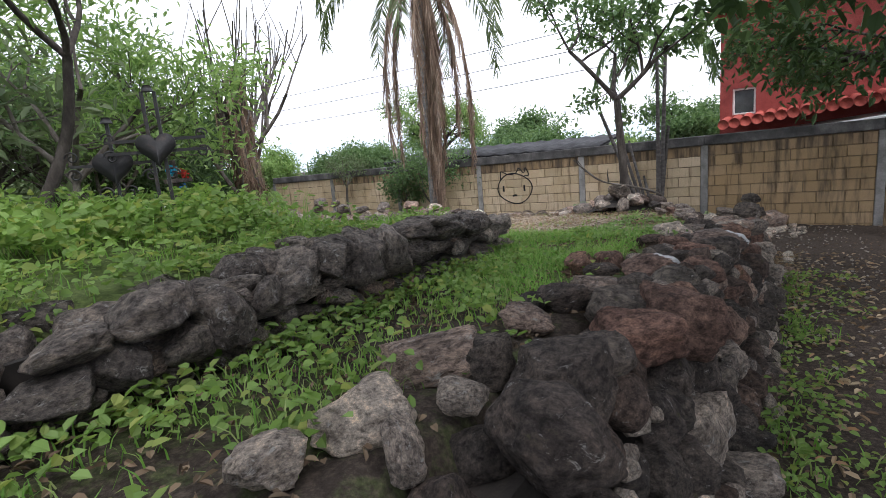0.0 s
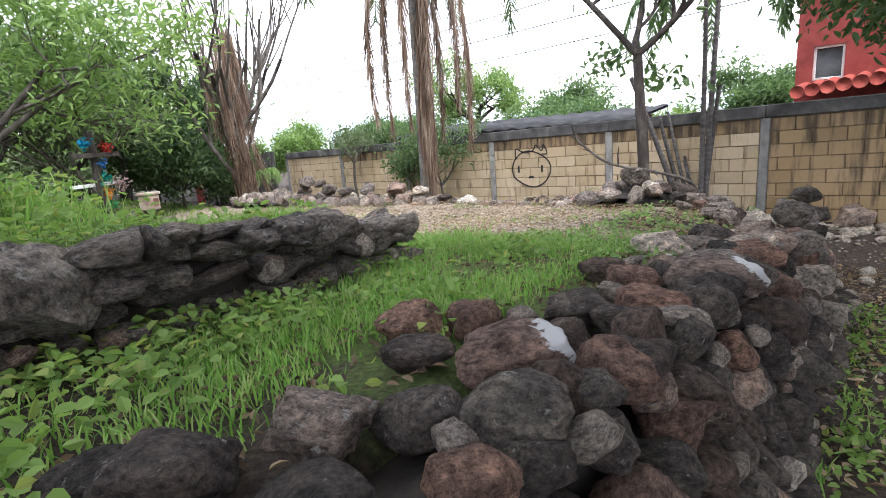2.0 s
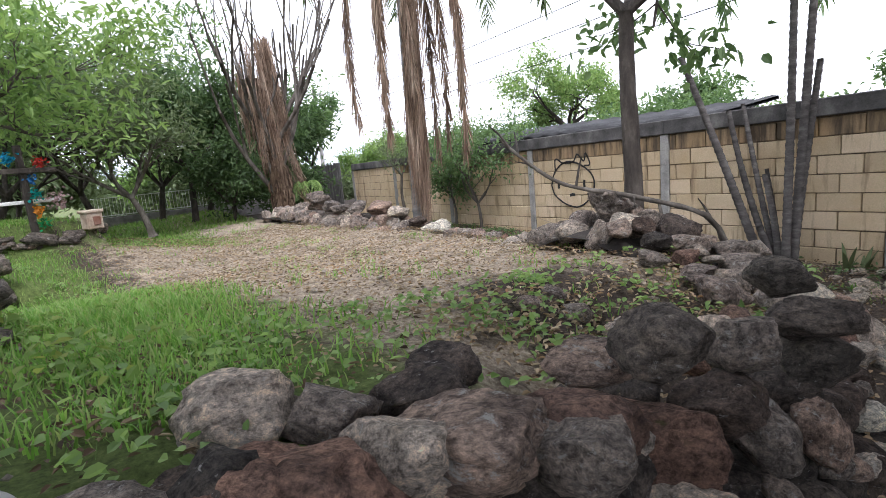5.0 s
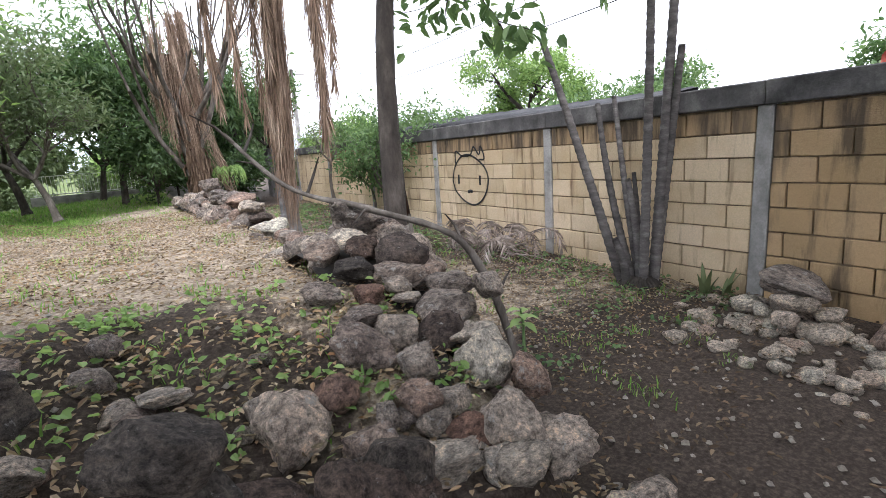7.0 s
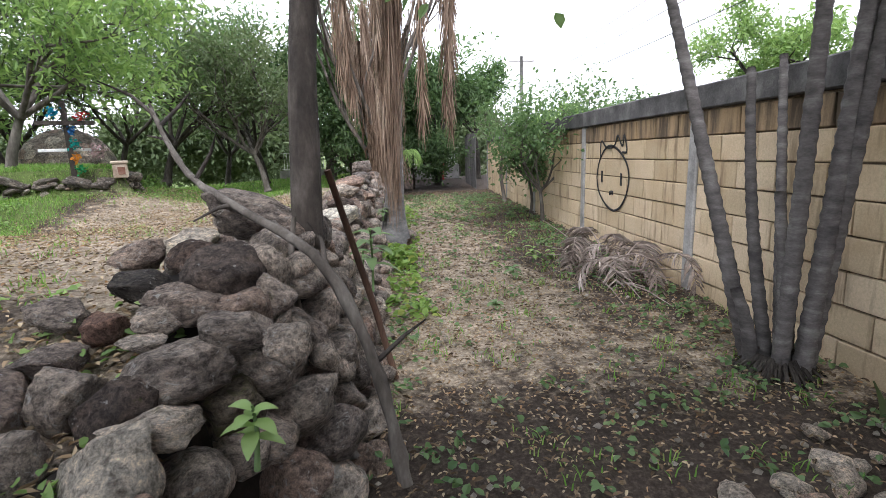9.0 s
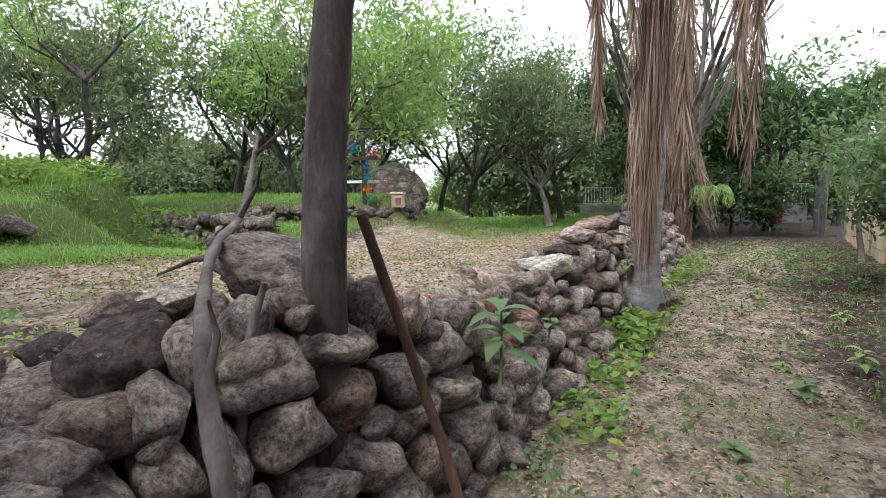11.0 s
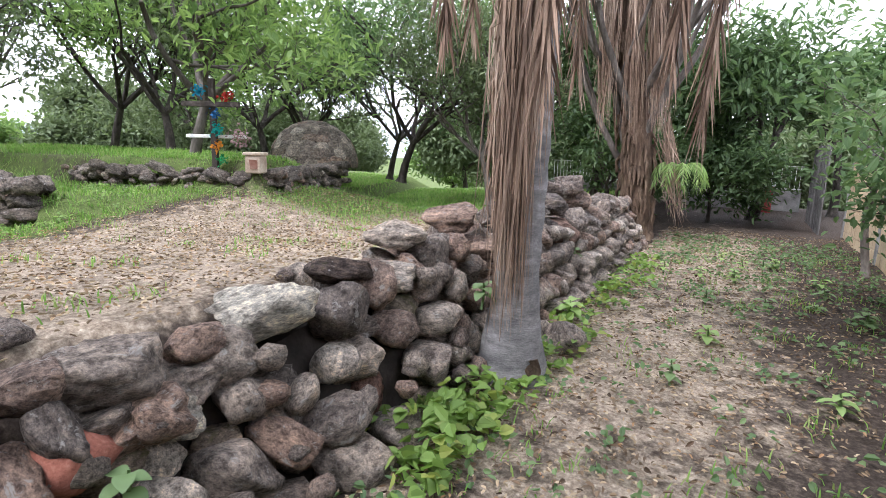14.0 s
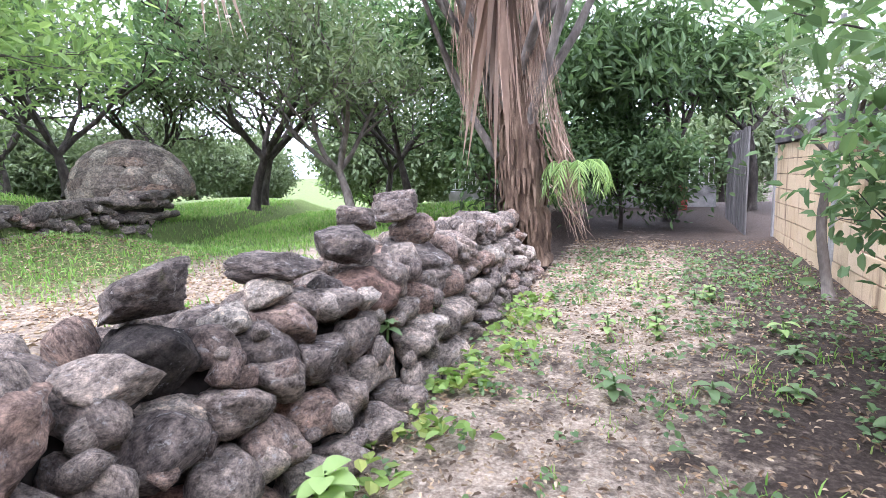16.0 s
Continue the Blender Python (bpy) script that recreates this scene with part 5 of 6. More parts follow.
# ---- trees beyond the block wall ----
tree("flat_crowned_tree", "flat-crowned tree far behind the block wall", (12.5, 14.8, -0.6), [(0, 0, 0), (0.1, 0, 1.6), (-0.1, 0.1, 2.9)], 0.16, 4, 90, LEAF_LIGHT, 9, (0.16, 0.07), 0.85, 0.02, 1.3, BARK_DARK, 5, (2, 3), 0.2, 0.1)
for k, (x, y, s, mat) in enumerate(((9.5, 10.2, 0.9, LEAF_MID), (13.0, 9.5, 1.0, LEAF_MID), (9.2, 18.5, 1.0, LEAF_MID), (8.0, 22.5, 1.0, LEAF_LIGHT), (14.0, 20.5, 1.1, LEAF_MID), (11.0, 6.5, 0.8, LEAF_LIGHT), (16.0, 5.0, 1.2, LEAF_MID), (18.0, 13.0, 1.2, LEAF_MID), (7.2, 13.6, 0.6, LEAF_LIGHT))):
    tree("neighbour_tree", "rounded green tree beyond the block wall", (x, y, -0.6), [(0, 0, 0), (0.05, 0, 0.7), (0, 0.1, 1.3 * s)], 0.13 * s, 4, 100 + k, mat, 9, (0.19 * s, 0.085 * s), 0.75, 0.05, 0.95 * s, BARK_DARK, 5, (2, 3), 0.22 * s, 0.2, "tree", "trees beyond the wall")

# ---- undergrowth at the end of the path ----
for k, (x, y, h, mat) in enumerate(((0.2, 16.6, 0.5, LEAF_DARK), (2.1, 18.6, 0.6, LEAF_DARK), (1.0, 20.6, 0.7, LEAF_DARK))):
    tree("garden_shrub", "dense dark green shrub at the end of the path" if mat is LEAF_DARK else "green shrub at the edge of the lawn", (x, y, height(x, y) - 0.03), [(0, 0, 0), (0.02, 0, h * 0.5), (0, 0, h)], 0.05, 3, 140 + k, mat, 9, (0.17, 0.07), 0.9, 0.08, 0.85, BARK_DARK, 7, (2, 3), 0.2, 0.2, "shrub", "shrubs at the end of the path")

# unseen tree, added to keep sun off the path
tree("shade_tree", "dark-leaved tree added out of view to shade the path", (-1.9, -2.3, 0.1), [(0, 0, 0), (0.1, 0.2, 1.5), (0.0, 0.6, 3.1)], 0.18, 4, 83, LEAF_DARK, 14, (0.2, 0.09), 0.75, 0.0, 1.7, BARK_DARK, 5, (2, 3), 0.22, 0.3)
for k, (x, y) in enumerate(((-1.3, 22.0), (-5.6, 23.0), (-10.5, 18.0))):
    tree("spreading_tree", "dark-barked spreading tree at the back of the lawn", (x, y, height(x, y) - 0.1), [(0, 0, 0), (0.1, 0.05, 0.7), (0.2, 0.1, 1.3)], 0.12, 4, 150 + k, LEAF_GREY, 3, (0.22, 0.08), 0.75, 0.08, 1.8, BARK_DARK, 5, (2, 3), 0.28, 0.2, "tree", "spreading trees round the mound")


# ---- beyond the wall: red house, dark shed roof, cables ----
RED = simple_material("red_painted_plaster", (0.20, 0.042, 0.036), (0.29, 0.062, 0.052), (0.36, 0.10, 0.082), 3, world_space=True, vary=0)
RED_TILE = simple_material("red_clay_tile", (0.26, 0.05, 0.04), (0.38, 0.075, 0.055), (0.46, 0.13, 0.10), 6, vary=0.15)
WHITE = simple_material("white_paint", (0.55, 0.55, 0.53), (0.74, 0.74, 0.72), (0.82, 0.82, 0.8), 4, vary=0.05)
GLASS = simple_material("dark_window_glass", (0.03, 0.035, 0.04), (0.05, 0.055, 0.06), (0.08, 0.085, 0.09), 2, rough=0.08, bump=0.0, spec=0.5)
TAR = simple_material("black_sheet_roof", (0.02, 0.02, 0.02), (0.04, 0.04, 0.042), (0.08, 0.08, 0.08), 3, vary=0.1)


def build_house():
    ob = base_of("house", pose(8.0, 0, -0.4), "red-painted neighbouring house with a red tiled eave", "house")
    for lo, hi in (((0, -9, 0), (0.25, 1.9, 5.6)), ((0, 2.45, 0), (0.25, 2.75, 5.6)), ((0, 1.9, 0), (0.25, 2.45, 2.9)), ((0, 1.9, 3.6), (0.25, 2.45, 5.6)), ((0.25, 2.5, 0), (6, 2.75, 5.6)), ((0.25, -9, 0), (6, -8.75, 5.6))):
        m = Mesh()
        box(m, lo, hi)
        part("wall", m, RED, ob, smooth=False)
    r = Mesh()
    box(r, (-0.3, -9.3, 5.6), (6.3, 3.05, 5.75))
    part("roof", r, RED_TILE, ob, smooth=False)
    w = part("window", bevel_box((0.05, 0.5, 0.66), 0.01), GLASS, ob)
    w.location = (0.14, 2.175, 3.25)
    for y, z, sy, sz in ((1.925, 3.25, 0.05, 0.7), (2.425, 3.25, 0.05, 0.7), (2.175, 2.925, 0.45, 0.05), (2.175, 3.575, 0.45, 0.05)):
        f = part("window_frame", bevel_box((0.08, sy, sz), 0.008), WHITE, ob)
        f.location = (0.08, y, z)
    eave = part("eave", bevel_box((1.35, 10.5, 0.06), 0.01), WHITE, ob, "white underside of the tiled eave")
    eave.matrix_basis = pose(-0.6, -2.55, 2.76, -5.5, -4, 0)
    for i in range(42):
        m = Mesh()
        tube(m, [(-1.25, 2.55 - 0.25 * i, 2.66 + 0.024 * i), (-0.6, 2.55 - 0.25 * i, 2.71 + 0.024 * i), (0.0, 2.55 - 0.25 * i, 2.77 + 0.024 * i)], [0.128, 0.128, 0.125], 10)
        part("roof_tile", m, RED_TILE, ob)


build_house()


def build_shed_roof():
    ob = base_of("shed", pose(6.4, 9.0, -0.5), "low shed with a black sheet roof behind the wall", "shed")
    m = Mesh()
    box(m, (-0.9, -3.4, 0), (-0.8, 3.4, 2.46))
    box(m, (0.8, -3.4, 0), (0.9, 3.4, 2.7))
    box(m, (-0.8, -3.4, 0), (0.8, -3.3, 2.46))
    part("wall", m, CONCRETE, ob, smooth=False)
    roof = Mesh()
    vs, fs = [], []
    n = 60
    for i in range(n + 1):
        y = -3.7 + 7.4 * i / n
        w = 0.025 * math.sin(i * 1.57)
        vs += [(-1.15, y, 2.50 + w), (1.15, y, 2.78 + w), (-1.15, y, 2.44 + w), (1.15, y, 2.72 + w)]
    for i in range(n):
        a, b = 4 * i, 4 * i + 4
        fs += [(a, b, b + 1, a + 1), (a + 2, a + 3, b + 3, b + 2), (a, a + 2, b + 2, b), (a + 1, b + 1, b + 3, a + 3)]
    roof.add(vs, fs)
    part("roof", roof, TAR, ob, "black corrugated sheet")


build_shed_roof()
for k, (a, b, sag) in enumerate((((9, -14, 6.2), (9.5, 34, 5.0), 0.5), ((9.2, -14, 6.9), (9.6, 34, 5.6), 0.45), ((9.1, -14, 5.6), (9.4, 34, 4.3), 0.55))):
    m = Mesh()
    tube(m, [Vector(a).lerp(Vector(b), i / 24) - Vector((0, 0, sag * math.sin(math.pi * i / 24))) for i in range(25)], [0.012] * 25, 5)
    tagged(part("power_cable", m, IRON), "thin dark overhead power cable beyond the wall", "cable", "overhead cables")
for y in (-14, 34):
    m = Mesh()
    tube(m, [(0, 0, -1.5), (0, 0, 4), (0, 0, 7.2)], [0.15, 0.13, 0.11], 12)
    po = base_of("utility_pole", pose(9.4 + 0.0 * y, y, -0.5), "grey concrete utility pole carrying cables", "utility pole", "utility poles")
    part("pole", m, CONCRETE, po)
    arm = part("crossarm", bevel_box((1.6, 0.1, 0.1), 0.01), CONCRETE, po)
    arm.location = (0, 0, 6.9)

# ---- far end of the path ----
def build_far_end():
    rng = random.Random(70)
    fence = base_of("fence_panel", pose(4.45, 17.95, 0), "weathered dark grey plank fence", "fence")
    board = simple_material("grey_weathered_board", (0.06, 0.058, 0.056), (0.12, 0.115, 0.11), (0.2, 0.19, 0.185), 5, stretch=(4, 4, 0.5), vary=0.25)
    for i in range(20):
        b = part("board", bevel_box((0.03, 0.135, 1.95 + rng.uniform(-0.08, 0.08)), 0.004, 0.004, rng), board, fence)
        b.location = (-0.28 + rng.uniform(-0.01, 0.01), 0.075 + 0.142 * i, 0.85)
    low = Mesh()
    box(low, (-3.5, 23.4, -0.3), (4.2, 23.6, 0.62))
    tagged(part("wall_north", low, CONCRETE, smooth=False), "low grey-brown wall at the end of the plot", "wall", kind="structure")
    rail = base_of("railing", pose(0, 23.5, 0.62), "white painted metal railing on the low wall", "railing")
    for z in (0.06, 0.72):
        r = part("rail", bevel_box((7.6, 0.03, 0.03), 0.004), WHITE, rail)
        r.location = (0.4, 0, z)
    picket = bevel_box((0.016, 0.016, 0.70), 0.002)
    for i in range(64):
        p = part("picket", picket, WHITE, rail)
        p.location = (-3.3 + 0.118 * i, 0, 0.38)
    g = base_of("gate_post", pose(3.35, 22.6, 0), "red-painted post with white cap", "post")
    part("post", bevel_box((0.24, 0.24, 0.95), 0.015), RED, g).location = (0, 0, 0.3)
    part("cap", bevel_box((0.34, 0.34, 0.08), 0.015), WHITE, g).location = (0, 0, 0.815)


build_far_end()


# ---- crosses and the stone dome on the mound ----
def heart_plate(scale):
    m = Mesh()
    n = 40
    vs = []
    for s in (-0.006, 0.006):
        for i in range(n):
            w = 2 * math.pi * i / n
            vs.append((scale * 16 * math.sin(w) ** 3 / 17, s, scale * (13 * math.cos(w) - 5 * math.cos(2 * w) - 2 * math.cos(3 * w) - math.cos(4 * w)) / 17))
    fs = [tuple(range(n)), tuple(reversed(range(n, 2 * n)))] + [(i, n + i, n + (i + 1) % n, (i + 1) % n) for i in range(n)]
    m.add(vs, fs)
    return m


def scroll(m, c, r, flip, turns=1.3):
    pts = []
    for i in range(22):
        u = i / 21
        w = u * turns * 2 * math.pi
        pts.append((c[0] + flip * (r * (1 - 0.75 * u)) * math.cos(w), c[1], c[2] + (r * (1 - 0.75 * u)) * math.sin(w)))
    tube(m, pts, [0.008] * len(pts), 5)


def build_iron_cross(at, yaw, high, arm, twin):
    ob = base_of("iron_cross", pose(*at, 0, 0, yaw), "black wrought-iron cross with scrolls and a dark heart", "cross", "iron crosses")
    m = Mesh()
    for dx in ((-0.05, 0.05) if twin else (0.0,)):
        box(m, (dx - 0.013, -0.013, -0.3), (dx + 0.013, 0.013, high))
    part("upright", m, IRON, ob, smooth=False)
    a = Mesh()
    za = high * 0.62
    for dz in ((-0.05, 0.05) if twin else (0.0,)):
        box(a, (-arm, -0.014, za + dz - 0.013), (arm, 0.012, za + dz + 0.013))
    part("crossbar", a, IRON, ob, smooth=False)
    h = part("heart", heart_plate(0.17), IRON, ob, "black sheet-iron heart")
    h.location = (0, -0.03, za - 0.02)
    for sx in (-1, 1):
        for cx, dz, r in ((sx * arm * 0.92, -0.075, 0.06), (sx * arm * 0.92, 0.075, 0.055), (sx * 0.09, -0.25, 0.06)):
            s = Mesh()
            scroll(s, (cx, 0, za + dz), r, sx)
            part("scroll", s, IRON, ob)
    s = Mesh()
    tube(s, [(0, 0, high), (0, 0, high + 0.05)], [0.05, 0.03], 10)
    part("finial", s, IRON, ob)


build_iron_cross((-6.35, 6.0, height(-6.35, 6.0)), -40, 0.92, 0.34, False)
build_iron_cross((-6.12, 5.68, height(-6.12, 5.68)), -40, 1.2, 0.40, True)
build_iron_cross((-8.2, 6.6, height(-8.2, 6.6)), -40, 0.95, 0.36, False)


def build_wooden_cross():
    rng = random.Random(77)
    z = height(-3.7, 9.85)
    ob = base_of("wooden_cross", pose(-3.7, 9.85, z, 0, 0, 30), "dark wooden cross hung with bright paper flowers", "cross")
    part("upright", bevel_box((0.08, 0.07, 1.6), 0.006), BARK_DARK, ob).location = (0, 0, 0.6)
    part("crossbar", bevel_box((0.80, 0.05, 0.07), 0.006), BARK_DARK, ob).location = (0, -0.061, 1.05)
    part("crossbar", bevel_box((0.85, 0.04, 0.05), 0.006), WHITE, ob, "white lower bar").location = (0, 0.06, 0.62)
    nr = np.random.default_rng(77)
    for k, (c, p, n) in enumerate((((0.02, 0.33, 0.60), (-0.15, -0.05, 1.22), 60), ((0.70, 0.07, 0.06), (0.22, -0.05, 1.16), 50), ((0.02, 0.42, 0.42), (0.08, -0.06, 0.72), 60), ((0.75, 0.30, 0.04), (0.06, -0.06, 0.48), 40),
                                  ((0.04, 0.40, 0.16), (0.10, -0.06, 0.30), 40), ((0.05, 0.22, 0.55), (0.06, -0.06, 0.92), 40), ((0.55, 0.38, 0.42), (0.36, 0.0, 0.62), 90))):
        m = Mesh()
        leaves(m, nr.normal(size=(n, 3)) * (0.035 if k < 6 else 0.07) + p, 0.05, 0.045, nr, 0.0)
        part("paper_flower", m, leaf_material("flower_paper", [tuple(v * 0.45 for v in c), tuple(v * 0.6 for v in c), tuple(v * 0.75 for v in c)], 0.3, 0.7), ob, "bright paper flower", smooth=False)["kind"] = "stuff"


build_wooden_cross()


RED_STONE_PATCH = simple_material("faded_terracotta", (0.2, 0.09, 0.06), (0.3, 0.15, 0.11), (0.36, 0.22, 0.17), 8)


def build_plinth():
    ob = base_of("stone_plinth", pose(-3.02, 9.98, 1.17, 0, 0, 25), "small cream-painted plinth with a terracotta patch", "plinth")
    cream = simple_material("cream_limewash", (0.26, 0.19, 0.14), (0.40, 0.33, 0.26), (0.5, 0.44, 0.36), 6)
    part("body", bevel_box((0.22, 0.22, 0.24), 0.015, 0.01), cream, ob).location = (0, 0, 0.10)
    part("cap", bevel_box((0.26, 0.26, 0.045), 0.012, 0.006), cream, ob).location = (0, 0, 0.243)
    part("patch", bevel_box((0.10, 0.008, 0.12), 0.003, 0.02), RED_STONE_PATCH, ob, "flaking terracotta patch").location = (0.02, -0.115, 0.10)


build_plinth()


def build_dome():
    rng = random.Random(78)
    core = Mesh()
    R = 1.08
    vs, fs = [], []
    for j in range(9):
        e = radians(90 * j / 8)
        for i in range(24):
            w = 2 * math.pi * i / 24
            vs.append((R * math.cos(e) * math.cos(w), R * math.cos(e) * math.sin(w), 0.98 * R * math.sin(e)))
    for j in range(8):
        for i in range(24):
            fs.append((j * 24 + i, j * 24 + (i + 1) % 24, (j + 1) * 24 + (i + 1) % 24, (j + 1) * 24 + i))
    core.add(vs, fs)
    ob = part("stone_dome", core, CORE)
    ob.location = (-6.95, 15.1, 1.12)
    tagged(ob, "round dome of mortared brown stones on the grass mound", "dome")
    for j in range(8):
        e = radians(4 + 11.2 * j)
        n = max(4, int(2 * math.pi * R * math.cos(e) / 0.30))
        for i in range(n):
            w = 2 * math.pi * (i + 0.5 * (j % 2)) / n
            s = part("stone", rng.choice(COBBLES), None, ob)
            s.matrix_basis = Matrix.Translation((R * math.cos(e) * math.cos(w), R * math.cos(e) * math.sin(w), 0.98 * R * math.sin(e))) @ Euler((0, -e, w), "XYZ").to_matrix().to_4x4() @ Matrix.Diagonal((0.055, 0.20, 0.155, 1))


build_dome()

# ---- loose stones ----
def loose_stone(x, y, size, seed, label, z=None, sink=0.25, group="", mesh=None):
    rng = random.Random(seed)
    zz = height(x, y) if z is None else z
    if taken((x, y, zz + size[2] * 0.7), size[0]):
        return None
    o = part("stone", mesh or rng.choice(BOULDERS), None)
    o.matrix_basis = pose(x, y, zz + size[2] * (1 - sink) - 0.01, rng.uniform(-8, 8), rng.uniform(-8, 8), rng.uniform(0, 360)) @ Matrix.Diagonal((*size, 1))
    return tagged(o, label, "stone", group)


PALE_COBBLES = [boulder(400 + i, 2, 0.55, PALE_STONE) for i in range(8)]
rng = random.Random(90)
for i in range(150):
    a = rng.random()
    x, y = 2.9 + 1.4 * rng.random() ** 0.6 + 0.08 * rng.gauss(0, 1), 1.0 + 2.0 * rng.random() - 0.3 * a
    if math.hypot(x - 4.08, y - 3.62) < 0.35 or x > 4.35:
        continue
    s = rng.uniform(0.025, 0.07)
    loose_stone(x, y, (s * 1.3, s, s * 0.8), 500 + i, "small pale rubble stone on dark soil", sink=0.25, group="rubble beside the block wall", mesh=rng.choice(PALE_COBBLES))
for i in range(26):
    w = rng.uniform(0, 6.28)
    rr = rng.uniform(0.05, 0.36)
    lev = rng.choice((0, 0, 1, 2))
    s = rng.uniform(0.06, 0.11)
    loose_stone(4.0 + rr * math.cos(w) * 0.8, 2.15 + rr * math.sin(w), (s * 1.3, s, s * 0.8), 560 + i, "small rubble stone stacked under the slab", z=0.03 + 0.095 * lev, sink=0.3, group="stones under the slab", mesh=rng.choice(PALE_COBBLES))
slab = part("flat_slab", boulder(431, 3, 0.7, STONE), None)
slab.matrix_basis = pose(4.1, 2.15, 0.37, 3, -4, 60) @ Matrix.Diagonal((0.34, 0.26, 0.085, 1))
tagged(slab, "flat grey stone slab resting on a rubble stack", "slab")
loose_stone(4.15, 1.35, (0.34, 0.30, 0.22), 590, "large brown boulder beside the rubble stack", sink=0.25)
loose_stone(1.78, 8.82, (0.17, 0.15, 0.13), 591, "grey stone lying beside the palm foot", sink=0.3)
for i in range(30):
    s = rng.uniform(0.035, 0.10)
    loose_stone(rng.uniform(-0.9, 1.35), rng.uniform(1.05, 1.6), (s * 1.3, s, s * 0.8), 720 + i, "pale stone fallen at the foot of the terrace", sink=0.3, group="fallen stones", mesh=rng.choice(PALE_COBBLES) if i % 2 else None)
for i in range(26):
    x, y = rng.uniform(-1.3, 1.0), 1.6 + 1.3 * rng.random() ** 1.4
    s = rng.uniform(0.03, 0.085)
    loose_stone(x, y, (s * 1.3, s, s * 0.8), 600 + i, "stone tumbled onto the terrace edge", sink=0.4, group="tumbled stones")
for i in range(14):
    y = rng.uniform(4.6, 14)
    x = 0.72 + rng.uniform(-0.1, 0.12)
    s = rng.uniform(0.05, 0.13)
    loose_stone(x, y, (s * 1.3, s, s * 0.8), 660 + i, "stone lying behind the wall top", sink=0.35, group="stones behind the wall")
RED_STONE = simple_material("broken_red_brick", (0.20, 0.075, 0.05), (0.30, 0.115, 0.08), (0.38, 0.18, 0.13), 8, bump=0.8)
o = part("brick_chunk", boulder(701, 2, 0.7).copy(), None)
o.data.materials[0] = RED_STONE
o.matrix_basis = pose(1.14, 5.76, 0.53, 12, -18, 30) @ Matrix.Diagonal((0.13, 0.11, 0.10, 1))
tagged(o, "broken red brick chunk on the wall top", "brick")
PALE = simple_material("pale_lichened_stone", (0.22, 0.19, 0.15), (0.42, 0.38, 0.32), (0.6, 0.56, 0.5), 5, bump=1.0, dist=0.05)


# ---- spray-painted scribbles on the block wall ----
def build_scribbles():
    black = simple_material("black_spray_paint", (0.015, 0.015, 0.015), (0.025, 0.025, 0.025), (0.05, 0.045, 0.04), 20, vary=0)

    def stroke(m, pts, w=0.016):
        line = smooth_line([(0, a, b) for a, b in pts], 5)
        vs, fs = [], []
        for i, p in enumerate(line):
            d = (line[min(i + 1, len(line) - 1)] - line[max(i - 1, 0)]).normalized()
            nrm = Vector((0, -d.z, d.y)) * w
            for s, x in ((1, 0.0), (-1, 0.0), (1, 0.004), (-1, 0.004)):
                vs.append((x, (p + nrm * s).y, (p + nrm * s).z))
        for i in range(len(line) - 1):
            a, b = 4 * i, 4 * i + 4
            fs += [(a, a + 1, b + 1, b), (a, b, b + 2, a + 2), (a + 1, a + 3, b + 3, b + 1)]
        m.add(vs, fs)

    ob = base_of("wall_scribble", pose(WALL_X - 0.0105, 7.46, 1.02), "black spray-painted loop with short strokes on the blocks", "graffiti", "wall scribbles")
    m = Mesh()
    stroke(m, [(0.50 * math.cos(w) * (1 + 0.06 * math.cos(2 * w)), 0.42 * math.sin(w) - 0.02 * math.cos(3 * w)) for w in [2 * math.pi * i / 14 for i in range(15)]], 0.015)
    part("loop", m, black, ob)
    for dy in (-0.30, 0.34):
        m = Mesh()
        stroke(m, [(dy, -0.08), (dy + 0.005, 0.0), (dy, 0.08)], 0.026)
        part("short_stroke", m, black, ob)
    m = Mesh()
    stroke(m, [(-0.07, -0.20), (0.0, -0.19), (0.07, -0.21)], 0.026)
    part("short_stroke", m, black, ob)
    m = Mesh()
    stroke(m, [(0.42, 0.24), (0.40, 0.48), (0.2, 0.40), (-0.05, 0.42), (-0.15, 0.55), (-0.3, 0.42), (-0.35, 0.56), (-0.44, 0.36), (-0.3, 0.34)], 0.014)
    part("scrawl", m, black, ob)
    ob = base_of("wall_scribble", pose(WALL_X - 0.0105, 11.75, 1.25), "black spray-painted scrawl on the blocks", "graffiti", "wall scribbles")
    for pts in ([(0.5, 0.1), (0.4, 0.16), (0.36, 0.04), (0.5, -0.04), (0.42, -0.14), (0.34, -0.08)], [(0.43, 0.22), (0.42, -0.2)], [(0.22, -0.1), (0.2, 0.12), (0.1, -0.02), (0.0, 0.12), (-0.02, -0.12)],
                [(-0.1, 0.2), (-0.28, 0.1), (-0.1, 0.0), (-0.3, -0.1), (-0.14, -0.16)], [(0.0, 0.3), (-0.2, 0.36), (-0.3, 0.22), (-0.14, 0.18)]):
        m = Mesh()
        stroke(m, pts, 0.014)
        part("scrawl", m, black, ob)


build_scribbles()


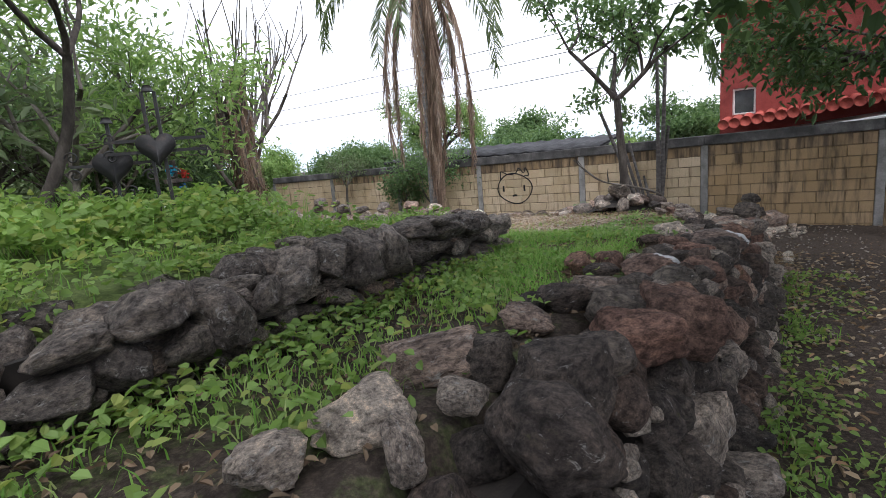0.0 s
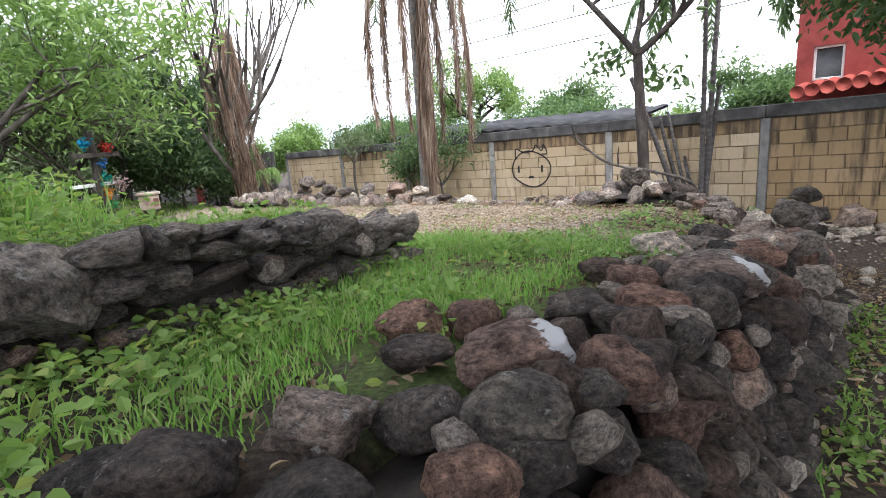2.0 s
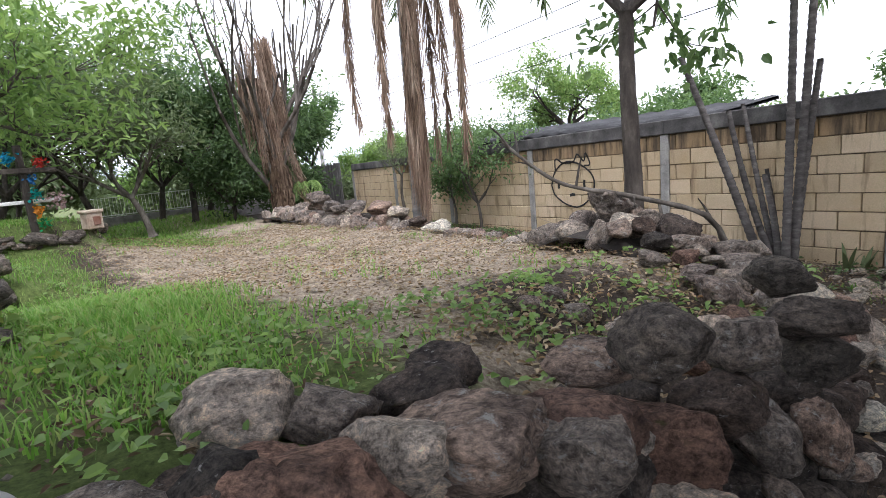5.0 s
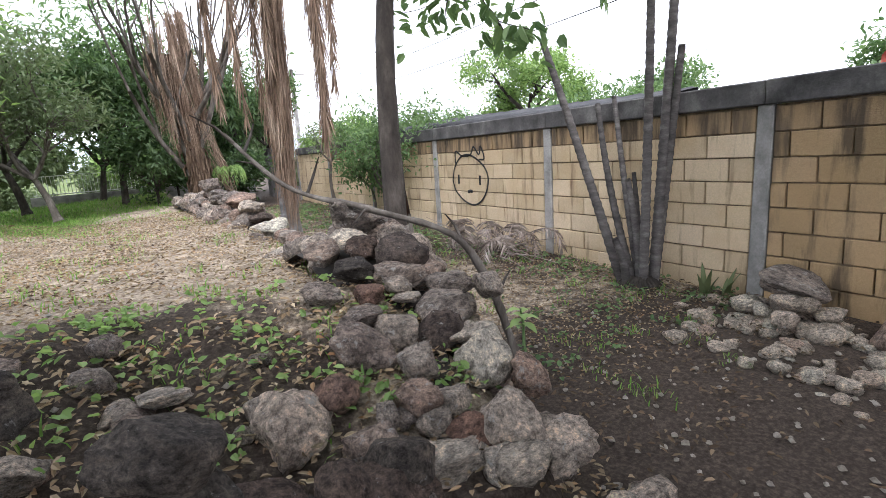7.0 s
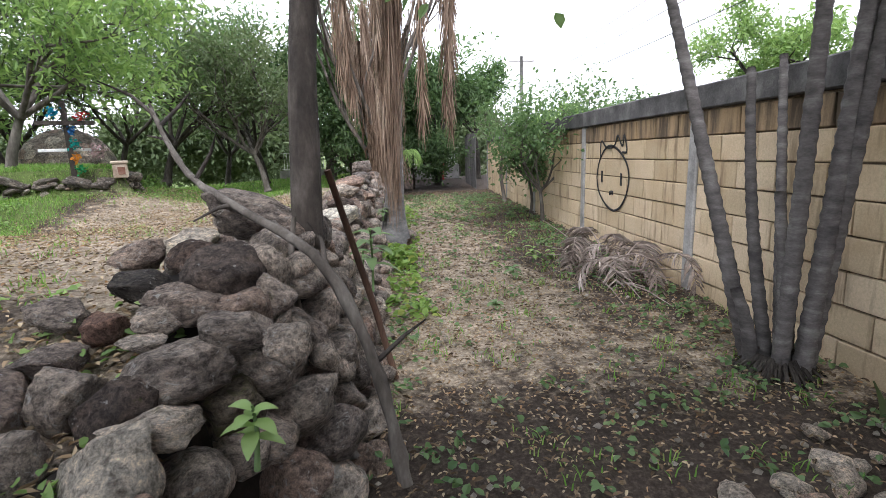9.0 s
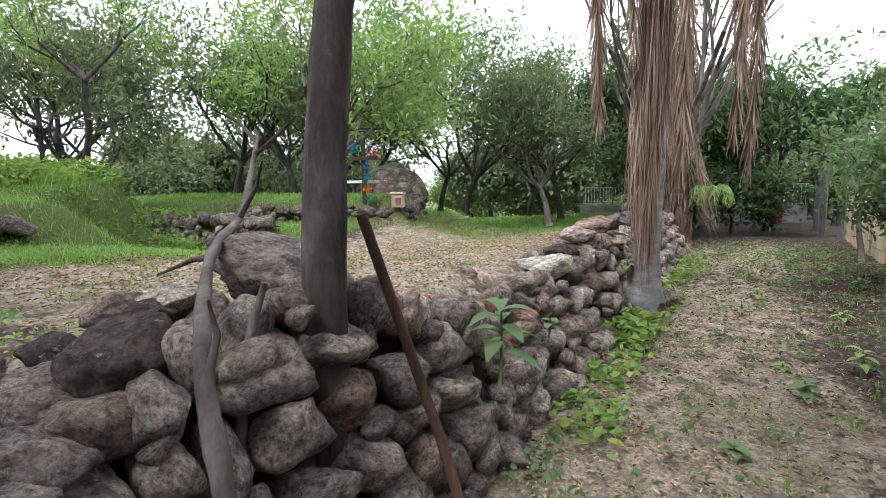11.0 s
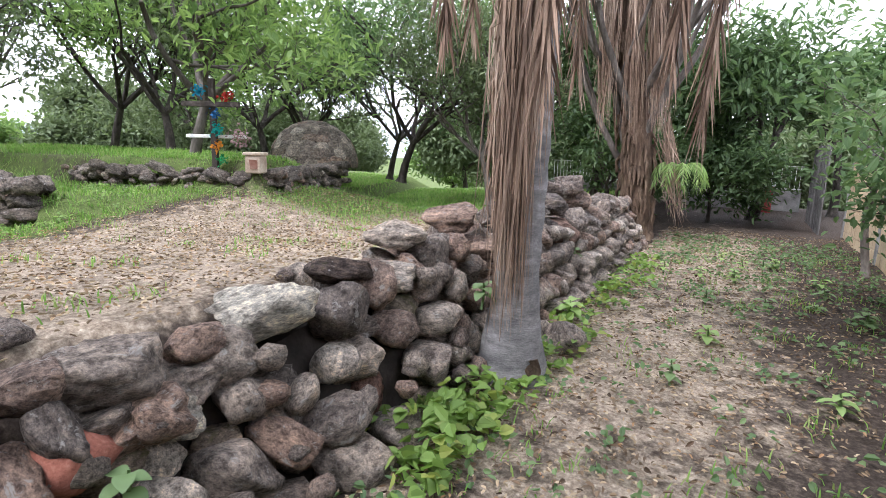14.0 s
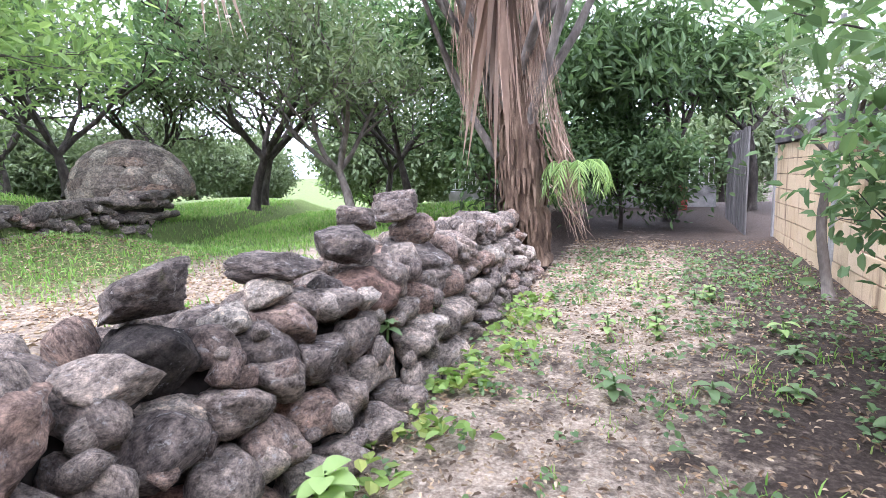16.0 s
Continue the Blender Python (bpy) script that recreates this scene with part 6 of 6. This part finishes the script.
# ---- dry frond heap and agaves by the block wall ----
def build_heap():
    rng = random.Random(95)
    m = Mesh()
    for _ in range(16):
        y0 = rng.uniform(-0.75, 0.8)
        st = Vector((rng.uniform(-0.25, 0.2), y0, rng.uniform(0.08, 0.34)))
        o = Vector((rng.uniform(-1, 0.4), rng.uniform(-1, 1), 0)).normalized()
        frond(m, st, o, rng.uniform(0.5, 0.9), rng.uniform(0.05, 0.25), rng, 0.28, 0.011, 0.3, 26, 0.012)
    for _ in range(60):
        a = Vector((rng.uniform(-0.35, 0.2), rng.uniform(-0.9, 0.9), rng.uniform(0.03, 0.25)))
        d = Vector((rng.gauss(0, 0.5), rng.gauss(0, 1), rng.gauss(0, 0.22))).normalized()
        q = a + d * rng.uniform(0.3, 0.9)
        q.z = max(q.z, 0.01)
        tube(m, [a, a.lerp(q, 0.5) + Vector((0, 0, 0.03)), q], [0.009, 0.008, 0.004], 4)
    ob = part("dry_frond_heap", m, simple_material("bleached_frond", (0.10, 0.075, 0.06), (0.25, 0.205, 0.175), (0.45, 0.4, 0.36), 4, world_space=True, island=True, vary=0.4), smooth=False)
    ob.location = (4.08, 6.25, 0.03)
    ob.scale = (0.85, 0.85, 0.8)
    tagged(ob, "heap of bleached dry palm fronds against the wall", "frond heap", kind="stuff")


build_heap()


def build_agave(x, y, h, seed):
    rng = random.Random(seed)
    ob = base_of("snake_plant", pose(x, y, height(x, y)), "upright striped snake plant at the wall foot", "plant", "snake plants")
    mat = leaf_material("snake_plant_leaf", [(0.09, 0.13, 0.06), (0.14, 0.17, 0.08), (0.07, 0.10, 0.05)], 0.1)
    for i in range(4):
        w = rng.uniform(0, 6.28)
        m = Mesh()
        vs, fs = [], []
        o = Vector((math.cos(w), math.sin(w), 0))
        s = Vector((-o.y, o.x, 0))
        hh = h * rng.uniform(0.6, 1.1)
        for k in range(6):
            u = k / 5
            p = o * (0.03 + 0.10 * u * u) + Vector((0, 0, hh * u - 0.02))
            ww = 0.03 * (1 - u ** 3) + 0.002
            vs += [tuple(p - s * ww), tuple(p + o * -0.008), tuple(p + s * ww)]
        for k in range(5):
            fs += [(3 * k, 3 * k + 1, 3 * k + 4, 3 * k + 3), (3 * k + 1, 3 * k + 2, 3 * k + 5, 3 * k + 4)]
        m.add(vs, fs)
        part("leaf", m, mat, ob)


build_agave(4.25, 3.02, 0.33, 1)
build_agave(4.42, 2.92, 0.26, 2)


# ---- leafy plants that stand out ----
def build_plant(x, y, z, n, ln, wd, high, mat, seed, label, name="leafy_plant"):
    nr = np.random.default_rng(seed)
    ob = base_of(name, pose(x, y, z), label, "plant")
    st = Mesh()
    tube(st, [(0, 0, -0.05), (0.01, 0.01, high * 0.5), (0.0, 0.02, high)], [0.010, 0.008, 0.005], 6)
    part("stem", st, LEAF_MID, ob)
    for i in range(n):
        w = i * 2.4
        u = 0.35 + 0.65 * i / n
        o = np.array([math.cos(w), math.sin(w), 0.55 - 0.5 * (1 - u)])
        s = np.array([-math.sin(w), math.cos(w), 0])
        p0 = np.array([0, 0.01, high * u])
        l = ln * nr.uniform(0.75, 1.1) * (1.1 - 0.3 * u)
        vs, fs = [], []
        for k in range(6):
            v = k / 5
            p = p0 + o * l * v - np.array([0, 0, 0.55 * l * v * v])
            ww = wd * math.sin(math.pi * min(0.98, 0.08 + 0.9 * v)) ** 0.8
            vs += [p - s * ww + (0, 0, 0.25 * ww), p, p + s * ww + (0, 0, 0.25 * ww)]
        for k in range(5):
            fs += [(3 * k, 3 * k + 1, 3 * k + 4, 3 * k + 3), (3 * k + 1, 3 * k + 2, 3 * k + 5, 3 * k + 4)]
        m = Mesh()
        m.add(vs, fs)
        part("leaf", m, mat, ob)


build_plant(1.5, 4.58, 0.5, 11, 0.25, 0.042, 0.45, LEAF_MID, 1, "young broad-leaved plant rooted in the stone wall")
build_plant(1.28, 2.22, 0.62, 10, 0.11, 0.026, 0.16, LEAF_LIGHT, 2, "bright green sprout between the stones")
build_plant(1.45, 8.0, 0.55, 9, 0.12, 0.035, 0.12, LEAF_MID, 3, "green sprout in the stone wall")
build_plant(2.95, 6.3, 0.02, 9, 0.13, 0.04, 0.14, LEAF_MID, 4, "green seedling on the path")
build_plant(3.35, 7.0, 0.02, 10, 0.14, 0.03, 0.22, LEAF_LIGHT, 5, "green seedling on the path")
build_plant(1.62, 9.4, 0.05, 12, 0.16, 0.05, 0.2, LEAF_LIGHT, 6, "green seedling at the wall foot")


srng = random.Random(99)
for i in range(22):
    build_plant(srng.uniform(2.0, 4.1), srng.uniform(5.2, 13.5), 0.02, srng.randint(6, 10), srng.uniform(0.08, 0.14), srng.uniform(0.022, 0.04), srng.uniform(0.06, 0.2), srng.choice((LEAF_MID, LEAF_LIGHT)), 20 + i, "green seedling on the dry path", "seedling")
for i in range(4):
    build_plant(1.3 + srng.uniform(-0.1, 0.15), srng.uniform(4.4, 11.5), 0.42, 6, 0.10, 0.032, 0.1, LEAF_MID, 50 + i, "green sprout between the wall stones", "seedling")

# ---- ground cover ----
def blades(name, label, spots, mat, seed, width=0.0035):
    """Grass: one bent blade for each spot (x, y, z, height)."""
    nr = np.random.default_rng(seed)
    s = np.asarray(spots, float)
    n = len(s)
    w = nr.uniform(0, 2 * np.pi, n)
    d = np.stack([np.cos(w), np.sin(w), np.zeros(n)], 1)
    side = np.stack([-np.sin(w), np.cos(w), np.zeros(n)], 1) * (width * (1 + 5 * s[:, 3:4]))
    h = s[:, 3:4]
    lean = nr.uniform(0.2, 1.1, (n, 1)) * h
    up = np.array([[0, 0, 1.0]])
    p0 = s[:, :3] - up * 0.01
    p1 = p0 + up * h * 0.6 + d * lean * 0.35
    p2 = p0 + up * h * 0.92 + d * lean
    v = np.stack([p0 - side, p0 + side, p1 + side * 0.8, p1 - side * 0.8, p2], 1).reshape(-1, 3)
    m = Mesh()
    m.add(v, [f for i in range(n) for f in ((5 * i, 5 * i + 1, 5 * i + 2, 5 * i + 3), (5 * i + 3, 5 * i + 2, 5 * i + 4))])
    return tagged(part(name, m, mat, smooth=False), label, "grass", kind="stuff")


def spread(n, box_, keep, hgt, seed):
    r = random.Random(seed)
    res = []
    for _ in range(n):
        x, y = r.uniform(box_[0], box_[1]), r.uniform(box_[2], box_[3])
        k = keep(x, y)
        if r.random() < k:
            res.append((x, y, height(x, y) + 0.02, hgt * r.uniform(0.45, 1.25)))
    return res


def lush(x, y):
    return step01(2.1, 2.6, y) * step01(-1.5, -2.6, x + 0.2 * (y - 3)) * (0.25 + 0.75 * step01(-6.2, -4.8, x)) * max(0.0, 0.6 + 1.1 * noise.noise((x * 1.3, y * 1.3, 8)))


blades("grass", "lush green grass on the terrace", spread(120000, (-9, -0.8, 2.0, 6.2), lambda x, y: lush(x, y) * (0.35 if y > bed_front(x) - 0.15 and x < -3.3 else 1), 0.085, 1), GRASS, 1, 0.0028)
blades("tall_grass", "tall uncut grass round the iron crosses", spread(22000, (-11, -4.4, 4.4, 8.5), lambda x, y: step01(-4.6, -5.8, x) * step01(4.6, 5.8, y) * max(0.05, 0.45 + 1.3 * noise.noise((x * 0.9, y * 0.9, 2))), 0.33, 2), GRASS, 2, 0.0018)
blades("lawn", "short green lawn by the mound", spread(60000, (-11, 0.6, 5.2, 16), lambda x, y: min(1, cover(x, y)[1] * 1.5) * 0.9, 0.07, 3), GRASS, 3)
blades("mound_grass", "bright grass on the mound", spread(26000, (-12, -2.9, 9.9, 17), lambda x, y: 0.8 if height(x, y) > 1.0 else 0.0, 0.09, 6), GRASS, 6)

blades("lawn", "grass at the back of the lawn", spread(26000, (-12, 0.6, 15.5, 23.5), lambda x, y: 0.9, 0.10, 8), GRASS, 8, 0.005)


def tufts(seed, n, area, per, hgt, keep):
    r = random.Random(seed)
    res = []
    for _ in range(n):
        x, y = r.uniform(area[0], area[1]), r.uniform(area[2], area[3])
        if r.random() > keep(x, y):
            continue
        for _ in range(per):
            a, b = x + r.gauss(0, 0.07), y + r.gauss(0, 0.07)
            res.append((a, b, height(a, b) + 0.02, hgt * r.uniform(0.5, 1.2)))
    return res


blades("grass_tufts", "scattered grass tufts on the dry ground", tufts(4, 420, (-3.5, 4.4, 1.9, 15), 16, 0.06, lambda x, y: 1.0 if x < 0.8 or x > 1.8 else 0.1), GRASS, 4)
blades("wall_foot_grass", "grass and herbs at the foot of the stone wall", tufts(7, 150, (-10, -0.2, 0.55, 1.2), 14, 0.10, lambda x, y: 0.15 + 0.85 * step01(0.75, 1.15, y)), GRASS, 7)


def weeds(name, label, seed, n, area, keep, size, mat, per=9, lift=0.09):
    """Low broad-leaved herbs as one spread of leaves."""
    r, nr = random.Random(seed), np.random.default_rng(seed)
    pts, dirs = [], []
    for _ in range(n):
        x, y = r.uniform(area[0], area[1]), r.uniform(area[2], area[3])
        if r.random() > keep(x, y):
            continue
        h = lift * r.uniform(0.4, 1.3)
        for _ in range(per):
            w = r.uniform(0, 6.28)
            a, b = x + r.gauss(0, 0.06), y + r.gauss(0, 0.06)
            pts.append((a, b, height(a, b) + 0.02 + h * r.uniform(0.3, 1)))
            dirs.append((math.cos(w), math.sin(w), 0.25))
    m = Mesh()
    leaves(m, pts, size, size * 0.72, nr, 0.1, dirs)
    return tagged(part(name, m, mat, smooth=False), label, "weeds", kind="stuff")


def channel_keep(x, y):
    return step01(2.0, 2.3, y) * step01(-2.2, -3.6, x) * (0.25 + 0.75 * step01(2.5, 3.2, y)) * (0.22 + 0.78 * step01(-4.0, -5.2, x))


weeds("weeds", "broad-leaved weeds between the stone walls", 1, 700, (-9.5, -2.0, 2.0, 4.6), channel_keep, 0.062, WEED, 10, 0.13)
weeds("weeds", "light green weeds between the stone walls", 2, 420, (-9.5, -2.0, 2.0, 4.4), channel_keep, 0.055, WEED, 11, 0.12)
weeds("weeds", "low weeds at the foot of the stone wall", 3, 460, (-10, 0.0, 0.3, 1.2), lambda x, y: 0.2 + 0.8 * step01(0.6, 1.1, y), 0.055, WEED, 8, 0.1)
weeds("weeds", "small weeds scattered on the path", 4, 1100, (1.6, 4.45, 2.6, 16), lambda x, y: 0.3 + 0.7 * (step01(1.9, 1.6, x) + step01(3.4, 4.2, x) + step01(10, 14, y)), 0.055, LEAF_MID, 7, 0.05)
weeds("weeds", "green weeds along the terrace edge", 5, 240, (-3.0, 0.9, 1.9, 3.2), lambda x, y: 0.7, 0.05, LEAF_LIGHT, 8, 0.06)
weeds("weeds", "leafy weeds round the palm foot", 10, 30, (1.4, 1.85, 6.9, 7.8), lambda x, y: 1.0, 0.1, WEED, 9, 0.16)
weeds("weeds", "small weeds on the lawn", 6, 600, (-6, 0.6, 4.5, 13), lambda x, y: cover(x, y)[1], 0.05, LEAF_LIGHT, 8, 0.05)
weeds("weeds", "green weeds in front of the stone wall", 8, 110, (1.5, 1.9, 5, 13), lambda x, y: 0.8, 0.085, WEED, 9, 0.09)


def litter(name, label, seed, n, area, keep, size, mat=LITTER):
    r, nr = random.Random(seed), np.random.default_rng(seed)
    pts, dirs = [], []
    for _ in range(n):
        x, y = r.uniform(area[0], area[1]), r.uniform(area[2], area[3])
        if r.random() > keep(x, y):
            continue
        w = r.uniform(0, 6.28)
        pts.append((x, y, height(x, y) + 0.035 + r.uniform(0, 0.012)))
        dirs.append((math.cos(w) * 2, math.sin(w) * 2, r.uniform(-0.2, 0.3)))
    m = Mesh()
    leaves(m, pts, size, size * 0.42, nr, 0.0, dirs, 0.3)
    return tagged(part(name, m, mat, smooth=False), label, "leaf litter", kind="stuff")


litter("leaf_litter", "fallen dry leaves on the lower ground", 1, 3600, (-10, 4.4, -1.6, 3.2), lambda x, y: 0.7 if (y < 1.3 or x > 1.6) else 0.25, 0.05, LITTER_DARK)
litter("leaf_litter", "straw and dry leaf bits on the terrace", 2, 26000, (-3.5, 0.8, 2.1, 12), lambda x, y: cover(x, y)[0] * 1.1, 0.035)
litter("leaf_litter", "dry leaf bits on the path", 3, 20000, (1.5, 4.5, 2.6, 17), lambda x, y: 0.9 * min(1.0, 0.15 + cover(x, y)[0] * 1.4), 0.034)
litter("leaf_litter", "brown dead leaves on the bare soil", 5, 8000, (1.5, 4.5, 1.5, 17), lambda x, y: 0.7, 0.05, LITTER_DARK)
litter("leaf_litter", "straw bits on the path by the stone pile", 9, 3200, (1.6, 4.4, 2.2, 6.0), lambda x, y: step01(2.0, 3.2, y), 0.03, LITTER)
litter("leaf_litter", "brown leaf bits on the dry terrace", 8, 8000, (-3.5, 0.9, 2.0, 12), lambda x, y: 0.25 + 0.75 * max(0.0, 0.4 + 1.4 * noise.noise((x * 0.9, y * 0.9, 5))), 0.032, LITTER_DARK)
litter("leaf_litter", "dry leaves and straw on the terrace corner", 6, 3400, (-1.6, 1.4, 0.9, 2.9), lambda x, y: 0.8, 0.05, LITTER)
litter("leaf_litter", "large tan fallen leaves at the foot of the wall", 7, 1700, (-9, 1.5, -1.2, 1.3), lambda x, y: 0.35 + 0.65 * step01(-0.4, 0.8, y), 0.085, LITTER)
weeds("weeds", "tall leafy weeds round the iron crosses", 9, 900, (-9.5, -4.8, 4.6, 8.0), lambda x, y: 0.25 + 0.75 * step01(-5.0, -6.0, x), 0.085, WEED, 12, 0.3)
litter("leaf_litter", "dead leaves between the stone walls", 4, 1500, (-9, -2.5, 2.0, 3.4), lambda x, y: 0.8, 0.055, LITTER_DARK)


def pebbles(seed, n, area, keep):
    r = random.Random(seed)
    m = Mesh()
    for _ in range(n):
        x, y = r.uniform(area[0], area[1]), r.uniform(area[2], area[3])
        if r.random() > keep(x, y):
            continue
        s = r.uniform(0.008, 0.028)
        z = height(x, y) + 0.02
        vs = [(x + s * r.uniform(0.7, 1.3) * a, y + s * r.uniform(0.7, 1.3) * b, z + s * 0.7 * c) for a, b, c in ((1, 0, 0), (0, 1, 0), (-1, 0, 0), (0, -1, 0), (0.1, 0.1, 1), (0, 0, -1))]
        m.add(vs, [(0, 1, 4), (1, 2, 4), (2, 3, 4), (3, 0, 4), (1, 0, 5), (2, 1, 5), (3, 2, 5), (0, 3, 5)])
    return tagged(part("pebbles", m, PALE, smooth=False), "scattered small pebbles and clods on the soil", "pebbles", kind="stuff")


pebbles(1, 1500, (-4, 4.4, 0.0, 5.5), lambda x, y: 1.0 if x > 1.7 or y < 1.2 else 0.2)


# ---- far woods and hills with painted haze ----
def build_far():
    r = random.Random(120)
    protos = []
    for k in range(3):
        # haze of the LEAF_GREY crowns is put into their leaf colour
        protos.append(tree("far_tree", "hazy green tree on the slope below the garden", (-30 - 3 * k, 30, -2.2), [(0, 0, 0), (0.1, 0, 1.0), (0, 0.1, 2.0)], 0.2, 3, 130 + k, (LEAF_GREY, LEAF_GREY, LEAF_LIGHT)[k], 20, (0.42, 0.2), 0.8, 0.08, 1.9, BARK_DARK, 6, (3, 4), 0.5, 0.1, "tree", "far trees"))
    for i in range(46):
        a = radians(r.uniform(60, 235))
        d = r.uniform(30, 56)
        x, y = -2 + d * math.cos(a), 8 + d * math.sin(a)
        s = r.uniform(0.75, 1.2)
        copy_thing(protos[i % 3], pose(x, y, height(x, y) - 0.1, 0, 0, r.uniform(0, 360)) @ Matrix.Diagonal((s, s, s * r.uniform(0.8, 1.1), 1)))
    # the hill ring glows by itself; pale haze is painted into its emission
    m, t, out = nodes_of("painted_haze_glow")
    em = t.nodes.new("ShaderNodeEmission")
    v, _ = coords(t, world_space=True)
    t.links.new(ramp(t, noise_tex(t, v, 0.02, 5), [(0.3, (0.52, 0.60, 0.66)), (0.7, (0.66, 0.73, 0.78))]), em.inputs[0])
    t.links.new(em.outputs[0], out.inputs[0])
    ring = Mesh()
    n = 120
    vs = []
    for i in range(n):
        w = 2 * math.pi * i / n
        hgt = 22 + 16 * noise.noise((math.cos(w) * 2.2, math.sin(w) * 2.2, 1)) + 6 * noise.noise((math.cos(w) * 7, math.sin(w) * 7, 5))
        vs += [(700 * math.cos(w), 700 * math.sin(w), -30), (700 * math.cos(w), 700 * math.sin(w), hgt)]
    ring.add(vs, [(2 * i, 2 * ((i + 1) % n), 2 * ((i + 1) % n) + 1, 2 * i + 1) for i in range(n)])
    tagged(part("backdrop", ring, m), "pale hills on the horizon, haze painted into a glowing colour", "hills", kind="structure")


build_far()
